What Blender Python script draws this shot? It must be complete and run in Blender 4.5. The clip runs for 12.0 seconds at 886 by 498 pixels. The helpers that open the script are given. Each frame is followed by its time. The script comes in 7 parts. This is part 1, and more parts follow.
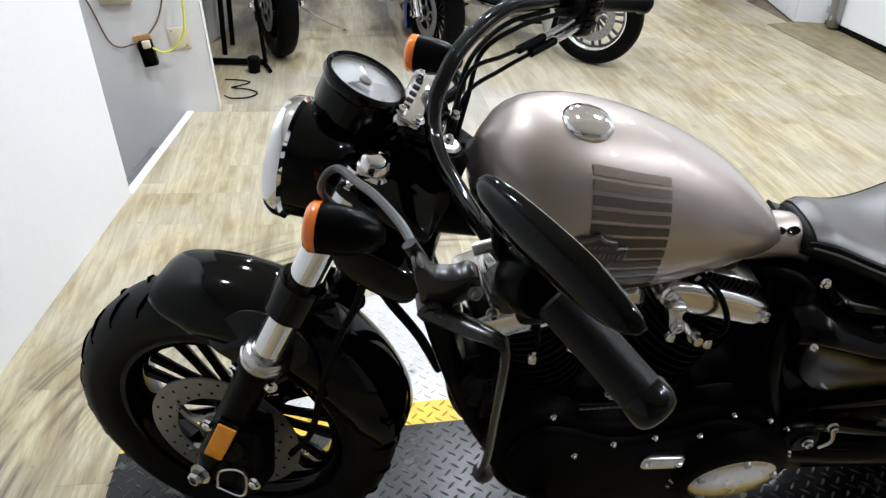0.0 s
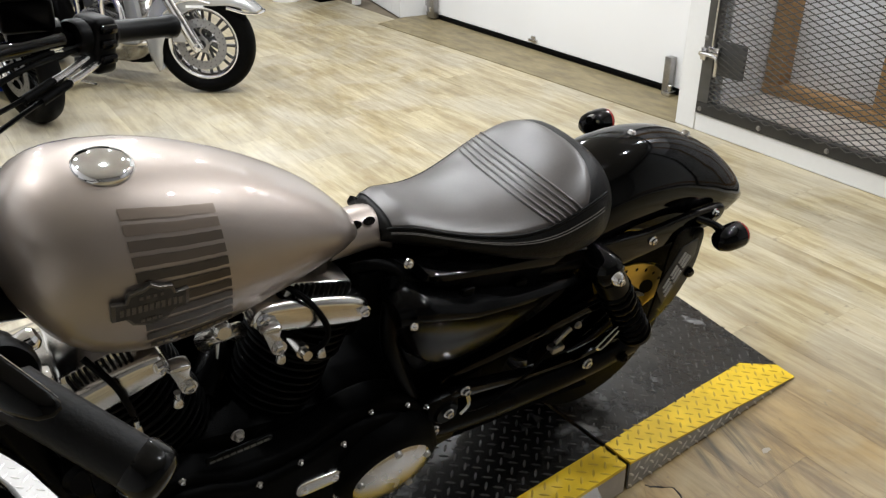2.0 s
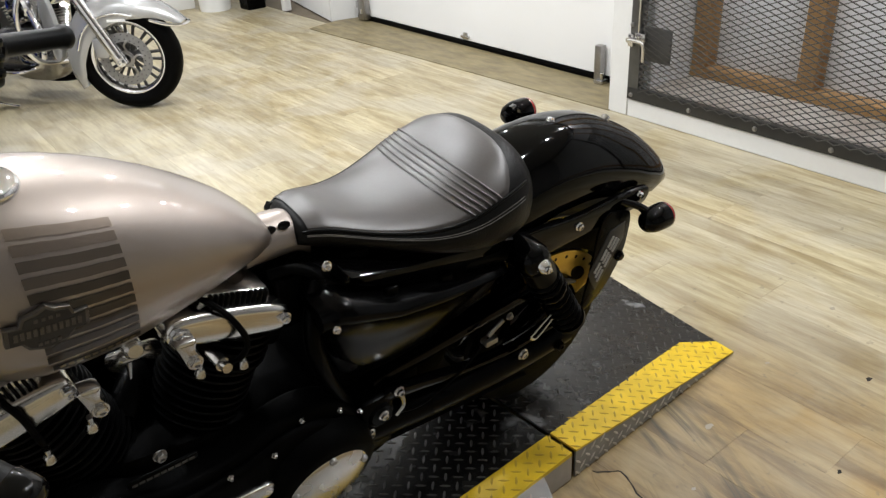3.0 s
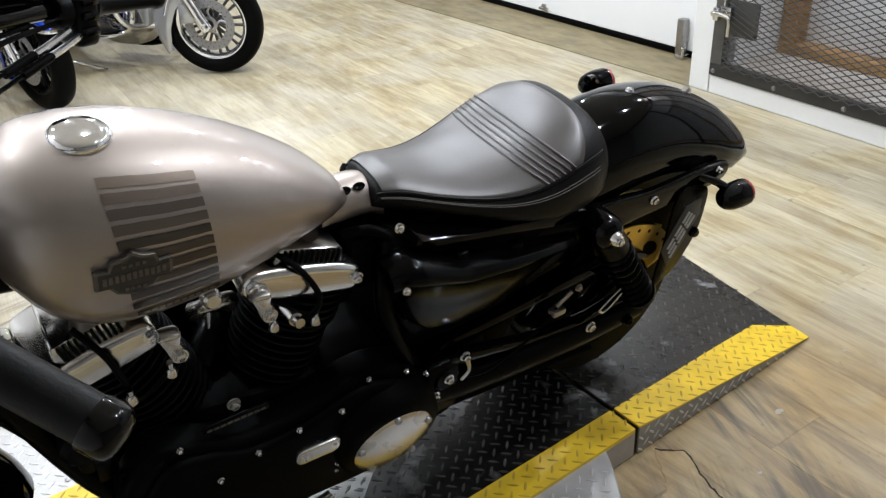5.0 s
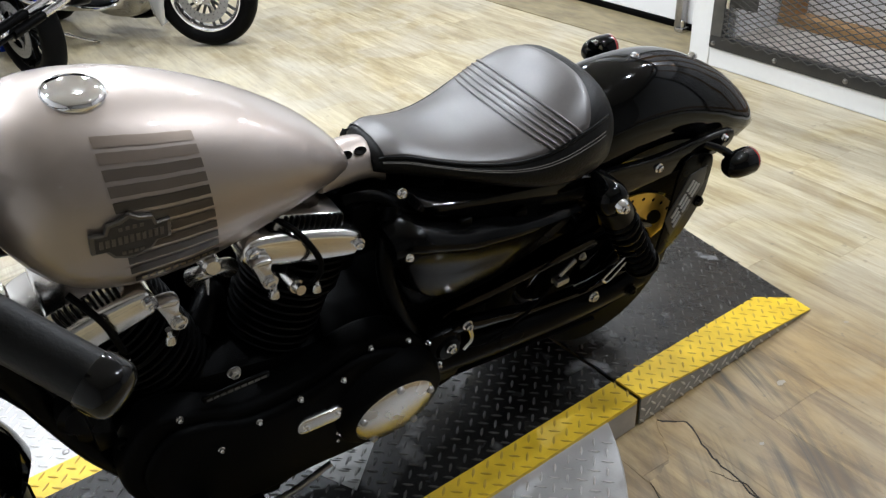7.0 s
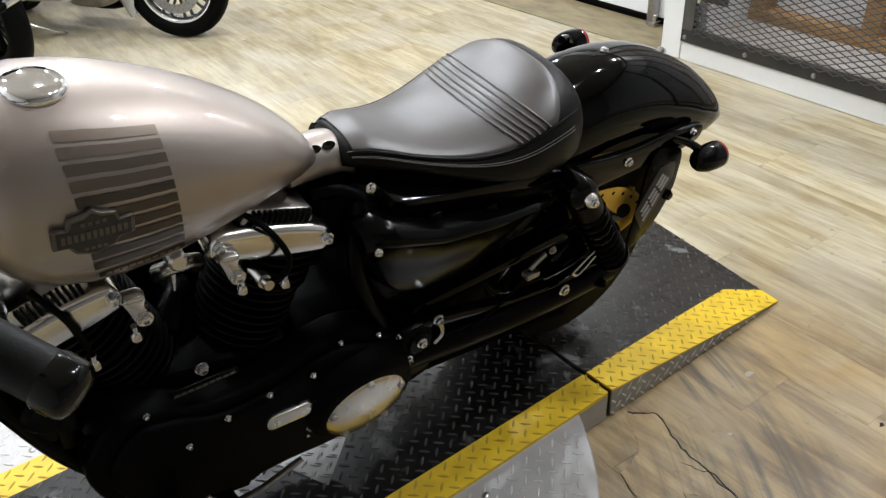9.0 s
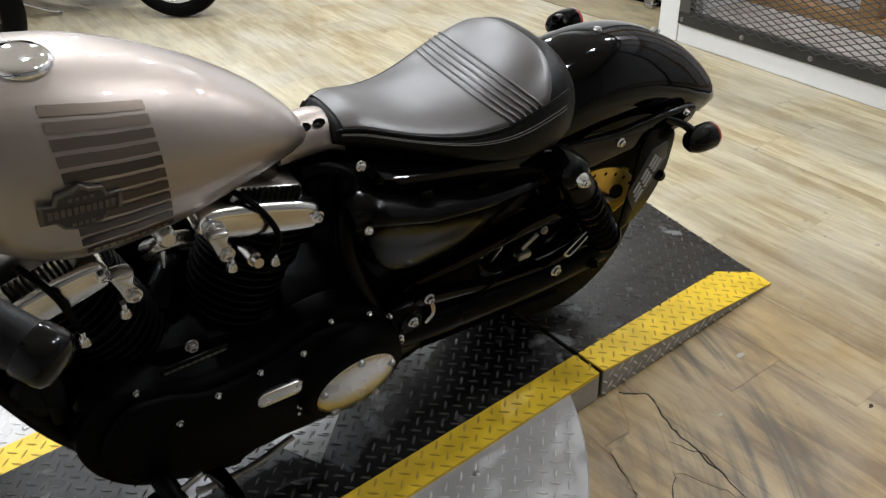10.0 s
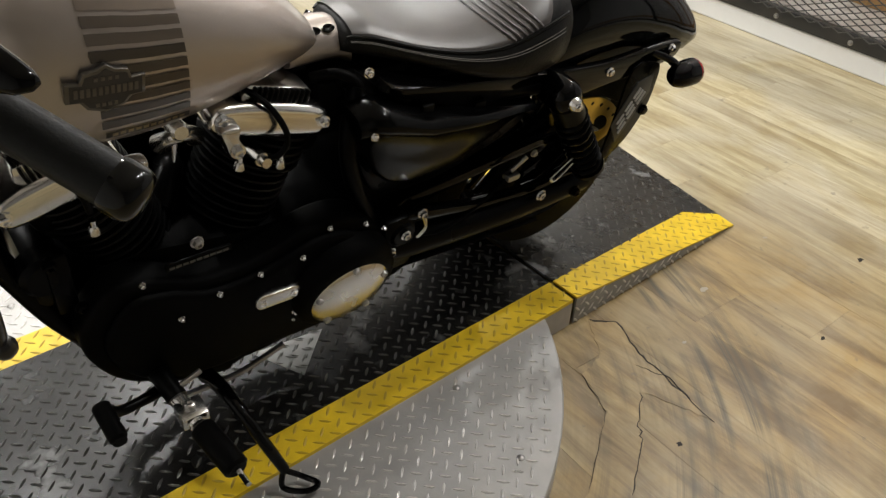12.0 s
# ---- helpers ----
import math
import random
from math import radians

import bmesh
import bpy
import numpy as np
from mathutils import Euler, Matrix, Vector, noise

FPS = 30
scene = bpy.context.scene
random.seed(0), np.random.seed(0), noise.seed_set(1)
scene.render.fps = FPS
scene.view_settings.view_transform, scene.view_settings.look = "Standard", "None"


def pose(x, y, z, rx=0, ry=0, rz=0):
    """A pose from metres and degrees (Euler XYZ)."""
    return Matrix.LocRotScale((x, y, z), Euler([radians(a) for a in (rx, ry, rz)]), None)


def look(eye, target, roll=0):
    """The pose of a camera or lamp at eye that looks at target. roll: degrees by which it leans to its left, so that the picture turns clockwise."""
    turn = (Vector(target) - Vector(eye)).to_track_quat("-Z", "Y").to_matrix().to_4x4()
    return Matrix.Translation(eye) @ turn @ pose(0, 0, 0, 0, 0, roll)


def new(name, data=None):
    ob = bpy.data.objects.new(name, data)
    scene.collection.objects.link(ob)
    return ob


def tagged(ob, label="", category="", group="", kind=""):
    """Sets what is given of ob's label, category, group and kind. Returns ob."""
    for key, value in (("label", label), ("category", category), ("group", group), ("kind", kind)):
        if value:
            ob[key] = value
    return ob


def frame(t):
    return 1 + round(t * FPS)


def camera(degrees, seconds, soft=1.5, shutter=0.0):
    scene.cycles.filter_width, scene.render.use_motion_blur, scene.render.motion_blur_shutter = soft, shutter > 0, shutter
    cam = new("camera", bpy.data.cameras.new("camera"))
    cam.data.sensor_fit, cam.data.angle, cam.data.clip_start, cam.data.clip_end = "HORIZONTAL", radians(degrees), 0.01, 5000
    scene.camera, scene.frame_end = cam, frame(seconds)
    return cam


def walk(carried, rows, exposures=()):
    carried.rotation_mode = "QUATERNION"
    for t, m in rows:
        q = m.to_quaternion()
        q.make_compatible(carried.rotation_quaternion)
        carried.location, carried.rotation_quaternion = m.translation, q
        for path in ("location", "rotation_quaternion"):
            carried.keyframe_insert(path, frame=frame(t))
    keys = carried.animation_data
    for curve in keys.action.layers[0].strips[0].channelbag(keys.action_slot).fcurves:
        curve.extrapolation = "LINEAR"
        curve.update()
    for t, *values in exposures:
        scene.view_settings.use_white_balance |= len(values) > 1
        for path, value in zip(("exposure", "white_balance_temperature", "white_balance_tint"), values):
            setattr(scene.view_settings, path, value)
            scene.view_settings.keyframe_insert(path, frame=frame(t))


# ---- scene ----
cam = camera(58.6, 12.0, 1.35)
PATH = [
    (0, (0.224, -1.0231, 1.388), (0.5858, 0.664, 0.377), 2.8),
    (0.5, (0.266, -1.0281, 1.4), (0.8041, 0.6651, 0.481), 2.1),
    (1, (0.3333, -1.0216, 1.389), (1.133, 0.5573, 0.458), 1.6),
    (1.5, (0.3666, -1.0286, 1.386), (1.2668, 0.4933, 0.45), 0.5),
    (2, (0.4124, -1.0437, 1.372), (1.4498, 0.3733, 0.415), -1.0),
    (2.5, (0.4399, -1.0534, 1.372), (1.5575, 0.3248, 0.45), -1.6),
    (3, (0.4635, -1.0662, 1.355), (1.5899, 0.28, 0.397), -3.2),
    (3.5, (0.4567, -1.0605, 1.343), (1.5229, 0.3177, 0.362), -3.2),
    (3.7, (0.454, -1.0629, 1.342), (1.4913, 0.3232, 0.339), -2.7),
    (5.3, (0.45, -1.0712, 1.346), (1.4191, 0.3611, 0.341), -3.8),
    (5.5, (0.4478, -1.0717, 1.341), (1.4258, 0.3461, 0.325), -3.8),
    (6, (0.4539, -1.0722, 1.335), (1.4298, 0.337, 0.305), -3.7),
    (6.5, (0.4475, -1.0603, 1.327), (1.4178, 0.347, 0.29), -4.1),
    (7, (0.4459, -1.0538, 1.318), (1.4098, 0.3479, 0.266), -3.6),
    (7.2, (0.451, -1.0499, 1.297), (1.4271, 0.3345, 0.233), -3.5),
    (8.8, (0.452, -1.0583, 1.321), (1.4448, 0.3138, 0.259), -2.4),
    (9, (0.4552, -1.0581, 1.319), (1.4609, 0.2997, 0.249), -2.7),
    (9.5, (0.4575, -1.0699, 1.325), (1.479, 0.285, 0.265), -2.6),
    (10, (0.4609, -1.0687, 1.312), (1.4566, 0.2688, 0.208), -2.4),
    (10.5, (0.4582, -1.0413, 1.32), (1.41, 0.3489, 0.242), -2.9),
    (11, (0.4186, -1.0133, 1.331), (1.3552, 0.3991, 0.268), -2.2),
    (11.5, (0.3244, -1.0544, 1.31), (1.4031, 0.2128, 0.2), 2.0),
    (12, (0.3535, -1.0748, 1.277), (1.4109, 0.1296, 0.08), 2.4),
]
# stops, white balance and tint along the clip
TONE = [(0.0, -0.15, 5520, 10), (0.5, -0.2, 5700, 10), (1.0, -0.2, 5660, 10), (2.5, -0.2, 5950, 10), (5.5, -0.07, 5560, 10), (7.0, -0.04, 5560, 10), (9.0, -0.12, 5750, 10), (10.5, -0.26, 5720, 10), (11.0, -0.26, 5550, 10), (12.0, -0.18, 6250, 10)]
walk(cam, [(t, look(eye, target, roll)) for t, eye, target, roll in PATH], TONE)

# ---- light ----
world = bpy.data.worlds.new("world")
scene.world = world
world.use_nodes = True
world.node_tree.nodes["Background"].inputs[0].default_value = (0.55, 0.6, 0.7, 1)
world.node_tree.nodes["Background"].inputs[1].default_value = 0.05
scene.view_settings.exposure = 0.0

CEIL = 2.9
LAMP_WATTS = 27.0
# first lamp fills the stairwell, last one the mesh bay; both are added
LAMPS = [(-1.5, 1.75), (2.15, -1.0), (3.0, -0.5), (-0.2, 0.9), (1.3, 1.1), (2.3, 1.75), (0.35, 2.2), (1.25, 2.7), (2.1, 3.3), (3.25, 2.2), (0.6, 4.4), (2.4, 4.6), (3.4, 6.4), (0.9, 6.6), (3.86, 0.30)]

# ---- materials ----
def mat(name, base, rough=0.5, metal=0.0, grain=0.0, grain_size=60.0, stain=0.0, stain_size=4.0, bump=0.0, bump_size=200.0,
        coat=0.0, stretch=(1, 1, 1), alt=None, island=0.0, spec=0.5, dust=0.0, coat_rough=0.04):
    """A surface with fine grain, broad stains, relief and a spread of tone from piece to piece."""
    m = bpy.data.materials.new(name)
    m.use_nodes = True
    nt = m.node_tree
    N, Lk = nt.nodes, nt.links
    b = N["Principled BSDF"]
    b.inputs["Roughness"].default_value = rough
    b.inputs["Metallic"].default_value = metal
    b.inputs["Coat Weight"].default_value = coat
    b.inputs["Coat Roughness"].default_value = coat_rough
    b.inputs["Specular IOR Level"].default_value = spec
    tc = N.new("ShaderNodeTexCoord")
    mp = N.new("ShaderNodeMapping")
    mp.inputs["Scale"].default_value = stretch
    Lk.new(tc.outputs["Object"], mp.inputs[0])
    col = None
    rgb = N.new("ShaderNodeRGB")
    rgb.outputs[0].default_value = (*base, 1)
    col = rgb.outputs[0]

    def mix(fac, c2, kind="MIX"):
        mx = N.new("ShaderNodeMix")
        mx.data_type, mx.blend_type = "RGBA", kind
        Lk.new(fac, mx.inputs[0])
        Lk.new(col, mx.inputs[6])
        mx.inputs[7].default_value = c2
        return mx.outputs[2]

    def noise_fac(scale, lo, hi, amount, detail=4):
        n = N.new("ShaderNodeTexNoise")
        n.inputs["Scale"].default_value = scale
        n.inputs["Detail"].default_value = detail
        Lk.new(mp.outputs[0], n.inputs["Vector"])
        r = N.new("ShaderNodeMapRange")
        r.inputs[1].default_value, r.inputs[2].default_value = lo, hi
        r.inputs[3].default_value, r.inputs[4].default_value = 0, amount
        Lk.new(n.outputs[0], r.inputs[0])
        return r.outputs[0]

    dark = tuple(c * 0.45 for c in base) + (1,)
    if alt is None:
        alt = tuple(min(1, c * 0.6) for c in base)
    if stain:
        col = mix(noise_fac(stain_size, 0.4, 0.7, stain), (*alt, 1))
    if grain:
        col = mix(noise_fac(grain_size, 0.35, 0.75, grain, 6), dark)
    if dust:
        col = mix(noise_fac(8.0, 0.61, 0.66, dust, 4), (0.24, 0.24, 0.24, 1))
    if island:
        oi = N.new("ShaderNodeObjectInfo")
        jump = N.new("ShaderNodeVectorMath")
        jump.operation = "SCALE"
        jump.inputs[0].default_value = (37.0, 53.0, 11.0)
        Lk.new(oi.outputs["Random"], jump.inputs["Scale"])
        Lk.new(jump.outputs[0], mp.inputs["Location"])
        r = N.new("ShaderNodeMapRange")
        r.inputs[3].default_value, r.inputs[4].default_value = 1 - island, 1 + island * 0.6
        Lk.new(oi.outputs["Random"], r.inputs[0])
        hv = N.new("ShaderNodeHueSaturation")
        Lk.new(r.outputs[0], hv.inputs["Value"])
        Lk.new(col, hv.inputs["Color"])
        col = hv.outputs[0]
    Lk.new(col, b.inputs["Base Color"])
    rn = N.new("ShaderNodeTexNoise")
    rn.inputs["Scale"].default_value = stain_size * 3
    Lk.new(mp.outputs[0], rn.inputs["Vector"])
    rr = N.new("ShaderNodeMapRange")
    rr.inputs[3].default_value, rr.inputs[4].default_value = max(0, rough * 0.8), min(1, rough * 1.25)
    Lk.new(rn.outputs[0], rr.inputs[0])
    Lk.new(rr.outputs[0], b.inputs["Roughness"])
    if bump:
        bn = N.new("ShaderNodeTexNoise")
        bn.inputs["Scale"].default_value = bump_size
        bn.inputs["Detail"].default_value = 4
        Lk.new(mp.outputs[0], bn.inputs["Vector"])
        bp = N.new("ShaderNodeBump")
        bp.inputs["Strength"].default_value = bump
        bp.inputs["Distance"].default_value = 0.002
        Lk.new(bn.outputs[0], bp.inputs["Height"])
        Lk.new(bp.outputs[0], b.inputs["Normal"])
    return m


def glow(name, colour, strength):
    m = bpy.data.materials.new(name)
    m.use_nodes = True
    b = m.node_tree.nodes["Principled BSDF"]
    b.inputs["Base Color"].default_value = (*colour, 1)
    b.inputs["Emission Color"].default_value = (*colour, 1)
    b.inputs["Emission Strength"].default_value = strength
    return m


def glass(name, colour, rough=0.0):
    m = bpy.data.materials.new(name)
    m.use_nodes = True
    b = m.node_tree.nodes["Principled BSDF"]
    b.inputs["Base Color"].default_value = (*colour, 1)
    b.inputs["Roughness"].default_value = rough
    b.inputs["Transmission Weight"].default_value = 1.0
    b.inputs["IOR"].default_value = 1.45
    return m


WHITE = mat("white_wall_paint", (0.70, 0.70, 0.695), 0.6, grain=0.05, grain_size=40, stain=0.12, stain_size=1.2, bump=0.12, bump_size=90, alt=(0.62, 0.61, 0.58))
DOORWHITE = mat("white_door_enamel", (0.8, 0.8, 0.8), 0.35, stain=0.15, stain_size=1.5, bump=0.08, bump_size=160, alt=(0.68, 0.68, 0.67))
GREYWALL = mat("grey_wall_paint", (0.5, 0.5, 0.52), 0.7, grain=0.1, stain=0.3, stain_size=2, bump=0.15)
SOUTHGREY = mat("dimmed_wall_grey", (0.24, 0.235, 0.23), 0.7, grain=0.1, stain=0.3, stain_size=2, bump=0.15)
STAIRWALL = mat("scuffed_grey_white_paint", (0.68, 0.665, 0.645), 0.65, grain=0.08, stain=0.35, stain_size=2.5, bump=0.15, alt=(0.56, 0.54, 0.52))

def plank_floor():
    """Printed wood grain along each plank, cloudy wear, and a browner scuffed patch with ring marks beside the turntable."""
    m = bpy.data.materials.new("vinyl_plank")
    m.use_nodes = True
    N, Lk = m.node_tree.nodes, m.node_tree.links
    b = N["Principled BSDF"]
    tc, geo, oi = N.new("ShaderNodeTexCoord"), N.new("ShaderNodeNewGeometry"), N.new("ShaderNodeObjectInfo")
    jump = N.new("ShaderNodeVectorMath")
    jump.operation = "SCALE"
    jump.inputs[0].default_value = (37.0, 53.0, 11.0)
    Lk.new(oi.outputs["Random"], jump.inputs["Scale"])
    add = N.new("ShaderNodeVectorMath")
    Lk.new(tc.outputs["Object"], add.inputs[0])
    Lk.new(jump.outputs[0], add.inputs[1])

    def noise(src, stretch, scale, detail, rough=0.55, warp=0.0):
        mp = N.new("ShaderNodeMapping")
        mp.inputs["Scale"].default_value = stretch
        Lk.new(src, mp.inputs[0])
        n = N.new("ShaderNodeTexNoise")
        n.inputs["Scale"].default_value, n.inputs["Detail"].default_value = scale, detail
        n.inputs["Roughness"].default_value, n.inputs["Distortion"].default_value = rough, warp
        Lk.new(mp.outputs[0], n.inputs["Vector"])
        return n.outputs[0]

    def span(src, lo, hi, a=0.0, z=1.0):
        r = N.new("ShaderNodeMapRange")
        for i, v in enumerate((lo, hi, a, z)):
            r.inputs[i + 1].default_value = v
        Lk.new(src, r.inputs[0])
        return r.outputs[0]

    def times(p, q):
        r = N.new("ShaderNodeMath")
        r.operation = "MULTIPLY"
        for i, v in enumerate((p, q)):
            if isinstance(v, float):
                r.inputs[i].default_value = v
            else:
                Lk.new(v, r.inputs[i])
        return r.outputs[0]

    def mix(fac, c1, c2, kind="MIX"):
        mx = N.new("ShaderNodeMix")
        mx.data_type, mx.blend_type = "RGBA", kind
        for i, v in ((0, fac), (6, c1), (7, c2)):
            if isinstance(v, (tuple, float)):
                mx.inputs[i].default_value = v
            else:
                Lk.new(v, mx.inputs[i])
        return mx.outputs[2]

    def away(x, y):
        d = N.new("ShaderNodeVectorMath")
        d.operation = "DISTANCE"
        d.inputs[1].default_value = (x, y, 0)
        Lk.new(geo.outputs["Position"], d.inputs[0])
        return d.outputs["Value"]

    cloud = span(noise(add.outputs[0], (9.0, 1.3, 1), 1.9, 6, 0.65, 0.35), 0.38, 0.62)
    streak = span(noise(add.outputs[0], (26.0, 1.6, 1), 2.2, 6, 0.65, 0.4), 0.45, 0.72)
    fine = span(noise(add.outputs[0], (85.0, 3.4, 1), 3.0, 5, 0.7), 0.48, 0.72)
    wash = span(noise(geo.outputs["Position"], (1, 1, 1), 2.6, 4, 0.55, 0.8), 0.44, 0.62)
    col = mix(cloud, (0.275, 0.215, 0.105, 1), (0.49, 0.43, 0.27, 1))
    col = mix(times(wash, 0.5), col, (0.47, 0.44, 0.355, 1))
    col = mix(times(streak, 0.56), col, (0.20, 0.145, 0.075, 1))
    col = mix(times(fine, 0.34), col, (0.17, 0.125, 0.07, 1))
    # pale glare between the parked machines and the platform, painted into the floor colour
    glare = times(span(away(1.0, 2.55), 1.35, 0.35), span(noise(geo.outputs["Position"], (1, 1, 1), 2.2, 4, 0.6, 0.6), 0.34, 0.60, 0.25, 1.0))
    col = mix(times(glare, 0.62), col, (0.47, 0.46, 0.435, 1))
    # worn zone
    wear = span(away(1.52, -0.66), 1.12, 0.62)
    rag = span(noise(geo.outputs["Position"], (1, 1, 1), 3.0, 4, 0.6, 1.0), 0.30, 0.62, 0.45, 1.0)
    wear = times(wear, rag)
    col = mix(times(wear, 0.95), col, mix(cloud, (0.150, 0.086, 0.022, 1), (0.37, 0.245, 0.082, 1)))
    ring = away(0.70, 0.20)
    polar = N.new("ShaderNodeCombineXYZ")
    Lk.new(ring, polar.inputs[0])
    lines = span(noise(polar.outputs[0], (24.0, 1, 1), 1.0, 5, 0.7), 0.46, 0.60)
    band = times(span(ring, 0.86, 1.18, 0.25, 1.0), span(ring, 1.42, 1.30))
    gap = span(noise(geo.outputs["Position"], (1, 1, 1), 4.5, 3), 0.36, 0.56)
    col = mix(times(times(times(lines, band), gap), 0.95), col, (0.07, 0.055, 0.026, 1))
    dirt = span(noise(geo.outputs["Position"], (1, 1, 1), 26.0, 3), 0.66, 0.72)
    col = mix(times(dirt, 0.4), col, (0.10, 0.085, 0.065, 1))
    hv = N.new("ShaderNodeHueSaturation")
    Lk.new(span(oi.outputs["Random"], 0, 1, 0.86, 1.10), hv.inputs["Value"])
    Lk.new(col, hv.inputs["Color"])
    Lk.new(hv.outputs[0], b.inputs["Base Color"])
    Lk.new(span(wear, 0, 1, 0.36, 0.55), b.inputs["Roughness"])
    b.inputs["Specular IOR Level"].default_value = 0.8
    bp = N.new("ShaderNodeBump")
    bp.inputs["Strength"].default_value, bp.inputs["Distance"].default_value = 0.12, 0.002
    Lk.new(streak, bp.inputs["Height"])
    Lk.new(bp.outputs[0], b.inputs["Normal"])
    return m


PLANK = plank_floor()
CRACK = mat("dirt_filled_crack", (0.02, 0.016, 0.012), 0.9)
CHIP = mat("pale_filler_chip", (0.36, 0.32, 0.25), 0.7, grain=0.2)
SILLPLANK = mat("worn_brown_plank", (0.28, 0.228, 0.12), 0.5, grain=0.55, grain_size=9, stain=0.9, stain_size=5, bump=0.15, bump_size=30, stretch=(3, 1, 1), alt=(0.15, 0.12, 0.062), island=0.2)
JOINT = mat("dark_floor_joint", (0.16, 0.13, 0.09), 0.7, grain=0.2)
DPLATE = mat("blackened_diamond_plate", (0.009, 0.0086, 0.008), 0.25, metal=0.0, spec=0.30, grain=0.25, grain_size=25, stain=0.65, stain_size=5, alt=(0.006, 0.0056, 0.005), bump=0.1, dust=0.4)
# ramp deck: lighter copy of DPLATE, reflected sheen put into its colour
RAMPPLATE = mat("lightened_diamond_plate", (0.024, 0.021, 0.017), 0.27, spec=0.55, grain=0.3, grain_size=25, stain=0.65, stain_size=5, alt=(0.010, 0.0095, 0.009), bump=0.1, dust=0.6)
DULLPLATE = mat("dull_grey_plate", (0.34, 0.34, 0.335), 0.5, metal=0.4, grain=0.35, grain_size=20, stain=0.5, stain_size=9, alt=(0.2, 0.2, 0.19), bump=0.08)
# bare lozenges brighter than their plate: highlights put into the colour
STREAD = mat("highlit_lozenge", (0.74, 0.73, 0.71), 0.30, metal=0.75, grain=0.3, grain_size=30, stain=0.4, stain_size=6, alt=(0.5, 0.48, 0.45))
# worn deck lozenges, lightened so their glints sit in the colour
DTREAD = mat("worn_glint_lozenge", (0.075, 0.072, 0.066), 0.3, metal=0.5, grain=0.4, grain_size=40, stain=0.7, stain_size=6, alt=(0.012, 0.011, 0.01))
SPLATE = mat("bare_diamond_plate", (0.47, 0.46, 0.45), 0.46, metal=0.5, grain=0.35, grain_size=20, stain=0.6, stain_size=6, alt=(0.38, 0.365, 0.34), bump=0.1)
YPAINT = mat("yellow_floor_paint", (0.80, 0.55, 0.015), 0.4, spec=0.45, grain=0.4, grain_size=22, stain=0.5, stain_size=9, alt=(0.52, 0.34, 0.02), bump=0.2, bump_size=80)
YTREAD = mat("worn_yellow_tread", (0.46, 0.30, 0.018), 0.42, grain=0.4, grain_size=40, stain=0.6, stain_size=14, alt=(0.6, 0.41, 0.03))
BLACK = mat("black_gloss_paint", (0.001, 0.001, 0.001), 0.06, spec=0.16, stain=0.2, stain_size=3)
BLACKSAT = mat("satin_black_paint", (0.001, 0.001, 0.001), 0.28, spec=0.06, grain=0.2, stain=0.2, bump=0.05)
WRINKLE = mat("black_wrinkle_coat", (0.001, 0.001, 0.001), 0.5, spec=0.035, grain=0.3, grain_size=300, bump=0.4, bump_size=420)
RUBBER = mat("black_rubber", (0.0018, 0.0017, 0.0016), 0.5, spec=0.05, grain=0.3, grain_size=120, stain=0.3, bump=0.25, bump_size=250)
TYRE = mat("tyre_rubber", (0.005, 0.0047, 0.0044), 0.5, spec=0.13, grain=0.3, grain_size=60, stain=0.4, bump=0.2, bump_size=160)
GRIPRUB = mat("grip_rubber", (0.004, 0.004, 0.004), 0.42, spec=0.17, grain=0.2, grain_size=150, bump=0.2, bump_size=300)
CAPGLOSS = mat("gloss_black_cap", (0.002, 0.002, 0.002), 0.12, spec=0.22)
FINBLACK = mat("black_fin_paint", (0.002, 0.002, 0.002), 0.40, spec=0.10, grain=0.2, bump=0.1)
ROCKER = mat("polished_rocker_alloy", (0.74, 0.725, 0.70), 0.17, metal=1.0, grain=0.1, grain_size=90, stain=0.2)
DISCGREY = mat("worn_disc_steel", (0.27, 0.265, 0.26), 0.38, metal=0.6, grain=0.3, grain_size=60, stain=0.3)
CHROME = mat("chrome", (0.82, 0.82, 0.83), 0.05, metal=1.0, stain=0.1)
ALU = mat("brushed_aluminium", (0.62, 0.61, 0.6), 0.24, metal=1.0, grain=0.2, grain_size=80, stain=0.25)
POLISHED = mat("polished_alloy", (0.62, 0.595, 0.56), 0.26, metal=1.0, grain=0.1, grain_size=80, stain=0.15)
STEEL = mat("grey_steel", (0.38, 0.37, 0.36), 0.35, metal=1.0, grain=0.3, stain=0.3)
DARKSTEEL = mat("dark_mild_steel", (0.11, 0.11, 0.11), 0.45, metal=0.7, grain=0.3, grain_size=30, stain=0.5, stain_size=6, bump=0.1)
TANKPAINT = mat("champagne_metallic_paint", (0.385, 0.335, 0.302), 0.46, metal=1.0, grain=0.05, grain_size=900, coat=1.0, coat_rough=0.03, stain=0.05)
STRIPE = mat("brown_stripe_graphic", (0.032, 0.024, 0.018), 0.42, metal=0.4, coat=0.7, grain=0.1)
STRIPEMID = mat("tan_stripe_graphic", (0.12, 0.096, 0.075), 0.42, metal=0.7, coat=0.9, grain=0.1)
STRIPEPALE = mat("pale_stripe_graphic", (0.25, 0.205, 0.17), 0.42, metal=0.95, coat=0.9, grain=0.1)
BADGE = mat("pewter_badge", (0.13, 0.12, 0.108), 0.35, metal=0.9, grain=0.3)
BADGEDARK = mat("dark_badge_field", (0.03, 0.027, 0.025), 0.4, metal=0.3)
# seat shade and sheen put into the colour: LEATHER dark, LEATHERTOP lifted
LEATHER = mat("black_leather", (0.003, 0.0027, 0.0024), 0.42, spec=0.22, grain=0.3, grain_size=260, stain=0.2, bump=0.35, bump_size=260)
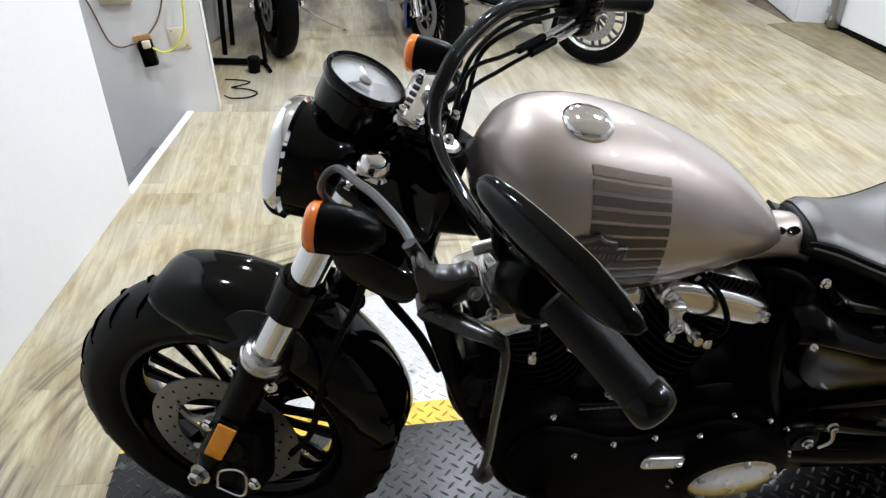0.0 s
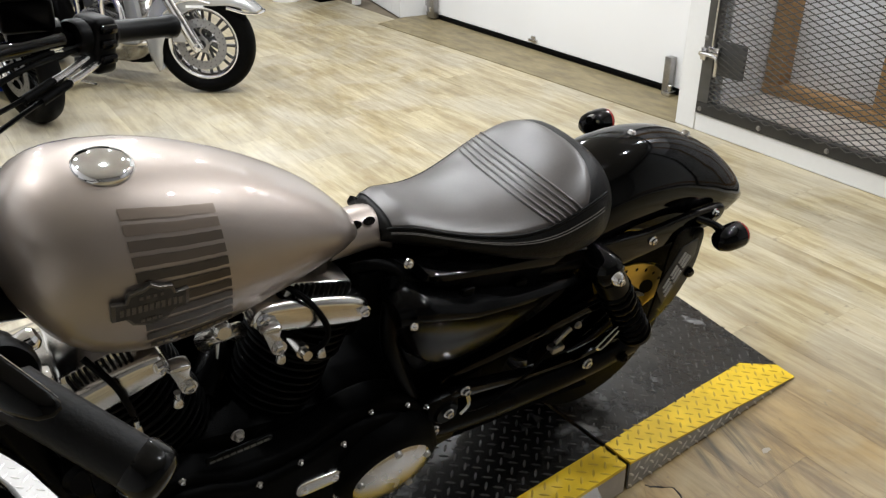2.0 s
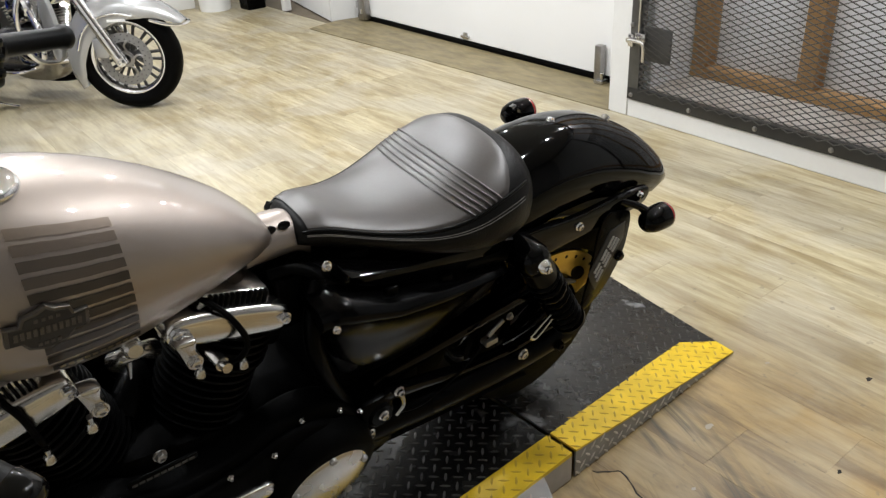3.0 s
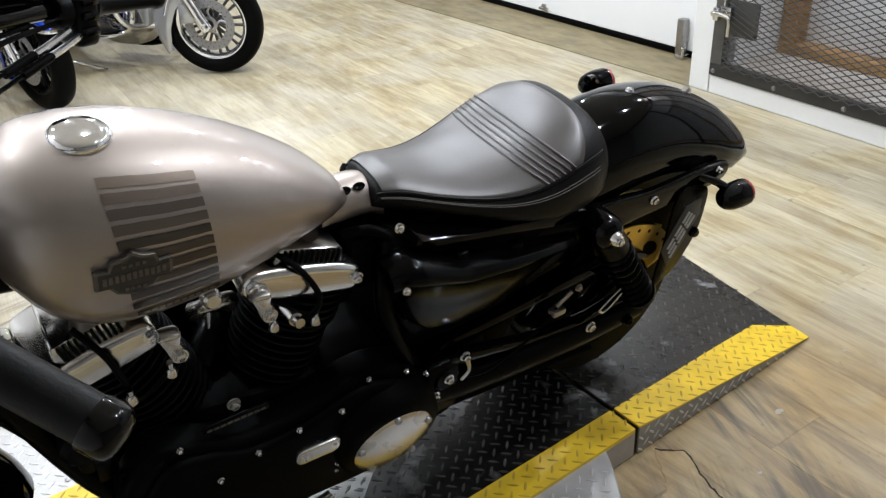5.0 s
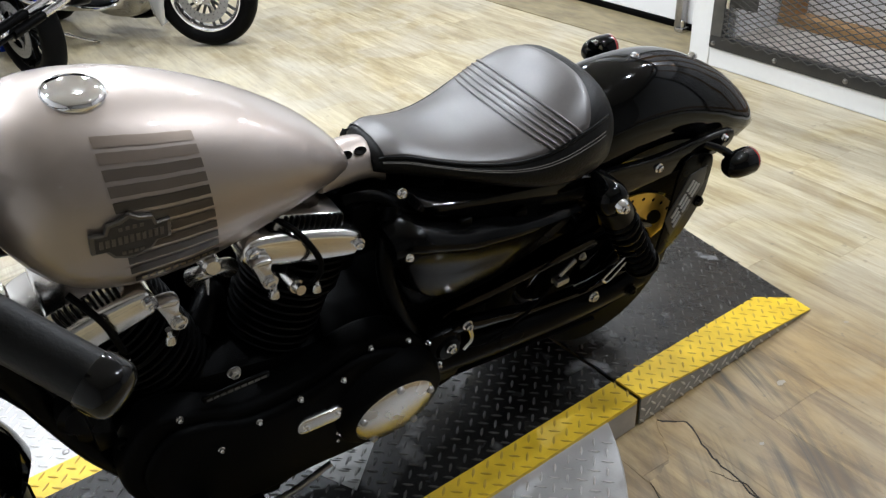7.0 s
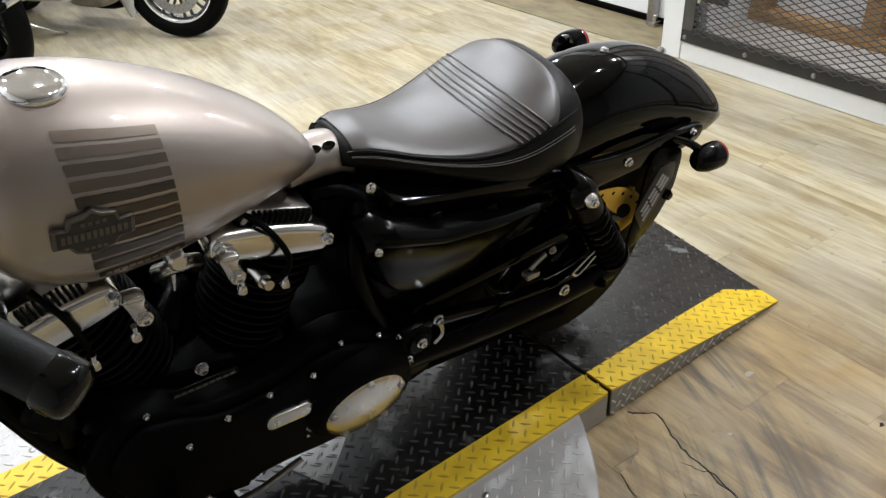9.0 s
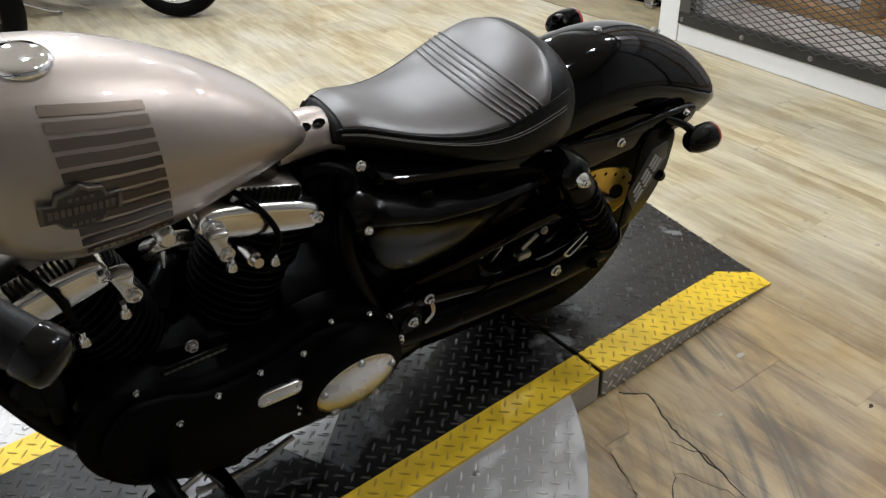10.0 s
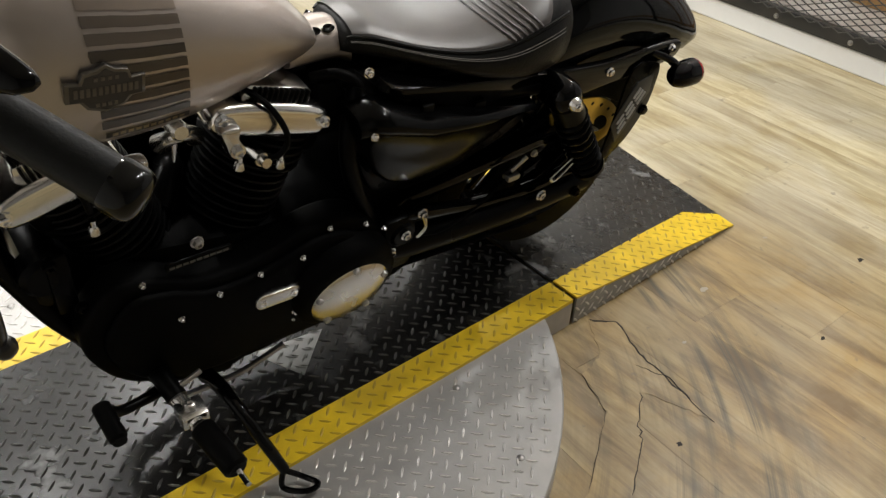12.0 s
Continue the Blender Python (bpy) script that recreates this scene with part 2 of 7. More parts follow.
LEATHERTOP = mat("sheen_brown_leather", (0.042, 0.034, 0.031), 0.42, spec=0.8, coat=0.25, coat_rough=0.36, grain=0.3, grain_size=260, stain=0.15, stain_size=6, bump=0.06, bump_size=240)
COVERBLACK = mat("gloss_black_cover", (0.001, 0.001, 0.001), 0.19, spec=0.10, stain=0.2, stain_size=3)
THREAD = mat("grey_thread", (0.16, 0.15, 0.14), 0.7)
AMBER = mat("amber_lens", (0.85, 0.2, 0.01), 0.18, coat=0.7, stain=0.2, alt=(0.7, 0.12, 0.0))
AMBERREF = mat("amber_reflector", (0.95, 0.36, 0.01), 0.25, coat=0.5, grain=0.3, grain_size=160)
REDLENS = mat("red_lens", (0.25, 0.01, 0.008), 0.1, coat=0.8)
BLUE = mat("deep_blue_paint", (0.004, 0.03, 0.32), 0.12, coat=1.0, metal=0.3)
SILVER = mat("pale_silver_paint", (0.38, 0.38, 0.375), 0.2, metal=0.5, coat=1.0)
FACE = mat("pale_dial_face", (0.12, 0.123, 0.13), 0.4, grain=0.4, grain_size=120)
WOOD = mat("raw_pine", (0.42, 0.24, 0.09), 0.6, grain=0.4, grain_size=12, stain=0.3, stretch=(6, 6, 1), bump=0.2)
CARD = mat("beige_plastic", (0.42, 0.36, 0.24), 0.5, grain=0.1)
CREAM = mat("cream_plate", (0.66, 0.58, 0.42), 0.5, grain=0.1)
YCORD = mat("yellow_cord", (0.6, 0.62, 0.05), 0.5)
GOLD = mat("gold_disc_coat", (0.66, 0.45, 0.07), 0.35, metal=0.8, grain=0.2)
PAPER = mat("white_plastic", (0.75, 0.75, 0.74), 0.5, stain=0.15)
STEPDARK = mat("dark_step_carpet", (0.13, 0.13, 0.135), 0.9, grain=0.4, bump=0.5)
LENS = glass("clear_glass", (1, 1, 1))
CEILMAT = mat("pale_ceiling_paint", (0.80, 0.785, 0.765), 0.8, stain=0.1)
LAMPGLOW = glow("lamp_glow", (1.0, 0.97, 0.9), 14.0)
STRIPEFIELD = mat("gold_letter_graphic", (0.30, 0.24, 0.15), 0.45, metal=0.95, coat=0.9, grain=0.1)
PLATEGREY = mat("dark_plate", (0.03, 0.03, 0.03), 0.5, stain=0.3)
GROOVE = mat("tread_groove_rubber", (0.001, 0.001, 0.001), 0.9, spec=0.0)
SATINGREY = mat("satin_grey_cast", (0.020, 0.019, 0.018), 0.24, metal=0.4, grain=0.2, grain_size=120)
MIRROR = mat("mirror_glass", (0.85, 0.86, 0.87), 0.01, metal=1.0)
CABLEGREY = mat("worn_black_cable", (0.05, 0.05, 0.05), 0.35, grain=0.2)
PLATEPALE = mat("pale_plate_mark", (0.5, 0.49, 0.47), 0.5)
BAYWALL = mat("pale_grey_panel", (0.76, 0.77, 0.80), 0.55, grain=0.1, stain=0.3, stain_size=3, alt=(0.58, 0.59, 0.61))
RAILSTEEL = mat("black_painted_rail", (0.022, 0.022, 0.022), 0.4, metal=0.3, grain=0.3, grain_size=30, stain=0.4, stain_size=6, alt=(0.05, 0.045, 0.04))
BAYFLOOR = mat("pale_worn_board", (0.55, 0.53, 0.5), 0.6, grain=0.4, grain_size=20, stain=0.6, stain_size=5, alt=(0.33, 0.26, 0.2))
MESHSTEEL = mat("grey_mesh_steel", (0.09, 0.088, 0.085), 0.4, metal=0.5, grain=0.2)
CABLEBROWN = mat("brown_wire", (0.1, 0.05, 0.03), 0.5)
SMOKED = mat("smoked_glass", (0.18, 0.2, 0.21), 0.08, coat=0.5, stain=0.3)

# ---- shaping helpers ----
def empty_thing(name, m, label, category, group="", kind=""):
    e = new(name)
    e.matrix_world = m
    e.empty_display_size = 0.05
    return tagged(e, label, category, group, kind)


def to_mesh(name, bm, material, smooth=40):
    bmesh.ops.recalc_face_normals(bm, faces=bm.faces)
    me = bpy.data.meshes.new(name)
    bm.to_mesh(me)
    bm.free()
    for mm in (material if isinstance(material, (list, tuple)) else [material]):
        me.materials.append(mm)
    if smooth:
        me.polygons.foreach_set("use_smooth", [True] * len(me.polygons))
        me.set_sharp_from_angle(angle=radians(smooth))
    return me


def part(name, bm, material, parent, label="", smooth=40):
    ob = new(name, to_mesh(name, bm, material, smooth))
    ob.parent = parent
    if label:
        ob["label"] = label
    return ob


def thing(name, bm, material, label, category, group="", kind="", smooth=40):
    return tagged(new(name, to_mesh(name, bm, material, smooth)), label, category, group, kind)


def joined(*bms):
    out = bmesh.new()
    for b in bms:
        me = bpy.data.meshes.new("tmp")
        b.to_mesh(me)
        b.free()
        out.from_mesh(me)
        bpy.data.meshes.remove(me)
    return out


def moved(bm, m):
    bm.transform(m)
    return bm


def box(x0, x1, y0, y1, z0, z1, bevel=0.0, seg=2):
    bm = bmesh.new()
    bmesh.ops.create_cube(bm, size=1)
    bm.transform(Matrix.Translation(((x0 + x1) / 2, (y0 + y1) / 2, (z0 + z1) / 2)) @ Matrix.Diagonal((x1 - x0, y1 - y0, z1 - z0, 1)))
    if bevel:
        bmesh.ops.bevel(bm, geom=bm.edges[:], offset=bevel, segments=seg, profile=0.5, affect="EDGES")
    return bm


def rings(loops, cap=True, closed=True):
    """Skin over loops of equal length."""
    bm = bmesh.new()
    rows = [[bm.verts.new(p) for p in lp] for lp in loops]
    n = len(rows[0])
    for a, b in zip(rows, rows[1:]):
        for i in range(n if closed else n - 1):
            j = (i + 1) % n
            bm.faces.new((a[i], a[j], b[j], b[i]))
    if cap and closed:
        bm.faces.new(rows[0][::-1])
        bm.faces.new(rows[-1])
    return bm


def lathe(profile, m=None, n=32, arc=360.0):
    """Turn (radius, height) pairs about z; a closed profile makes a ring."""
    full = arc >= 360
    bm = bmesh.new()
    cols = []
    for i in range(n if full else n + 1):
        a = radians(arc) * i / n
        cols.append([bm.verts.new((max(r, 1e-5) * math.cos(a), max(r, 1e-5) * math.sin(a), z)) for r, z in profile])
    k = len(profile)
    for i in range(n):
        a, b = cols[i], cols[(i + 1) % len(cols)]
        for j in range(k - 1):
            bm.faces.new((a[j], b[j], b[j + 1], a[j + 1]))
    bmesh.ops.remove_doubles(bm, verts=bm.verts[:], dist=1e-5)
    if m is not None:
        bm.transform(m)
    return bm


def smooth_path(pts, per=6):
    pts = [Vector(p) for p in pts]
    if len(pts) < 3:
        return pts
    out = []
    ext = [pts[0] * 2 - pts[1]] + pts + [pts[-1] * 2 - pts[-2]]
    for i in range(1, len(ext) - 2):
        p0, p1, p2, p3 = ext[i - 1:i + 3]
        for s in range(per):
            t = s / per
            out.append(0.5 * ((2 * p1) + (p2 - p0) * t + (2 * p0 - 5 * p1 + 4 * p2 - p3) * t * t + (3 * p1 - p0 - 3 * p2 + p3) * t ** 3))
    out.append(pts[-1])
    return out


def tube(pts, r, n=10, per=6, flat=1.0):
    """A round bar swept along points; r may be one radius or one for each point."""
    path = smooth_path(pts, per)
    if not isinstance(r, (int, float)):
        r = np.interp(np.linspace(0, len(pts) - 1, len(path)), range(len(pts)), r)
    else:
        r = [r] * len(path)
    up = Vector((0, 0, 1))
    d0 = (path[1] - path[0]).normalized()
    if abs(d0.dot(up)) > 0.95:
        up = Vector((0, 1, 0))
    side = d0.cross(up).normalized()
    loops = []
    for i, p in enumerate(path):
        d = (path[min(i + 1, len(path) - 1)] - path[max(i - 1, 0)]).normalized()
        side = (side - d * side.dot(d)).normalized()
        nrm = d.cross(side)
        loops.append([p + (side * math.cos(a) + nrm * math.sin(a) * flat) * r[i] for a in (2 * math.pi * k / n for k in range(n))])
    return rings(loops)


def along(p, q):
    """A matrix whose z axis goes from p towards q, with its origin at p."""
    p, q = Vector(p), Vector(q)
    return Matrix.Translation(p) @ (q - p).to_track_quat("Z", "Y").to_matrix().to_4x4()


def rod(p, q, r, r2=None, n=16, bevel=0.0):
    h = (Vector(q) - Vector(p)).length
    r2 = r if r2 is None else r2
    b = min(bevel, r * 0.6, h * 0.4)
    prof = [(0, 0), (r - b, 0), (r, b), (r2, h - b), (r2 - b, h), (0, h)] if b else [(0, 0), (r, 0), (r2, h), (0, h)]
    return lathe(prof, along(p, q), n)


def hexbolt(p, d, r=0.007, h=0.006):
    """A bolt head with a small washer."""
    m = along(p, Vector(p) + Vector(d))
    return joined(lathe([(0, 0), (r * 1.15, 0), (r * 1.15, h * 0.25), (0, h * 0.25)], m, 14),
                  lathe([(0, 0), (r * 0.85, 0), (r * 0.85, h), (r * 0.6, h * 1.2), (r * 0.45, h * 1.2), (r * 0.4, h * 0.8), (0, h * 0.8)], m, 6))


def slab(outline, y0, y1, bevel=0.0, m=None, seg=2):
    """A plate with the outline (x, z) between y0 and y1."""
    bm = bmesh.new()
    a = [bm.verts.new((x, y0, z)) for x, z in outline]
    b = [bm.verts.new((x, y1, z)) for x, z in outline]
    n = len(a)
    bm.faces.new(a)
    bm.faces.new(b[::-1])
    for i in range(n):
        bm.faces.new((a[i], b[i], b[(i + 1) % n], a[(i + 1) % n]))
    if bevel:
        bmesh.ops.recalc_face_normals(bm, faces=bm.faces)
        sharp = [e for e in bm.edges if len(e.link_faces) == 2 and e.calc_face_angle(0) > 0.6]
        bmesh.ops.bevel(bm, geom=sharp, offset=bevel, segments=seg, profile=0.5, affect="EDGES")
    if m is not None:
        bm.transform(m)
    return bm


def curve_pts(pts, per=6):
    """A smooth closed outline through (x, z) points."""
    p = [Vector((a, b, 0)) for a, b in pts]
    n = len(p)
    out = []
    for i in range(n):
        p0, p1, p2, p3 = p[i - 1], p[i], p[(i + 1) % n], p[(i + 2) % n]
        for s in range(per):
            t = s / per
            v = 0.5 * ((2 * p1) + (p2 - p0) * t + (2 * p0 - 5 * p1 + 4 * p2 - p3) * t * t + (3 * p1 - p0 - 3 * p2 + p3) * t ** 3)
            out.append((v.x, v.y))
    return out


def lerp_rows(xs, table, x):
    """The columns of table at x, rounded off a little between the stations."""
    d = max(0.0, min(0.028, x - xs[0], xs[-1] - x))
    at = [x + d * k / 4 for k in range(-4, 5)]
    return [float(np.mean(np.interp(at, xs, col))) for col in table]

# ---- the room ----
ROOM = pose(0, 0, 0, 0, 0, -2.8)          # the long walls run along its y axis
ROOM_INV = ROOM.inverted()


def wall(name, p, q, thick, z0=0.0, z1=CEIL, material=None, label="plain white painted wall", bevel=0.004):
    """A wall from p to q in plan; it grows to the left of that way."""
    p, q = Vector((*p, 0)), Vector((*q, 0))
    d = q - p
    bm = box(0, d.length, 0, thick, z0, z1, bevel, 1)
    ob = thing(name, bm, material or WHITE, label, "wall", kind="structure")
    ob.matrix_world = Matrix.Translation(p) @ pose(0, 0, 0, 0, 0, math.degrees(math.atan2(d.y, d.x)))
    return ob


def rp(x, y):
    v = ROOM @ Vector((x, y, 0))
    return (v.x, v.y)


# left partition with its free end at the stair opening
def lean(x, y, deg=-4.6):
    """A slight lean of a partition about its foot."""
    return Matrix.Translation((x, y, 0)) @ pose(0, 0, 0, 0, deg, 0) @ Matrix.Translation((-x, -y, 0))


STAIR_LEAN = lean(-0.085, 2.70)
west = wall("wall_west", (-1.33, -3.6), (-0.384, 1.832), 0.16, -0.01, CEIL + 0.02)
west.matrix_world = lean(-0.384, 1.832) @ west.matrix_world
stair_wall = wall("wall_stair", (-0.100, 2.70), (-2.4, 2.61), -0.13, -1.2, CEIL + 0.02, material=STAIRWALL, label="grey-white wall behind the stair opening with wires on it")
stair_wall.matrix_world = STAIR_LEAN @ stair_wall.matrix_world
wall("wall_stair_side", (-2.3, 1.0), (-2.3, 2.62), 0.12, -1.2)
# unseen south wall, its grey stands in for a dim room in reflections
wall("wall_south", (4.6, -3.55), (-1.5, -3.55), -0.15, material=SOUTHGREY, label="unseen wall behind the camera, greyed to dim reflections")
wall("wall_north", rp(-3.4, 8.2), rp(6.6, 8.2), 0.15)
wall("wall_far_west", (-3.2, 2.9), (-2.9, 8.4), 0.15)
# right-hand wall: mesh bay, post, door opening, pier beyond it
SCREEN = ROOM @ Matrix.Translation((3.557, 1.512, 0)) @ pose(0, 0, 0, 0, 0, -1.2)     # face of the mesh bay; y runs back from the post's corner
FARW = ROOM @ Matrix.Translation((3.69, 4.43, 0)) @ pose(0, 0, 0, 0, 0, -12.0)          # face of the window wall beyond the roller door


def on(m, x, y):
    v = m @ Vector((x, y, 0))
    return (v.x, v.y)


wall("wall_post", on(SCREEN, 0, 0), on(SCREEN, 0, -0.122), 0.42, label="white painted post beside the roller door")
wall("curb", on(SCREEN, 0, -0.124), on(SCREEN, 0, -5.2), 0.10, 0, 0.09, label="low white curb under the mesh screen")
wall("wall_pier", on(FARW, 0, 0.20), on(FARW, 0, 0.0), 0.5, label="white pier beyond the roller door")
wall("wall_far_east", on(FARW, 0.02, 3.9), on(FARW, 0.02, 0.20), 0.15, 1.5, label="white wall over the far window")
wall("wall_far_sill", on(FARW, 0.0, 3.9), on(FARW, 0.0, 0.20), 0.15, 0, 0.17, label="white wall under the far window")
wall("lintel", rp(3.62, 4.28), rp(3.62, 1.52), 0.3, 2.45, CEIL, label="white lintel over the roller door")

ceiling = thing("ceiling", box(-3.6, 7.2, -3.9, 8.8, CEIL, CEIL + 0.1), CEILMAT, "plain pale painted ceiling", "ceiling", kind="structure")

# floor: slab, planks, sill strip, nosing
bm = bmesh.new()
EDGE_A, EDGE_B = (-0.384, 1.832), (-0.226, 2.694)
outline = [(-1.6, -3.7), (5.2, -3.7), (6.4, 8.6), (-3.4, 8.6), (-3.4, 2.85), (-0.24, 2.80), (-0.231, 2.702), (-0.384, 1.832), (-0.9, 1.7), (-1.6, -2)]
top = [bm.verts.new((x, y, -0.0125)) for x, y in outline]
low = [bm.verts.new((x, y, -0.25)) for x, y in outline]
bm.faces.new(top)
bm.faces.new(low[::-1])
for i in range(len(top)):
    j = (i + 1) % len(top)
    bm.faces.new((top[i], low[i], low[j], top[j]))
floor = thing("floor", bm, JOINT, "yellow-beige wood-look vinyl plank floor, scuffed", "floor", kind="structure", smooth=0)
thing("stair_floor", box(-2.4, -0.1, 0.9, 2.75, -1.3, -1.2), GREYWALL, "grey floor at the foot of the stairs", "floor", kind="structure")
d = Vector((*EDGE_B, 0)) - Vector((*EDGE_A, 0))
nose = thing("nosing", box(0, d.length + 0.01, -0.004, 0.028, -0.05, 0.006, 0.003), PAPER, "white painted nosing at the floor's edge", "trim", kind="structure")
nose.matrix_world = Matrix.Translation((*EDGE_A, 0)) @ pose(0, 0, 0, 0, 0, math.degrees(math.atan2(d.y, d.x)))
step = thing("stair_step", box(0.03, 0.50, 0.030, 0.085, -0.5, -0.02, 0.006), STEPDARK, "dark carpeted step going down below the floor", "step")
step.matrix_world = nose.matrix_world
wall("stair_stringer", (-0.385, 1.85), (-0.23, 2.66), 0.012, -1.2, -0.052)


# lamps in the ceiling
def ceiling_spot(x, y):
    e = empty_thing("ceiling_spot", Matrix.Translation((x, y, CEIL)), "small round white recessed ceiling lamp, lit, out of view", "lamp", "ceiling lamps")
    part("trim_ring", lathe([(0.062, 0), (0.085, 0), (0.085, -0.008), (0.06, -0.012), (0.062, 0)], n=24), PAPER, e)
    part("diffuser", lathe([(0, -0.004), (0.06, -0.004), (0.06, -0.001), (0, -0.001)], n=24), LAMPGLOW, e)
    lamp = bpy.data.lights.new("spot_light", "AREA")
    lamp.shape, lamp.size, lamp.energy, lamp.color = "DISK", 0.11, LAMP_WATTS, (1.0, 0.965, 0.9)
    lo = new("spot_light", lamp)
    lo.parent = e
    lo.location = (0, 0, -0.016)
    return e


for x, y in LAMPS:
    ceiling_spot(x, y)

# ---- roller door ----
def roller_door():
    e = empty_thing("roller_door", ROOM @ Matrix.Translation((3.90, 0, 0)), "closed white sectional roller door with black bottom seal", "door", kind="structure")
    z = 0.040
    for k in range(5):
        part("panel", box(0, 0.04, 1.4, 4.36, z, z + 0.535, 0.004, 1), DOORWHITE, e)
        z += 0.54
    part("seal", box(-0.006, 0.045, 1.4, 4.36, 0.004, 0.036, 0.006), RUBBER, e, "black rubber bottom seal")
    part("track_plate", box(-0.055, -0.012, 1.825, 1.87, 0.004, 0.215, 0.003), STEEL, e, "galvanised corner plate")
    part("track_foot", joined(box(-0.07, -0.012, 1.80, 1.85, 0.004, 0.03, 0.003), rod((-0.05, 1.815, 0.03), (-0.05, 1.815, 0.07), 0.012, bevel=0.003)), ALU, e)
    for y in (1.58, 4.22):
        part("track", joined(box(-0.05, -0.012, y - 0.025, y + 0.025, 0.02, 2.4, 0.003), box(-0.06, -0.01, y - 0.045, y + 0.045, 0.02, 0.26, 0.003)), STEEL, e, "galvanised steel track")
        part("roller_bracket", joined(box(-0.03, -0.003, y - 0.03, y + 0.12, 0.09, 0.14, 0.004), rod((-0.045, y, 0.06), (-0.045, y, 0.10), 0.02, bevel=0.004)), ALU, e)
    latch = part("latch", moved(slab([(-0.035, 0.0), (0.0, -0.06), (0.035, 0.0), (0.0, 0.035)], -0.006, 0.006, 0.002), Matrix.Translation((-0.012, 3.03, 0.55)) @ pose(0, 0, 0, 0, 0, 90)), STEEL, e, "grey steel lock plate")
    part("lock_barrel", rod((-0.018, 3.03, 0.545), (-0.034, 3.03, 0.545), 0.012, bevel=0.002), DARKSTEEL, latch)
    part("clip", joined(box(-0.02, -0.003, 3.00, 3.08, 0.058, 0.075, 0.003), box(-0.014, -0.003, 3.02, 3.06, 0.052, 0.095, 0.003)), ALU, e, "small steel handle")
    part("lock_bar", joined(box(-0.035, -0.003, 1.86, 1.93, 0.62, 0.72, 0.006), tube([(-0.03, 1.9, 0.68), (-0.06, 1.96, 0.64), (-0.05, 2.06, 0.6)], 0.006)), STEEL, e)
    part("cable", tube([(-0.03, 1.8, 1.6), (-0.025, 2.4, 1.05), (-0.02, 3.4, 1.2)], 0.0025, 6), STEEL, e)
    return e


roller_door()
bm = bmesh.new()
edge = [(3.548, 1.50), (3.502, 2.95), (3.445, 4.35), (3.70, 4.42), (3.93, 4.42), (3.93, 1.50)]
rows_ = [[bm.verts.new((x, y, z)) for x, y in edge] for z in (0.001, 0.004)]
bm.faces.new(rows_[1])
for i in range(len(edge)):
    j = (i + 1) % len(edge)
    bm.faces.new((rows_[0][i], rows_[0][j], rows_[1][j], rows_[1][i]))
sill = thing("door_sill", bm, SILLPLANK, "dark worn plank strip at the roller door", "floor", kind="structure", smooth=0)
sill.matrix_world = ROOM


# ---- mesh screen ----
def expanded_mesh(y0, y1, z0, z1, pitch_y=0.072, pitch_z=0.03, t=0.0035, x=0.0):
    """Flattened steel lozenges: zigzag strands, one above the other."""
    bm = bmesh.new()
    cols = int((y1 - y0) / (pitch_y / 2))
    rows_n = int((z1 - z0) / pitch_z)
    for r in range(rows_n):
        zc = z0 + (r + 0.5) * pitch_z
        prev = None
        for c in range(cols + 1):
            y = y0 + c * pitch_y / 2
            z = zc + (pitch_z / 2 if (c + r) % 2 else -pitch_z / 2)
            ring4 = [bm.verts.new((x + a, y, z + b)) for a, b in ((-t, -t), (t, -t), (t, t), (-t, t))]
            if prev:
                for i in range(4):
                    bm.faces.new((prev[i], prev[(i + 1) % 4], ring4[(i + 1) % 4], ring4[i]))
            prev = ring4
    return bm


def mesh_screen():
    e = empty_thing("mesh_screen", SCREEN, "black steel framed screen of expanded metal mesh", "screen")
    part("bottom_rail", box(-0.010, 0.03, -5.0, -0.124, 0.092, 0.150, 0.003), RAILSTEEL, e)
    part("side_rail", box(-0.010, 0.03, -0.190, -0.124, 0.150, 2.3, 0.003), DARKSTEEL, e)
    part("top_rail", box(-0.010, 0.03, -5.0, -0.124, 2.3, 2.38, 0.003), DARKSTEEL, e)
    part("stile", box(-0.006, 0.03, -2.50, -2.44, 0.150, 2.3, 0.003), RAILSTEEL, e)
    part("mesh", expanded_mesh(-2.44, -0.172, 0.138, 1.7, 0.066, 0.0128, 0.0021, -0.013), MESHSTEEL, e, smooth=0)
    for k in range(7):
        part("bolt", hexbolt((-0.010, -0.150 - 0.343 * k, 0.116), (-1, 0, 0), 0.010, 0.008), STEEL, e)
    part("rail_bolt", hexbolt((-0.010, -0.135, 0.455), (-1, 0, 0), 0.010, 0.008), STEEL, e)
    part("lock_plate", box(-0.004, 0.010, -0.355, -0.195, 0.295, 0.455, 0.004), DARKSTEEL, e)
    part("lock_case", box(-0.030, 0.0, -0.225, -0.165, 0.375, 0.425, 0.006), ALU, e)
    part("latch", joined(box(-0.035, -0.008, -0.160, -0.128, 0.355, 0.415, 0.006), rod((-0.012, -0.150, 0.392), (-0.06, -0.150, 0.392), 0.012),
                         tube([(-0.055, -0.150, 0.392), (-0.06, -0.215, 0.394), (-0.058, -0.243, 0.380), (-0.057, -0.246, 0.305)], 0.009)), ALU, e, "bare steel lever latch")
    part("latch_rod", rod((-0.020, -0.182, 0.42), (-0.020, -0.182, 1.9), 0.005, n=8), ALU, e, "thin steel locking rod")
    return e


mesh_screen()
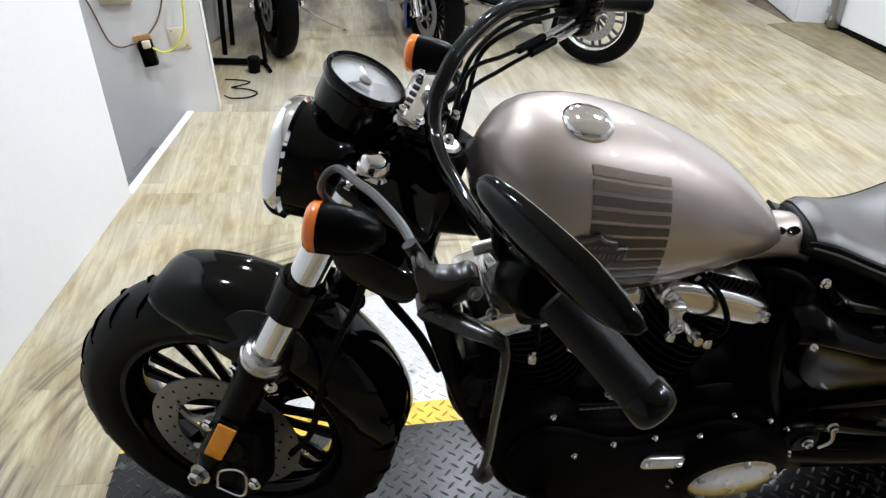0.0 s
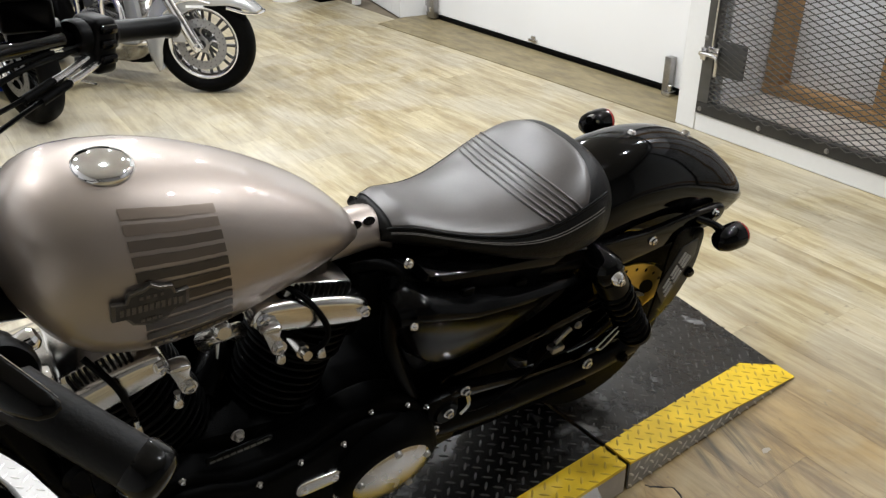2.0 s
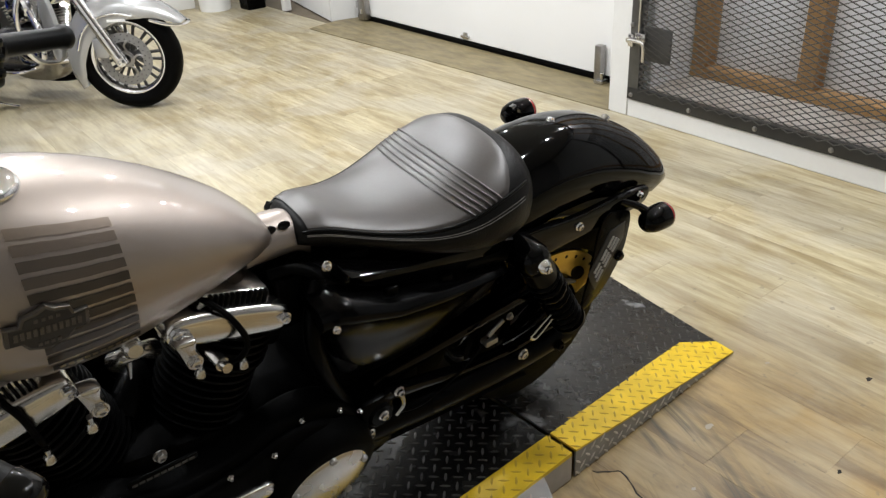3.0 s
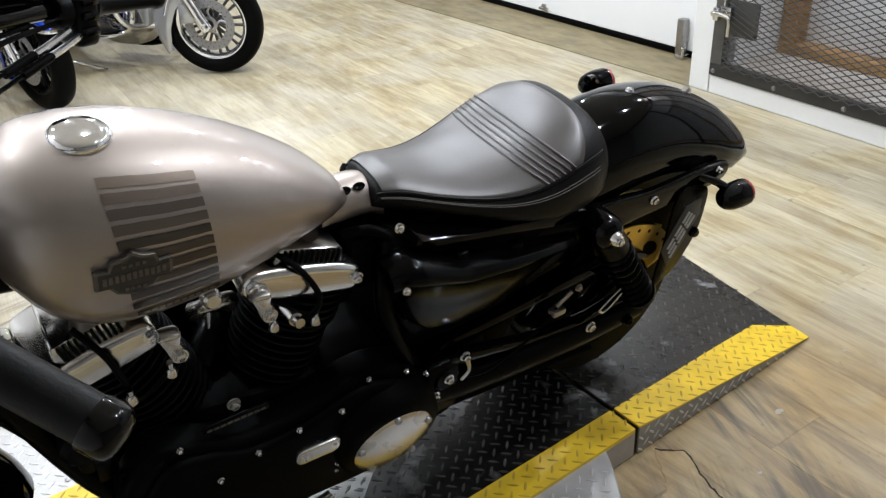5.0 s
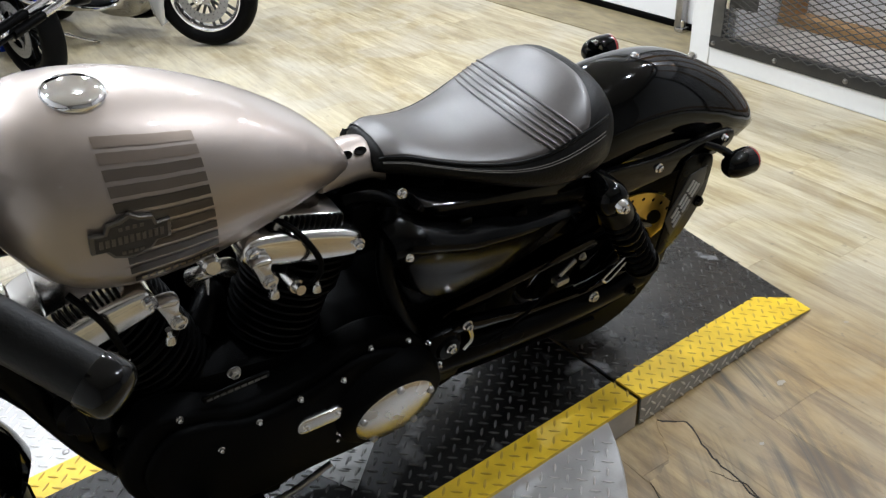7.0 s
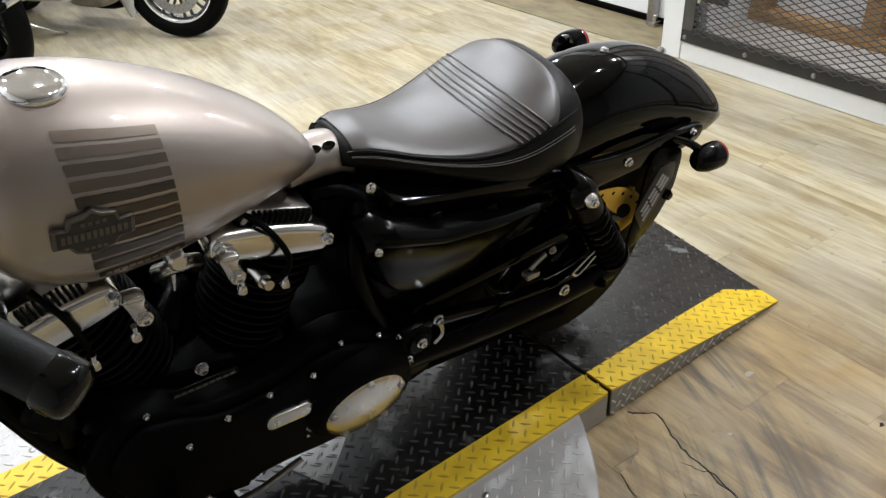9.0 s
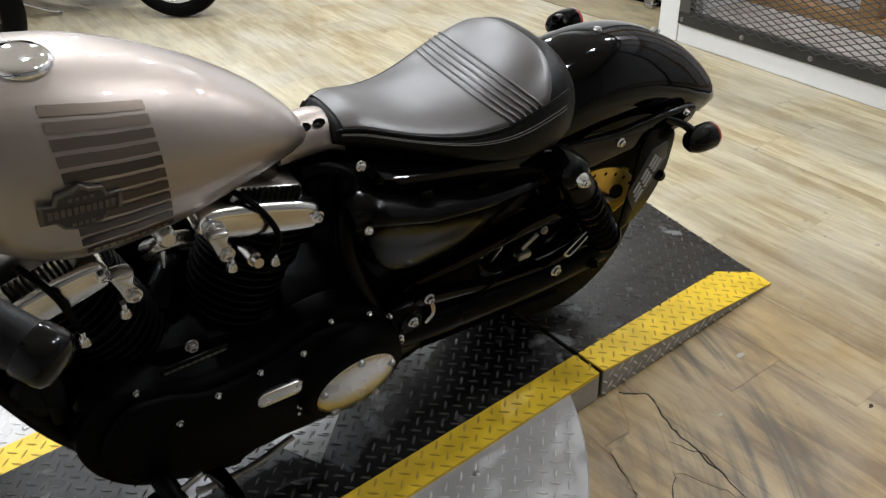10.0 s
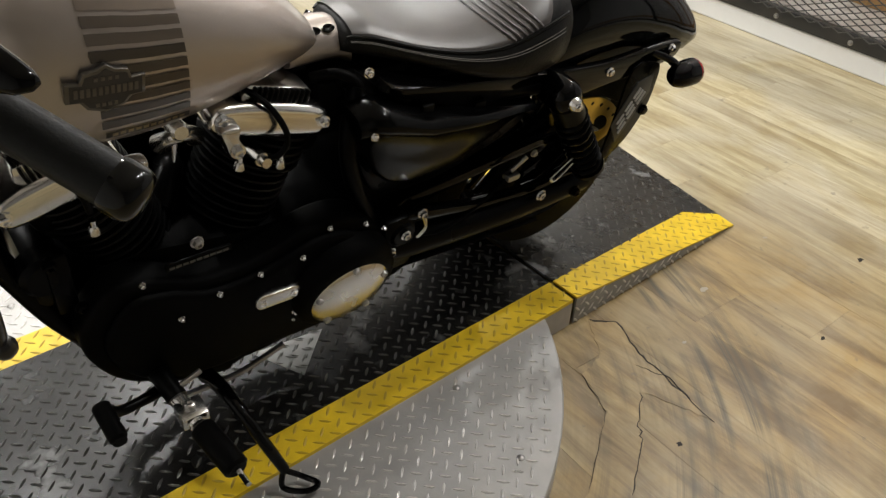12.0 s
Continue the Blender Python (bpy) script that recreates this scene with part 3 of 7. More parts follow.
# bay behind the screen
wall("bay_back", on(SCREEN, 0.50, -0.05), on(SCREEN, 0.50, -5.2), 0.1, material=BAYWALL, label="pale grey panel at the back of the mesh bay")
wall("bay_side", on(SCREEN, 0.498, -0.124), on(SCREEN, 0.10, -0.124), 0.05, 0.09, CEIL, material=BAYWALL, label="pale grey side wall of the mesh bay")
bay = thing("bay_floor", box(0.10, 0.50, -5.2, -0.175, 0.0, 0.130), BAYFLOOR, "pale worn floor of the mesh bay", "floor", kind="structure")
bay.matrix_world = SCREEN
for y in (-0.225, -0.80, -1.38, -1.96):
    st = thing("wall_stud", box(0.405, 0.50, y - 0.043, y + 0.043, 0.185, CEIL - 0.02, 0.004), WOOD, "raw pine stud standing on the bottom rail", "stud", "wall studs")
    st.matrix_world = SCREEN
rail = thing("bottom_plate", box(0.40, 0.50, -5.0, -0.18, 0.130, 0.185, 0.004), WOOD, "raw pine rail along the bay's back wall", "rail")
rail.matrix_world = SCREEN

# ---- turntable and ramp ----
TOP = 0.085


def treads(inside, x0, x1, y0, y1, z_at, pitch=0.0265):
    """Raised lozenges of a tread plate, alternately turned."""
    verts, faces = [], []
    # the grid lies at 45 degrees to the plate, so that each end points at its neighbour's middle
    n = int((x1 - x0 + y1 - y0) / pitch * 0.71) + 2
    half = pitch * 0.7071
    for i in range(-n, n + 1):
        for j in range(-n, n + 1):
            x, y = x0 + (i - j + 0.5) * half, y0 + (i + j + 0.5) * half
            if not (x0 <= x <= x1 and y0 <= y <= y1 and inside(x, y)):
                continue
            a = radians(45 if (i + j) % 2 else -45)
            ca, sa = math.cos(a), math.sin(a)
            base = len(verts)
            for u, v, h in ((-0.0135, 0, 0), (-0.006, -0.0028, 0), (0.006, -0.0028, 0), (0.0135, 0, 0), (0.006, 0.0028, 0), (-0.006, 0.0028, 0),
                            (-0.009, 0, 0.0016), (0, -0.0013, 0.002), (0.009, 0, 0.0016), (0, 0.0013, 0.002)):
                px, py = x + u * ca - v * sa, y + u * sa + v * ca
                verts.append((px, py, z_at(px, py) + h))
            b = base
            faces += [(b, b + 1, b + 7, b + 6), (b + 1, b + 2, b + 7), (b + 2, b + 3, b + 8, b + 7), (b + 3, b + 4, b + 9, b + 8), (b + 4, b + 5, b + 9), (b + 5, b, b + 6, b + 9), (b + 6, b + 7, b + 8, b + 9)]
    bm = bmesh.new()
    vs = [bm.verts.new(v) for v in verts]
    for f in faces:
        bm.faces.new([vs[k] for k in f])
    return bm


def in_poly(poly):
    def test(x, y):
        ok = False
        for (ax, ay), (bx, by) in zip(poly, poly[1:] + poly[:1]):
            if (ay > y) != (by > y) and x < (bx - ax) * (y - ay) / (by - ay) + ax:
                ok = not ok
        return ok
    return test


def plate(poly, z_at, depth):
    bm = bmesh.new()
    t = [bm.verts.new((x, y, z_at(x, y))) for x, y in poly]
    u = [bm.verts.new((x, y, max(0.002, z_at(x, y) - depth))) for x, y in poly]
    bm.faces.new(t)
    bm.faces.new(u[::-1])
    for i in range(len(t)):
        j = (i + 1) % len(t)
        bm.faces.new((t[i], u[i], u[j], t[j]))
    return bm


NEAR, FAR, LEFT, SEAM = -0.212, 0.432, -0.19, 1.53
YW = 0.078
flat = lambda x, y: TOP


def bridge():
    e = empty_thing("turntable_platform", Matrix.Translation((0, 0, 0)), "blackened tread-plate platform with yellow painted edges", "platform")
    inner = [(LEFT - 0.03, NEAR + YW), (SEAM - 0.006, NEAR + YW), (SEAM - 0.006, FAR - YW), (LEFT, FAR - YW)]
    near = [(LEFT - 0.04, NEAR), (SEAM - 0.006, NEAR), (SEAM - 0.006, NEAR + YW), (LEFT - 0.03, NEAR + YW)]
    far = [(LEFT, FAR - YW), (SEAM - 0.006, FAR - YW), (SEAM - 0.006, FAR), (LEFT + 0.012, FAR)]
    part("deck", plate(inner, flat, 0.01), DPLATE, e, smooth=0)
    for nm, pl in (("edge_strip", near), ("edge_strip", far)):
        part(nm, plate(pl, flat, 0.01), YPAINT, e, "yellow painted edge", smooth=0)
    tr = part("deck_tread", treads(in_poly(inner), LEFT - 0.03, SEAM, NEAR + YW, FAR - YW, flat), DTREAD, e, "worn lozenges lightened for glints", smooth=0)
    tr["kind"] = "stuff"
    # paler grey triangle laid on the deck, with its own lozenges
    tri = [(0.845, 0.085), (1.005, 0.06), (0.90, -0.036)]
    part("bare_patch", joined(plate(tri, lambda x, y: TOP + 0.0012, 0.001), treads(in_poly(tri), LEFT, SEAM, NEAR + YW, FAR - YW, lambda x, y: TOP + 0.0012)), DULLPLATE, e, "pale grey triangle of tread plate", smooth=0)
    tr = part("edge_tread", joined(treads(in_poly(near), LEFT - 0.04, SEAM, NEAR, NEAR + YW, flat), treads(in_poly(far), LEFT, SEAM, FAR - YW, FAR, flat)), YTREAD, e, smooth=0)
    tr["kind"] = "stuff"
    part("side_skirt", joined(box(LEFT, SEAM - 0.006, NEAR, NEAR + 0.006, 0.004, TOP - 0.011), box(LEFT, SEAM - 0.006, FAR - 0.006, FAR, 0.004, TOP - 0.011), box(SEAM - 0.012, SEAM - 0.006, NEAR + 0.007, FAR - 0.007, 0.004, TOP - 0.011)), SPLATE, e, "bare tread-plate side", smooth=0)
    return e


bridge()
RAMP_END = 2.215


def ramp():
    e = empty_thing("ramp", Matrix.Translation((0, 0, 0)), "tread-plate ramp with yellow painted edge and bare metal side", "ramp")
    x0 = SEAM + 0.008
    bend, tip = (2.135, NEAR + 0.122), (RAMP_END + 0.010, NEAR + 0.060)      # the painted edge widens and ends in a chamfer
    knee = (2.0, NEAR + YW + 0.035)
    inner = [[(x0, NEAR + YW), knee, (2.0, FAR - YW), (x0, FAR - YW)], [knee, bend, tip, (RAMP_END + 0.10, FAR - YW), (2.0, FAR - YW)]]
    near = [[(x0, NEAR), (2.0, NEAR), knee, (x0, NEAR + YW)], [(2.0, NEAR), (RAMP_END, NEAR), tip, bend, knee]]
    far = [[(x0, FAR - YW), (2.0, FAR - YW), (2.0, FAR), (x0, FAR)], [(2.0, FAR - YW), (RAMP_END + 0.10, FAR - YW), (RAMP_END + 0.115, FAR), (2.0, FAR)]]
    for nm, polys, material in (("deck", inner, RAMPPLATE), ("edge_strip", near, YPAINT), ("edge_strip", far, YPAINT)):
        for pl in polys:
            part(nm, plate(pl, RAMP_Z, 0.006), material, e, "yellow painted edge" if material is YPAINT else "", smooth=0)
    tr = part("deck_tread", joined(*[treads(in_poly(pl), x0, RAMP_END + 0.12, NEAR, FAR, RAMP_Z) for pl in inner]), DTREAD, e, "worn lozenges lightened for glints", smooth=0)
    tr["kind"] = "stuff"
    tr = part("edge_tread", joined(*[treads(in_poly(pl), x0, RAMP_END, NEAR, FAR, RAMP_Z) for pl in near]), YTREAD, e, smooth=0)
    tr["kind"] = "stuff"
    part("side_skirt", slab([(x0, 0.003), (x0, TOP - 0.007), (RAMP_END - 0.01, 0.004)], NEAR, NEAR + 0.005), DULLPLATE, e, "bare tread-plate side", smooth=0)
    part("seam_strip", box(SEAM - 0.004, SEAM + 0.006, NEAR + 0.012, FAR - 0.012, 0.003, TOP - 0.03), RUBBER, e, "black strip in the joint", smooth=0)
    # lozenges on the upright side
    bm = treads(lambda x, y: 0.008 < y < (TOP - 0.012) * (RAMP_END - x) / (RAMP_END - x0), x0, RAMP_END, 0, TOP, lambda x, y: 0, 0.0245)
    bm.transform(Matrix(((1, 0, 0, 0), (0, 0, -1, NEAR - 0.0005), (0, 1, 0, 0), (0, 0, 0, 1))))
    tr = part("side_tread", bm, STREAD, e, smooth=0)
    tr["kind"] = "stuff"
    return e


RAMP_Z = lambda x, y: 0.006 + (TOP - 0.006) * max(0.0, RAMP_END + 0.18 * (y - NEAR) - x) / (RAMP_END + 0.18 * (y - NEAR) - SEAM)
ramp()

DISC_C, DISC_R, DISC_Z = (0.72, 0.17), 0.808, 0.076


def disc():
    e = empty_thing("turntable_disc", Matrix.Translation((*DISC_C, 0)), "round bare metal tread-plate turntable base", "turntable")
    part("disc_plate", lathe([(0, DISC_Z), (DISC_R - 0.003, DISC_Z), (DISC_R, DISC_Z - 0.003), (DISC_R, 0.003), (0, 0.003)], n=96), SPLATE, e, smooth=20)
    bm = treads(lambda x, y: x * x + y * y < (DISC_R - 0.02) ** 2 and not (NEAR - 0.01 < y + DISC_C[1] < FAR + 0.01), -DISC_R, DISC_R, -DISC_R, DISC_R, lambda x, y: DISC_Z)
    tr = part("disc_tread", bm, STREAD, e, smooth=0)
    tr["kind"] = "stuff"
    for x, y in ((1.13, -0.25), (1.11, -0.46), (0.72, -0.45), (0.46, 0.47), (0.50, 0.56)):
        part("rivet", lathe([(0, 0.004), (0.004, 0.004), (0.008, 0.001), (0.008, 0), (0, 0)], Matrix.Translation((x - DISC_C[0], y - DISC_C[1], DISC_Z)), 14), STEEL, e)
    return e


disc()

# ---- the motorcycle on the platform ----
BIKE_M = Matrix.Translation((0, 0.10, TOP)) @ pose(0, 0, 0, 0, 0, -2.3) @ pose(0, 0, 0, 10.0, 0, 0)
bike = empty_thing("motorcycle", BIKE_M, "champagne-grey cruiser motorcycle with black fenders leaning on its stand", "motorcycle")


def tank_section(x, n=40):
    xs = [0.466, 0.472, 0.485, 0.51, 0.55, 0.60, 0.66, 0.73, 0.80, 0.86, 0.903, 0.929, 0.943, 0.949]
    zt = [0.872, 0.905, 0.934, 0.957, 0.969, 0.968, 0.957, 0.931, 0.896, 0.857, 0.822, 0.796, 0.778, 0.764]
    hw = [0.022, 0.052, 0.080, 0.108, 0.125, 0.131, 0.130, 0.123, 0.110, 0.093, 0.077, 0.063, 0.048, 0.022]
    zb = [0.850, 0.815, 0.785, 0.752, 0.726, 0.713, 0.710, 0.716, 0.728, 0.739, 0.745, 0.746, 0.745, 0.744]
    t, w, b = lerp_rows(xs, (zt, hw, zb), x)
    mid = b + (t - b) * 0.42
    loop = []
    for k in range(n):
        a = 2 * math.pi * k / n
        c, s = math.cos(a), math.sin(a)
        if s >= 0:
            y = w * math.copysign(abs(c) ** 0.92, c)
            z = mid + (t - mid) * abs(s) ** 0.95
        else:
            y = w * math.copysign(abs(c) ** 0.26, c) * (1 - 0.07 * abs(s))
            z = mid - (mid - b) * abs(s) ** 0.8
        loop.append((x, y, z))
    return loop


def tank_point(x, z):
    """The near side of the tank at x and height z: its y."""
    loop = [p for p in tank_section(x, 400) if p[1] < 0]
    return min(loop, key=lambda p: abs(p[2] - z))[1]


tx = [0.466, 0.469, 0.474, 0.481, 0.49, 0.503, 0.52, 0.54, 0.565, 0.60, 0.64, 0.68, 0.72, 0.76, 0.80, 0.835, 0.865, 0.89, 0.908, 0.923, 0.934, 0.942, 0.947, 0.949]
tank = part("fuel_tank", rings([tank_section(x) for x in tx]), TANKPAINT, bike, "champagne-grey metallic peanut fuel tank with striped graphic", smooth=70)

# filler cap
cap_m = Matrix.Translation((0.607, -0.028, 0.948)) @ pose(0, 0, 0, 4, 7, 0)
cap = part("filler_cap", lathe([(0, 0.021), (0.018, 0.0205), (0.03, 0.0185), (0.0345, 0.015), (0.0365, 0.011), (0.0365, 0.003), (0.034, 0.0), (0.034, -0.02), (0, -0.02)], cap_m, 48), CHROME, tank, "domed chrome filler cap")
part("cap_seat", lathe([(0.0345, 0.002), (0.0375, 0.0005), (0.0385, -0.004), (0.0385, -0.02), (0.0345, -0.02)], cap_m, 40), BLACKSAT, tank)


SX0, SX1 = 0.603, 0.715


def tank_strip(s0, s1, x0, x1, lift=0.0006, nx=14, ns=3):
    """A decal that follows the tank's near side; s is the length up the side from its lower edge."""
    rows_ = []
    for x in np.linspace(x0, x1, nx):
        loop = tank_section(x, 480)
        side = sorted([p for p in loop if p[1] <= 0.0 and p[2] > 0.735], key=lambda p: p[2])
        acc, line = 0.0, []
        pts = [Vector(p) for p in side]
        ss = [0.0]
        for a, b in zip(pts, pts[1:]):
            acc += (b - a).length
            ss.append(acc)
        P = np.array(pts)
        row_ = []
        fan = 1 - 0.13 * (x - SX0) / (SX1 - SX0)        # the stripes close up towards the seat
        for s_ in np.linspace(s0 * fan, s1 * fan, ns):
            q = [float(np.interp(s_, ss, P[:, k])) for k in range(3)]
            q2 = [float(np.interp(s_ + 0.002, ss, P[:, k])) for k in range(3)]
            d_ = (Vector(q2) - Vector(q)).normalized()
            nrm = d_.cross(Vector((1, 0, 0)))
            if nrm.y > 0 and nrm.z < 0.9:
                nrm = -nrm
            row_.append(Vector(q) + nrm.normalized() * lift)
        rows_.append(row_)
    return rings(rows_, cap=False, closed=False)


part("name_bar", tank_strip(0.005, 0.0175, SX0 + 0.004, SX1, 0.0008), STRIPE, tank, "dark bar with pale lettering")
for k in range(10):
    xx = SX0 + 0.0115 + k * 0.0096
    part("letter_bar", tank_strip(0.0080, 0.0145, xx, xx + 0.0068, 0.0012, 3, 2), STRIPEFIELD, tank)
for k in range(10):
    s0 = 0.0255 + 0.0193 * k
    part("stripe", tank_strip(s0, s0 + 0.0135, SX0, SX1, 0.0009), (STRIPE if k < 6 else STRIPEMID if k < 8 else STRIPEPALE), tank)

# badge: a plain shield and bar in relief
bx, bz = 0.612, 0.822
by = tank_point(bx, bz) - 0.002
badge_m = Matrix.Translation((bx, by, bz)) @ pose(0, 0, 0, 4, 6, 2)
shield = [(-0.030, 0.012), (-0.026, 0.024), (-0.010, 0.027), (0.0, 0.034), (0.010, 0.027), (0.026, 0.024), (0.030, 0.012), (0.046, 0.014), (0.046, -0.012), (0.030, -0.013), (0.022, -0.024), (0.0, -0.031), (-0.022, -0.024), (-0.030, -0.013), (-0.046, -0.012), (-0.046, 0.014)]
badge = part("badge", slab(shield, -0.0035, 0.004, 0.0012, badge_m), BADGE, tank, "pewter shield-and-bar badge")
part("badge_field", slab([(x * 0.9, z * 0.86) for x, z in shield], -0.0042, -0.003, 0, badge_m), BADGEDARK, badge)
for x0, x1, z0, z1 in ((-0.038, 0.038, -0.005, 0.006), (-0.016, 0.016, 0.014, 0.019), (-0.014, 0.014, -0.021, -0.016)):
    n_ = int((x1 - x0) / 0.0065)
    for k in range(n_):
        u = x0 + (x1 - x0) * (k + 0.5) / n_
        part("badge_bar", moved(box(u - 0.0021, u + 0.0021, -0.005, -0.004, z0, z1), badge_m), BADGE, badge)

seat_x = [0.985, 1.00, 1.03, 1.08, 1.14, 1.20, 1.26, 1.32, 1.375, 1.418, 1.445]
seat_zt = [0.752, 0.774, 0.769, 0.747, 0.735, 0.738, 0.758, 0.792, 0.808, 0.790, 0.725]
seat_w = [0.045, 0.062, 0.072, 0.088, 0.112, 0.138, 0.156, 0.160, 0.152, 0.125, 0.075]
seat_zb = [0.725, 0.722, 0.714, 0.702, 0.684, 0.664, 0.650, 0.642, 0.642, 0.656, 0.68]


def seat_section(x, n=36):
    t, w, b = lerp_rows(seat_x, (seat_zt, seat_w, seat_zb), x)
    loop = []
    for k in range(n):
        a = 2 * math.pi * k / n
        c, s = math.cos(a), math.sin(a)
        y = w * math.copysign(abs(c) ** 0.75, c)
        z = (b + (t - b) * 0.35) + ((t - b) * 0.65 * abs(s) ** 0.9 if s >= 0 else -(t - b) * 0.35 * abs(s) ** 0.5)
        loop.append((x, y, z))
    return loop


sx = list(np.interp(np.linspace(0, 10, 61), range(11), seat_x))
seat = part("seat", rings([seat_section(x) for x in sx]), LEATHER, bike, "black leather solo seat with lightened brown-black top and ribbed band", smooth=70)


def seat_at(x, a, lift=0.0):
    """The seat's skin at x and section angle a in degrees, lifted outwards."""
    loop = seat_section(x, 360)
    p = Vector(loop[int(round(a)) % 360])
    q = Vector(loop[(int(round(a)) + 3) % 360])
    nrm = (q - p).cross(Vector((1, 0, 0))).normalized()
    c = Vector((x, 0, p.z - 0.05))
    if nrm.dot(p - Vector((x, 0, loop[90][2] - 0.08))) < 0:
        nrm = -nrm
    return p + nrm * lift


def panel_x(s, a):
    """Along the top panel from nose (0) to its rounded rear edge (1)."""
    return 0.999 + s * (0.373 - 0.04 * ((a - 90) / 58) ** 2)


part("seat_top", rings([[seat_at(panel_x(s, a), a, 0.0028 if 33 < a < 147 and s < 0.99 else 0.0002) for a in np.linspace(31, 149, 33)] for s in np.linspace(0, 1, 46)], cap=False, closed=False), LEATHERTOP, seat, "brown-black smooth top panel, lightened for ceiling sheen", smooth=70)
for k in range(6):
    pts = []
    for a in np.linspace(32, 148, 25):
        u = (a - 90) / 70
        pts.append(seat_at(1.232 + 0.0105 * k + 0.042 * u * u, a, 0.0038))
    part("rib", tube(pts, 0.0026, 6, 2, 0.7), LEATHERTOP, seat)
for a in (19, 16, 161, 164):
    part("stitching", tube([seat_at(x, a, 0.0018) for x in np.linspace(0.995, 1.365, 40)], 0.0007, 5, 1), THREAD, seat)
for a in (30, 150):
    part("piping", tube([seat_at(x, a, 0.001) for x in np.linspace(0.992, 1.38, 40)], 0.003, 6, 1), LEATHER, seat)

# backbone cover between tank and seat
spine = part("frame_cover", rings([[(x, 0.043 * math.cos(a) * w, z + 0.045 * math.sin(a) * (1 if math.sin(a) > 0 else 0.4)) for a in (2 * math.pi * k / 24 for k in range(24))] for x, w, z in ((0.90, 1.0, 0.724), (0.94, 1.0, 0.724), (0.965, 1.0, 0.724), (0.985, 1.0, 0.722), (0.998, 0.98, 0.716), (1.01, 0.9, 0.706))]), TANKPAINT, bike, "painted backbone cover with two oval slots", smooth=60)
for x in (0.948, 0.972):
    part("slot", lathe([(0, 0), (0.009, 0), (0.0095, 0.003), (0.0085, 0.004), (0, 0.001)], Matrix.Translation((x, -0.026, 0.7595)) @ pose(0, 0, 0, 38, 0, 0) @ Matrix.Diagonal((1.1, 0.7, 1, 1)), 20), BLACK, spine)

def fender_strip(cx, cz, arc, half, drop, thick=0.004, n=36, m=11):
    """A curved mudguard: arc holds (angle, radius, half width) from front to back; angles in degrees, 90 is the top."""
    outer, inner = [], []
    angs = np.linspace(arc[0][0], arc[-1][0], n)
    A = [a[0] for a in arc]
    sgn = 1 if A[-1] > A[0] else -1
    for a in angs:
        r = float(np.interp(sgn * a, [sgn * v for v in A], [v[1] for v in arc]))
        w = float(np.interp(sgn * a, [sgn * v for v in A], [v[2] for v in arc]))
        dr = float(np.interp(sgn * a, [sgn * v for v in A], [v[3] for v in arc]))
        ca, sa = math.cos(radians(a)), math.sin(radians(a))
        row_o, row_i = [], []
        for k in range(m):
            s = -1 + 2 * k / (m - 1)
            y = w * math.copysign(min(1, abs(s) * 1.25) ** 0.9, s) if abs(s) < 0.8 else w * math.copysign(1, s)
            f = abs(s)
            rr = r - dr * (f ** 2.6)
            row_o.append((cx + rr * ca, y, cz + rr * sa))
            row_i.append((cx + (rr - thick) * ca, y * 0.965, cz + (rr - thick) * sa))
        outer.append(row_o)
        inner.append(row_i)
    return rings([o + i[::-1] for o, i in zip(outer, inner)])


# rear fender
RA = (1.515, 0.0, 0.325)
rear_fender = part("rear_fender", fender_strip(RA[0], RA[2], [(130, 0.405, 0.100, 0.13), (105, 0.425, 0.104, 0.14), (80, 0.44, 0.104, 0.14), (58, 0.452, 0.102, 0.13), (42, 0.470, 0.096, 0.11), (33, 0.486, 0.084, 0.085), (28, 0.493, 0.064, 0.05), (26, 0.494, 0.045, 0.025)], 0.1, 0.1, 0.004, 44, 15), BLACK, bike, "gloss black bobbed rear fender", smooth=60)
for x, z in ((1.571, 0.755), (1.741, 0.716)):
    part("fender_bolt", lathe([(0, 0.009), (0.007, 0.008), (0.0095, 0.004), (0.0095, -0.004), (0, -0.004)], Matrix.Translation((x, 0, z)) @ pose(0, 0, 0, 0, 8 if x < 1.6 else 28, 0), 16), CHROME, rear_fender)
for s in (-1, 1):
    y = s * 0.112
    part("fender_strut", slab(curve_pts([(1.38, 0.565), (1.44, 0.545), (1.56, 0.548), (1.68, 0.552), (1.77, 0.562), (1.775, 0.60), (1.68, 0.607), (1.56, 0.605), (1.44, 0.617), (1.385, 0.612)]), y - 0.009, y + 0.009, 0.006), BLACK, bike, "gloss black fender strut")
    for x, z in ((1.563, 0.583), (1.745, 0.592)):
        part("strut_bolt", hexbolt((x, y + s * 0.009, z), (0, s, 0), 0.0085, 0.008), CHROME, bike)
    # turn signal on its stalk
    sc = Vector((1.765, -0.162, 0.548)) if s < 0 else Vector((1.68, 0.19, 0.665))
    st = sc + Vector((-0.075, -s * 0.045, 0.045))
    part("signal_stalk", tube([st, (st + sc) / 2 + Vector((0, 0, 0.008)), sc + Vector((-0.008, -s * 0.01, 0.006))], [0.008, 0.008, 0.011], 10, 4), CAPGLOSS, bike)
    sig_m = Matrix.Translation(sc) @ pose(0, 0, 0, 0, 92, 0)
    sig = part("rear_signal", lathe([(0, -0.045), (0.012, -0.043), (0.022, -0.032), (0.0275, -0.015), (0.029, 0.005), (0.029, 0.022), (0, 0.022)], sig_m, 28), BLACK, bike, "gloss black bullet turn signal")
    part("lens", lathe([(0.0285, 0.022), (0.0285, 0.028), (0.024, 0.034), (0.01, 0.037), (0, 0.0375), (0, 0.022)], sig_m, 28), REDLENS, sig, "dark red lens")

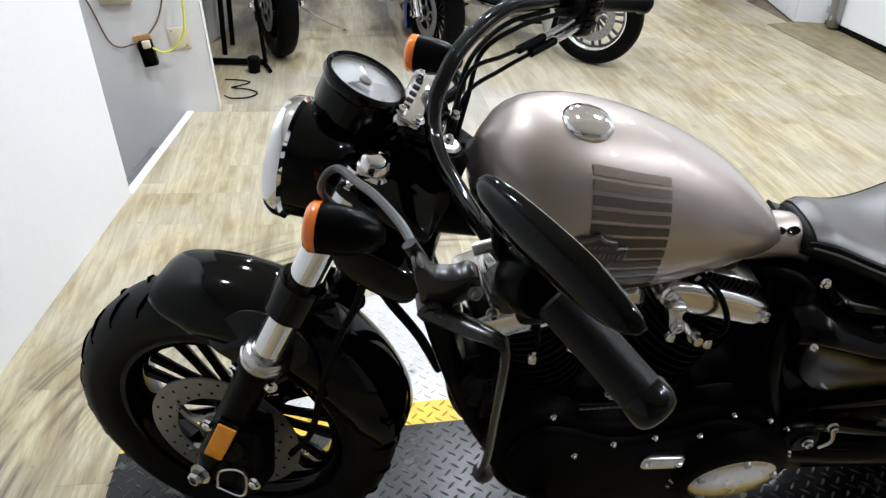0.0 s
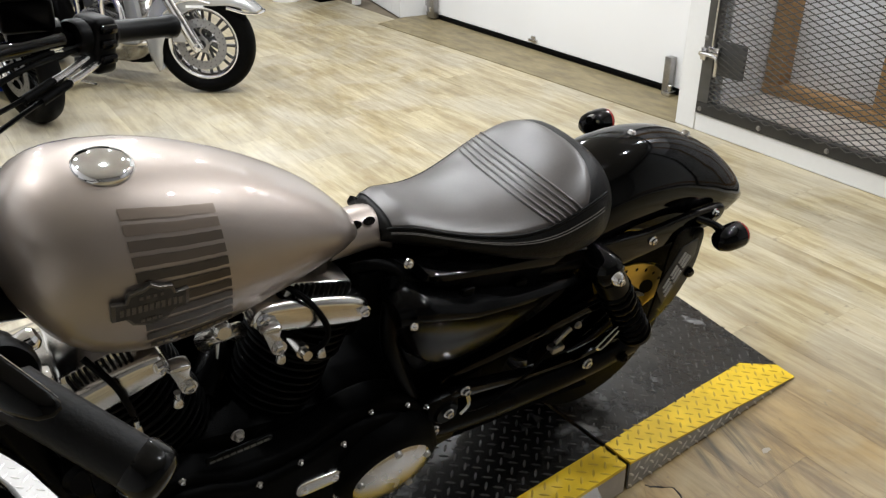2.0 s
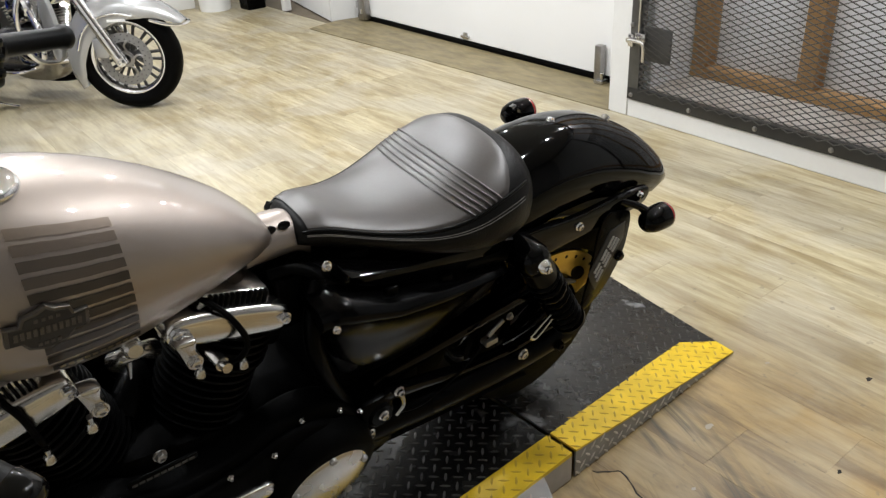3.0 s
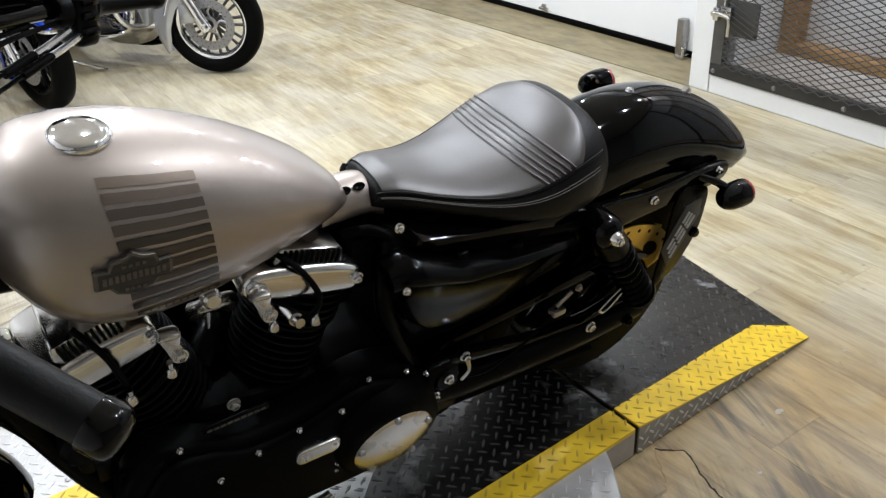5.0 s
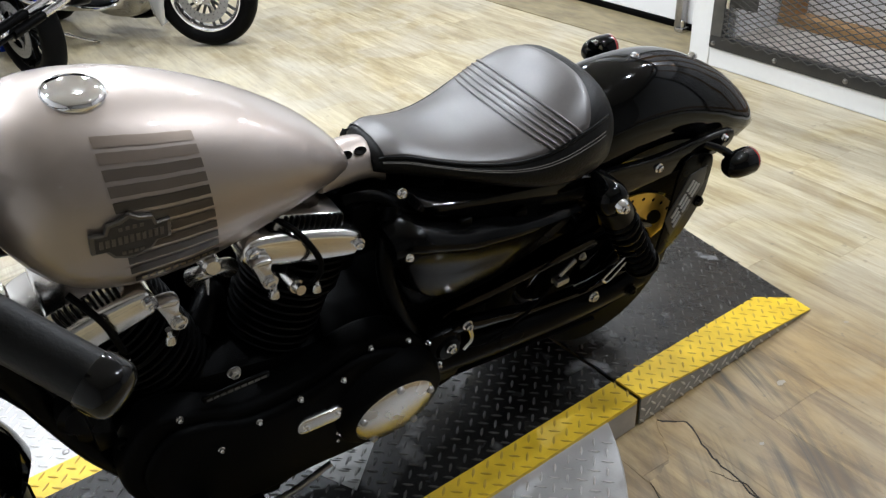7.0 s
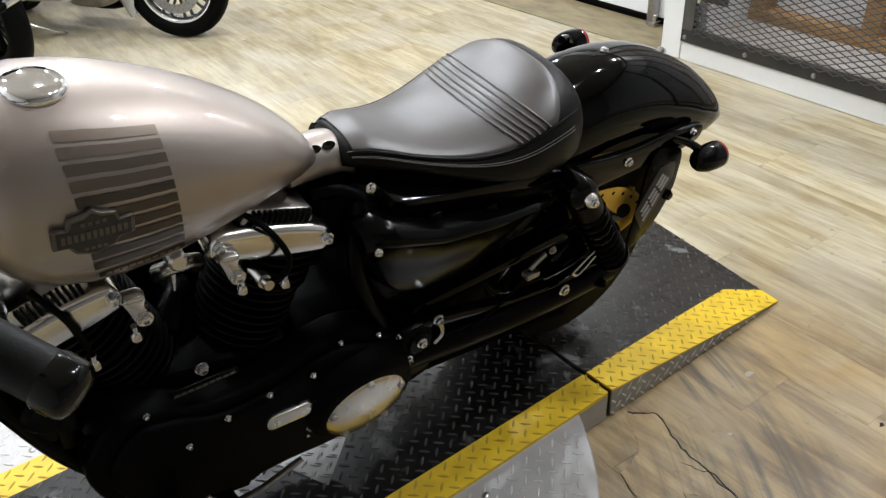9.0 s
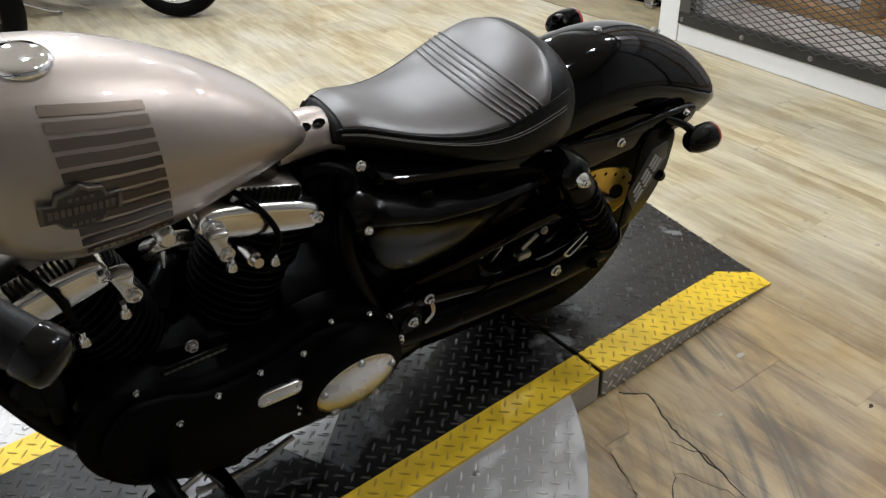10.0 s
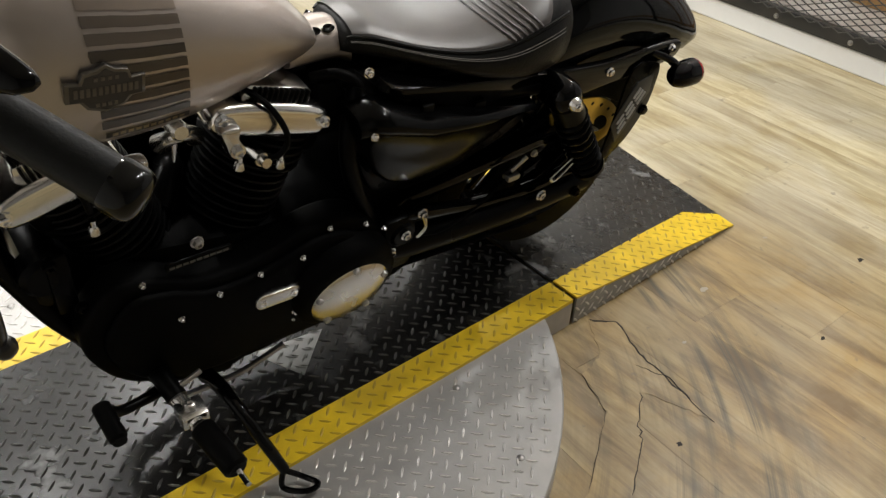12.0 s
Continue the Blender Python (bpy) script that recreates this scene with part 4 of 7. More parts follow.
# side-mounted plate holder
holder = part("plate_holder", slab(curve_pts([(1.632, 0.575), (1.70, 0.572), (1.722, 0.555), (1.728, 0.51), (1.724, 0.45), (1.690, 0.378), (1.640, 0.338), (1.622, 0.352), (1.626, 0.44)], 3), -0.128, -0.122, 0.002), BLACKSAT, bike, "side-mounted number plate holder")
plate_pts = [(1.706, 0.545), (1.712, 0.500), (1.652, 0.382), (1.617, 0.440), (1.660, 0.535)]
part("number_plate", slab(plate_pts, -0.1305, -0.1275, 0.001), PLATEGREY, holder, "dark plate with pale bars")
for k in range(3):
    f = 0.22 + 0.28 * k
    a, b = Vector((1.652, -0.1315, 0.395)).lerp(Vector((1.628, -0.1315, 0.447)), f), Vector((1.704, -0.1315, 0.505)).lerp(Vector((1.668, -0.1315, 0.530)), f)
    for u0, u1 in ((0.04, 0.30), (0.36, 0.62), (0.68, 0.95)):
        part("plate_bar", tube([a.lerp(b, u0), a.lerp(b, u1)], 0.0030, 5, 1), PLATEPALE, holder)
# black bulb-shaped piece beside the plate
part("plate_reflector", lathe([(0, 0), (0.011, 0), (0.012, 0.006), (0.008, 0.012), (0, 0.013)], Matrix.Translation((1.712, -0.126, 0.452)) @ pose(0, 0, 0, 90, 0, 0), 16), BLACK, holder)
# added panel, fills the gap between fender and plate with black
part("tail_panel", slab(curve_pts([(1.42, 0.60), (1.55, 0.58), (1.70, 0.585), (1.716, 0.56), (1.718, 0.50), (1.68, 0.46), (1.60, 0.50), (1.50, 0.53)], 3), -0.100, -0.085, 0.004), WRINKLE, bike, "black filler panel added under the fender")


def disc_bm(r, y, inner=0.66):
    bm = lathe([(r * inner, -0.0022), (r, -0.0022), (r, 0.0022), (r * inner, 0.0022), (r * inner, -0.0022)], n=72)
    bm.transform(Matrix.Translation((0, y, 0)) @ pose(0, 0, 0, 90, 0, 0))
    return bm


def groove_bm(r_out, w, n=26):
    """Curved tread cuts, a little proud dark strips that lie in the tread."""
    bms = []
    for k in range(n):
        a0 = 2 * math.pi * k / n
        for s in (-1, 1):
            pts = []
            for u in np.linspace(0.12, 0.86, 6):
                a = a0 + (0.5 if s > 0 else 0) * 2 * math.pi / n + 0.16 * u
                rr = float(np.interp(u, [0, 0.42, 0.8, 0.97], [r_out, r_out - 0.004, r_out - 0.016, r_out - 0.035])) + 0.0002
                pts.append((rr * math.cos(a), s * u * w, rr * math.sin(a)))
            bms.append(tube(pts, [0.002, 0.004, 0.0044, 0.0044, 0.004, 0.002], 5, 1))
    return joined(*bms)


def wheel(parent, name, axle_m, r_out, width, r_rim, spokes, disc_mat=None, disc_r=0.15, disc_y=-0.066, rim_mat=None, spoke_mat=None, tread=True, label="", rubber=None):
    """Tyre, cast rim with split spokes, hub and brake disc; the axle lies along local y."""
    e = new(name)
    e.parent = parent
    e.matrix_basis = axle_m
    if label:
        e["label"] = label
    w = width / 2
    M = pose(0, 0, 0, 90, 0, 0)
    prof = [(r_rim + 0.002, -w * 0.62), (r_rim + 0.02, -w * 0.86), (r_rim + 0.05, -w), (r_out - 0.035, -w * 0.97), (r_out - 0.016, -w * 0.80), (r_out - 0.004, -w * 0.42), (r_out, 0)]
    prof = prof + [(r, -z) for r, z in prof[-2::-1]]
    prof = [(r_rim - 0.006, -w * 0.55)] + prof + [(r_rim - 0.006, w * 0.55), (r_rim - 0.006, -w * 0.55)]
    tyre = part("tyre", lathe(prof, M, 72), rubber or RUBBER, e, smooth=50)
    if tread:
        part("tread_groove", groove_bm(r_out, w), GROOVE, e)
    rim_mat, spoke_mat = rim_mat or BLACK, spoke_mat or BLACK
    rim = [(r_rim + 0.004, -w * 0.66), (r_rim + 0.010, -w * 0.70), (r_rim + 0.004, -w * 0.72), (r_rim - 0.012, -w * 0.60), (r_rim - 0.022, -w * 0.3), (r_rim - 0.022, w * 0.3), (r_rim - 0.012, w * 0.60), (r_rim + 0.004, w * 0.72), (r_rim + 0.010, w * 0.70), (r_rim + 0.004, w * 0.66), (r_rim - 0.004, w * 0.3), (r_rim - 0.004, -w * 0.3), (r_rim + 0.004, -w * 0.66)]
    part("rim", lathe(rim, M, 64), rim_mat, e, smooth=50)
    part("hub", lathe([(0.012, -0.06), (0.03, -0.06), (0.035, -0.05), (0.04, -0.02), (0.04, 0.02), (0.035, 0.05), (0.03, 0.06), (0.012, 0.06), (0.012, -0.06)], M, 28), spoke_mat, e)
    for k in range(spokes):
        a = 2 * math.pi * k / spokes
        for s in (-1, 1):
            p = Vector((0.036 * math.cos(a + s * 0.35), 0, 0.036 * math.sin(a + s * 0.35)))
            q = Vector(((r_rim - 0.016) * math.cos(a + s * 0.13), 0, (r_rim - 0.016) * math.sin(a + s * 0.13)))
            part("spoke", tube([p, (p + q) / 2, q], [0.011, 0.0085, 0.011], 8, 2), spoke_mat, e)
    if disc_mat:
        y = disc_y
        part("brake_disc", disc_bm(disc_r, y), disc_mat, e, "drilled brake disc")
        holes = []
        for k in range(48):
            a = 2 * math.pi * k / 48
            rr = disc_r * (0.74 if k % 2 else 0.90) + 0.004 * math.sin(a * 5)
            holes.append(rod((rr * math.cos(a), y - 0.0026, rr * math.sin(a)), (rr * math.cos(a), y - 0.001, rr * math.sin(a)), 0.0032, n=8))
        part("drill_hole", joined(*holes), BLACKSAT, e)["kind"] = "stuff"
        part("disc_carrier", joined(lathe([(0.028, -0.004), (0.05, -0.004), (0.05, 0.004), (0.028, 0.004), (0.028, -0.004)], Matrix.Translation((0, y, 0)) @ M, 24), *[tube([(0.045 * math.cos(b), y, 0.045 * math.sin(b)), (disc_r * 0.5 * math.cos(b + 0.28), y, disc_r * 0.5 * math.sin(b + 0.28)), (disc_r * 0.70 * math.cos(b + 0.1), y, disc_r * 0.70 * math.sin(b + 0.1))], 0.007, 6, 4) for b in (2 * math.pi * i / 5 for i in range(5))]), STEEL, e)
        for i in range(5):
            b = 2 * math.pi * i / 5
            part("disc_bolt", hexbolt((disc_r * 0.68 * math.cos(b + 0.1), y - 0.004, disc_r * 0.68 * math.sin(b + 0.1)), (0, -1, 0), 0.007, 0.006), STEEL, e)
    return e


rear_wheel = wheel(bike, "rear_wheel", pose(1.578, 0.070, 0.312, 8.0), 0.323, 0.15, 0.215, 9, None, label="black rear wheel with a wide tyre")
pulley_set = new("final_drive")
pulley_set.parent = bike
pulley_set.matrix_basis = Matrix.Translation(RA)
part("pulley", lathe([(0.12, -0.010), (0.185, -0.010), (0.19, -0.007), (0.19, 0.007), (0.185, 0.010), (0.12, 0.010), (0.12, -0.010)], Matrix.Translation((0, -0.088, 0)) @ pose(0, 0, 0, 90, 0, 0), 64), WRINKLE, pulley_set, "black belt pulley")
arc_ = [radians(v) for v in np.linspace(24, 112, 26)]
part("pulley_plate", slab([(0.192 * math.cos(v), 0.192 * math.sin(v)) for v in arc_] + [(0.118 * math.cos(v), 0.118 * math.sin(v)) for v in arc_[::-1]], -0.104, -0.099, 0.001), GOLD, pulley_set, "gold-coloured drilled plate")
for v in np.linspace(30, 106, 8):
    part("pulley_hole", moved(rod((0, -0.1045, 0), (0, -0.1025, 0), 0.0042, n=12), Matrix.Translation((0.178 * math.cos(radians(v)), 0, 0.178 * math.sin(radians(v))))), BLACKSAT, pulley_set)
part("pulley_opening", moved(lathe([(0, 0.0006), (0.02, 0.0006), (0.02, -0.001), (0, -0.001)], pose(0, 0, 0, 90, 0, 0), 24), Matrix.Translation((0.098, -0.1042, 0.108)) @ pose(0, 0, 0, 0, 40, 0) @ Matrix.Diagonal((1.3, 1, 0.8, 1))), BLACKSAT, pulley_set)

# rear suspension
SHK0, SHK1 = Vector((1.392, -0.165, 0.598)), Vector((1.540, -0.162, 0.378))
sd = (SHK1 - SHK0).normalized()
shock = part("shock_absorber", joined(rod(SHK0 + sd * 0.0, SHK0 + sd * 0.06, 0.031, bevel=0.006), rod(SHK0 + sd * 0.05, SHK1, 0.019)), BLACKSAT, bike, "black rear shock absorber with coil spring")
coil = []
sm = along(SHK0, SHK1)
for k in range(97):
    a = 2 * math.pi * k / 12
    coil.append(sm @ Vector((0.029 * math.cos(a), 0.029 * math.sin(a), 0.05 + 0.195 * k / 96)))
part("coil_spring", tube(coil, 0.0058, 8, 1), BLACKSAT, shock)
part("spring_seat", moved(lathe([(0, 0.245), (0.036, 0.245), (0.036, 0.255), (0, 0.26)], sm, 24), Matrix()), BLACKSAT, shock)
part("eye_cover", lathe([(0, 0.022), (0.016, 0.021), (0.027, 0.014), (0.033, 0.0), (0.033, -0.05), (0, -0.05)], Matrix.Translation(SHK0 + Vector((0, -0.004, 0.004))) @ pose(0, 0, 0, 90, 0, 0), 28), BLACK, shock)
part("shock_bolt", joined(lathe([(0, 0.016), (0.009, 0.015), (0.0135, 0.010), (0.015, 0.0), (0, 0)], Matrix.Translation(SHK0 + Vector((0, -0.022, 0.004))) @ pose(0, 0, 0, 90, 0, 0), 20), hexbolt(SHK0 + Vector((0, -0.036, 0.004)), (0, -1, 0), 0.008, 0.006)), CHROME, shock, "chrome acorn bolt")
swing = part("swingarm", joined(tube([(1.03, -0.12, 0.345), (1.2, -0.135, 0.335), (1.40, -0.14, 0.325), (1.56, -0.14, 0.325)], [0.032, 0.028, 0.026, 0.024], 12, 4, 1.2), tube([(1.03, 0.12, 0.345), (1.3, 0.14, 0.33), (1.56, 0.14, 0.325)], 0.026, 12, 4)), BLACKSAT, bike, "black swingarm")
part("axle_nut", hexbolt((1.515, -0.165, 0.325), (0, -1, 0), 0.012, 0.010), BLACKSAT, swing)
part("belt_guard", slab(curve_pts([(1.08, 0.445), (1.2, 0.455), (1.38, 0.468), (1.50, 0.475), (1.57, 0.45), (1.585, 0.43), (1.50, 0.45), (1.35, 0.445), (1.2, 0.432), (1.09, 0.42)]), -0.125, -0.08, 0.004), BLACK, bike, "black belt guard")
part("drive_belt", joined(tube([(0.99, -0.095, 0.39), (1.25, -0.095, 0.425), (1.50, -0.095, 0.457)], 0.011, 8, 3, 0.4), tube([(0.99, -0.095, 0.255), (1.25, -0.095, 0.225), (1.50, -0.095, 0.196)], 0.011, 8, 3, 0.4)), RUBBER, bike)
part("lower_guard", slab(curve_pts([(1.09, 0.432), (1.19, 0.405), (1.28, 0.382), (1.42, 0.368), (1.53, 0.380), (1.53, 0.362), (1.42, 0.350), (1.28, 0.364), (1.19, 0.388), (1.09, 0.412)]), -0.15, -0.125, 0.004), BLACK, bike, "black lower belt guard rail")
part("brake_line", tube([(1.11, -0.15, 0.37), (1.16, -0.155, 0.365), (1.25, -0.15, 0.385), (1.32, -0.15, 0.44), (1.35, -0.15, 0.47)], 0.003, 6, 5), BLACKSAT, bike)
part("adjuster", joined(rod((1.315, -0.15, 0.445), (1.35, -0.15, 0.468), 0.005, bevel=0.001), hexbolt((1.355, -0.16, 0.482), (0, -1, 0), 0.007, 0.006), box(1.305, 1.335, -0.16, -0.14, 0.425, 0.438, 0.003)), STEEL, bike, "bright metal cable clamp")
part("slotted_link", joined(tube([(1.42, -0.165, 0.395), (1.47, -0.165, 0.43), (1.485, -0.165, 0.425), (1.44, -0.165, 0.385), (1.42, -0.165, 0.395)], 0.003, 6, 4), hexbolt((1.405, -0.165, 0.36), (0, -1, 0), 0.011, 0.008)), ALU, bike)

# frame
rails = [
    ("frame_rail", [(0.98, -0.075, 0.70), (1.04, -0.09, 0.655), (1.15, -0.10, 0.635), (1.27, -0.112, 0.617), (1.40, -0.118, 0.60)], 0.017),
    ("frame_rail", [(0.98, 0.075, 0.70), (1.15, 0.10, 0.635), (1.40, 0.118, 0.60)], 0.017),
    ("seat_post", [(0.99, -0.085, 0.69), (0.965, -0.11, 0.60), (0.985, -0.115, 0.50), (1.03, -0.115, 0.40), (1.05, -0.115, 0.34)], 0.015),
    ("downtube", [(0.40, -0.03, 0.74), (0.437, -0.05, 0.60), (0.487, -0.075, 0.46), (0.527, -0.085, 0.38), (0.578, -0.085, 0.285), (0.66, -0.085, 0.195), (0.75, -0.075, 0.15)], 0.019),
    ("downtube", [(0.40, 0.03, 0.74), (0.44, 0.05, 0.60), (0.485, 0.075, 0.42), (0.52, 0.09, 0.25), (0.60, 0.10, 0.15)], 0.019),
    ("lower_rail", [(0.74, -0.075, 0.152), (0.82, -0.06, 0.155), (0.92, -0.05, 0.19), (1.03, -0.09, 0.33)], 0.017),
    ("lower_rail", [(0.58, 0.10, 0.16), (0.75, 0.10, 0.12), (0.95, 0.10, 0.13), (1.05, 0.11, 0.30)], 0.017),
    ("backbone", [(0.40, 0, 0.80), (0.60, 0, 0.765), (0.80, 0, 0.72), (1.0, 0, 0.665)], 0.028)]
for nm, pts, r in rails:
    part(nm, tube(pts, r, 14, 5), BLACKSAT, bike)
part("seat_base", joined(box(0.93, 1.10, -0.075, 0.075, 0.60, 0.70, 0.01), box(1.06, 1.40, -0.10, 0.10, 0.56, 0.68, 0.01)), WRINKLE, bike)
part("battery_tray", box(0.985, 1.20, -0.095, 0.10, 0.33, 0.60, 0.015), WRINKLE, bike)
# gearbox slab and added inner fender block lamp light through the frame
part("gearbox", slab(curve_pts([(1.00, 0.20), (1.12, 0.17), (1.22, 0.24), (1.24, 0.36), (1.16, 0.42), (1.02, 0.42)]), -0.075, 0.11, 0.02), WRINKLE, bike, "black gearbox behind the engine")
part("inner_fender", slab(curve_pts([(1.18, 0.60), (1.19, 0.36), (1.24, 0.30), (1.30, 0.42), (1.36, 0.52), (1.42, 0.60)]), -0.085, 0.11, 0.015), WRINKLE, bike, "black inner fender filler, added to block light")
part("frame_bolt", hexbolt((0.996, -0.106, 0.724), (0, -1, 0), 0.0075, 0.007), CHROME, bike)
part("under_seat_pan", slab(curve_pts([(1.02, 0.695), (1.06, 0.668), (1.2, 0.615), (1.40, 0.585), (1.40, 0.625), (1.25, 0.655), (1.1, 0.682), (1.03, 0.70)]), -0.128, 0.128, 0.008), BLACK, bike, "gloss black seat rail")
for x, z in ((1.10, 0.640), (1.215, 0.612)):
    part("rail_clip", box(x - 0.012, x + 0.012, -0.135, -0.126, z - 0.016, z + 0.012, 0.003), BLACKSAT, bike)

# side cover: bulged upper lip, flat lower face
def cover_rows():
    loops = []
    for x in np.linspace(0.962, 1.345, 30):
        u = (x - 0.962) / 0.383
        zt = float(np.interp(u, [0, 0.08, 0.35, 0.7, 1], [0.672, 0.688, 0.642, 0.614, 0.592]))
        zm = float(np.interp(u, [0, 0.08, 0.35, 0.7, 1], [0.640, 0.654, 0.616, 0.594, 0.580]))
        zb = float(np.interp(u, [0, 0.05, 0.1, 0.19, 0.3, 0.57, 0.72, 0.86, 1], [0.632, 0.585, 0.548, 0.513, 0.499, 0.499, 0.518, 0.533, 0.558]))
        o = float(np.interp(u, [0, 0.1, 0.6, 1], [0.150, 0.170, 0.166, 0.150]))
        prof = [(0.06, zt - 0.004), (o - 0.045, zt), (o - 0.015, zt - 0.004), (o - 0.002, (zt + zm) / 2), (o, zm + 0.004), (o - 0.006, zm - 0.006), (o - 0.012, zm - 0.012), (o - 0.019, (zm + zb) / 2), (o - 0.027, zb + 0.012), (o - 0.031, zb + 0.005), (o - 0.040, zb), (0.06, zb)]
        loops.append([(x, -y, z) for y, z in prof])
    return loops


side_cover = part("side_cover", rings(cover_rows()), COVERBLACK, bike, "gloss black oil tank cover", smooth=50)
part("cover_screw", hexbolt((0.972, -0.168, 0.655), (0, -1, 0), 0.006, 0.006), CHROME, side_cover)
part("side_cover_lower", slab(curve_pts([(0.985, 0.60), (1.02, 0.535), (1.10, 0.53), (1.22, 0.55), (1.33, 0.585), (1.36, 0.52), (1.2, 0.46), (1.05, 0.46), (1.0, 0.52)]), -0.11, 0.10, 0.012), BLACKSAT, bike)

# ---- engine ----
engine = new("engine")
engine.parent = bike
engine["label"] = "black V-twin engine with chrome rocker covers"
part("crankcase", slab(curve_pts([(0.525, 0.41), (0.555, 0.31), (0.61, 0.225), (0.70, 0.15), (0.85, 0.135), (0.99, 0.17), (1.06, 0.28), (1.05, 0.42), (0.95, 0.47), (0.80, 0.47), (0.62, 0.50), (0.53, 0.47)]), -0.085, 0.12, 0.02), WRINKLE, engine)
outline_p = curve_pts([(0.515, 0.43), (0.525, 0.35), (0.58, 0.275), (0.68, 0.235), (0.80, 0.232), (0.90, 0.222), (0.985, 0.232), (1.045, 0.285), (1.055, 0.36), (1.02, 0.43), (0.96, 0.475), (0.89, 0.482), (0.80, 0.455), (0.70, 0.455), (0.63, 0.49), (0.565, 0.50)])
part("primary_cover", slab(outline_p, -0.142, -0.08, 0.014, None, 3), WRINKLE, engine, "black wrinkle-finish primary cover")
inner_p = [(0.785 + (x - 0.785) * 0.90, 0.36 + (z - 0.36) * 0.84) for x, z in outline_p]
part("primary_bulge", slab(inner_p, -0.158, -0.135, 0.012, None, 3), WRINKLE, engine)
part("clutch_boss", lathe([(0, 0.03), (0.085, 0.028), (0.098, 0.02), (0.106, 0.0), (0.106, -0.02), (0, -0.02)], Matrix.Translation((0.943, -0.150, 0.338)) @ pose(0, 0, 0, 100, 0, 0), 44), WRINKLE, engine)
derby_m = Matrix.Translation((0.945, -0.178, 0.329)) @ pose(0, 0, 0, 99, 0, 0)
derby = part("derby_cover", lathe([(0, 0.010), (0.04, 0.0085), (0.066, 0.004), (0.076, 0.0), (0.079, -0.004), (0.079, -0.01), (0, -0.01)], derby_m, 56), POLISHED, engine, "polished round clutch cover")
for k in range(5):
    a = radians(90 + 72 * k)
    part("cover_screw", lathe([(0, 0.006), (0.0055, 0.005), (0.007, 0.002), (0.007, -0.002), (0, -0.002)], derby_m @ Matrix.Translation((0.069 * math.cos(a), 0.069 * math.sin(a), 0.0025)), 14), STEEL, derby)
ins = part("inspection_cover", slab([(0.786 - 0.0155 * math.sin(v), 0.3815 + 0.0155 * math.cos(v)) for v in np.linspace(0, math.pi, 12)] + [(0.839 + 0.0155 * math.sin(v), 0.3775 - 0.0155 * math.cos(v)) for v in np.linspace(0, math.pi, 12)], -0.167, -0.155, 0.003), ALU, engine, "bright oblong inspection cover")
for x, z in ((0.785, 0.381), (0.84, 0.377)):
    part("cover_screw", hexbolt((x, -0.167, z), (0, -1, 0), 0.006, 0.004), CHROME, ins)
for x, z, y in ((0.609, 0.498, -0.142), (0.652, 0.417, -0.160), (0.716, 0.434, -0.156), (0.786, 0.440, -0.154), (0.857, 0.449, -0.162), (0.917, 0.472, -0.144), (0.988, 0.450, -0.144), (1.03, 0.42, -0.142), (0.591, 0.442, -0.15), (0.564, 0.404, -0.14), (0.845, 0.318, -0.158), (0.842, 0.300, -0.155)):
    part("case_bolt", hexbolt((x, y, z), (0, -1, 0), 0.0046, 0.006), ALU, engine)
strip = part("name_strip", moved(box(-0.052, 0.052, -0.004, 0.002, -0.006, 0.006, 0.002), Matrix.Translation((0.699, -0.130, 0.500)) @ pose(0, 0, 0, 0, 1, 0)), BLACKSAT, engine, "small dark strip with pale bars")
for k in range(9):
    part("strip_bar", moved(box(-0.004, 0.004, -0.0052, -0.004, -0.002, 0.002), Matrix.Translation((0.657 + 0.0105 * k, -0.130, 0.5005 - 0.00018 * k)) @ pose(0, 0, 0, 0, 1, 0)), BADGE, strip)
part("case_bolt", hexbolt((0.700, -0.127, 0.528), (0, -1, 0), 0.009, 0.009), STEEL, engine)

for x0, tilt, front in ((0.655, -22.5, True), (0.785, 22.5, False)):
    cm = Matrix.Translation((x0, 0, 0.42)) @ pose(0, 0, 0, 0, tilt, 0)
    part("cylinder_barrel", moved(rod((0, 0, 0), (0, 0, 0.27), 0.058), cm), WRINKLE, engine)
    for k in range(13):
        z = 0.05 + 0.0145 * k
        hw, hd = (0.074, 0.080) if k < 8 else (0.080, 0.090)
        part("fin", moved(lathe([(0, 0), (1, 0), (1.012, 0.002), (1, 0.0045), (0, 0.0045)], Matrix.Translation((0, 0, z)) @ Matrix.Diagonal((hw, hd, 1, 1)), 28), cm), FINBLACK, engine)
    part("cylinder_head", moved(box(-0.072, 0.072, -0.072, 0.072, 0.195, 0.255, 0.012), cm), WRINKLE, engine)
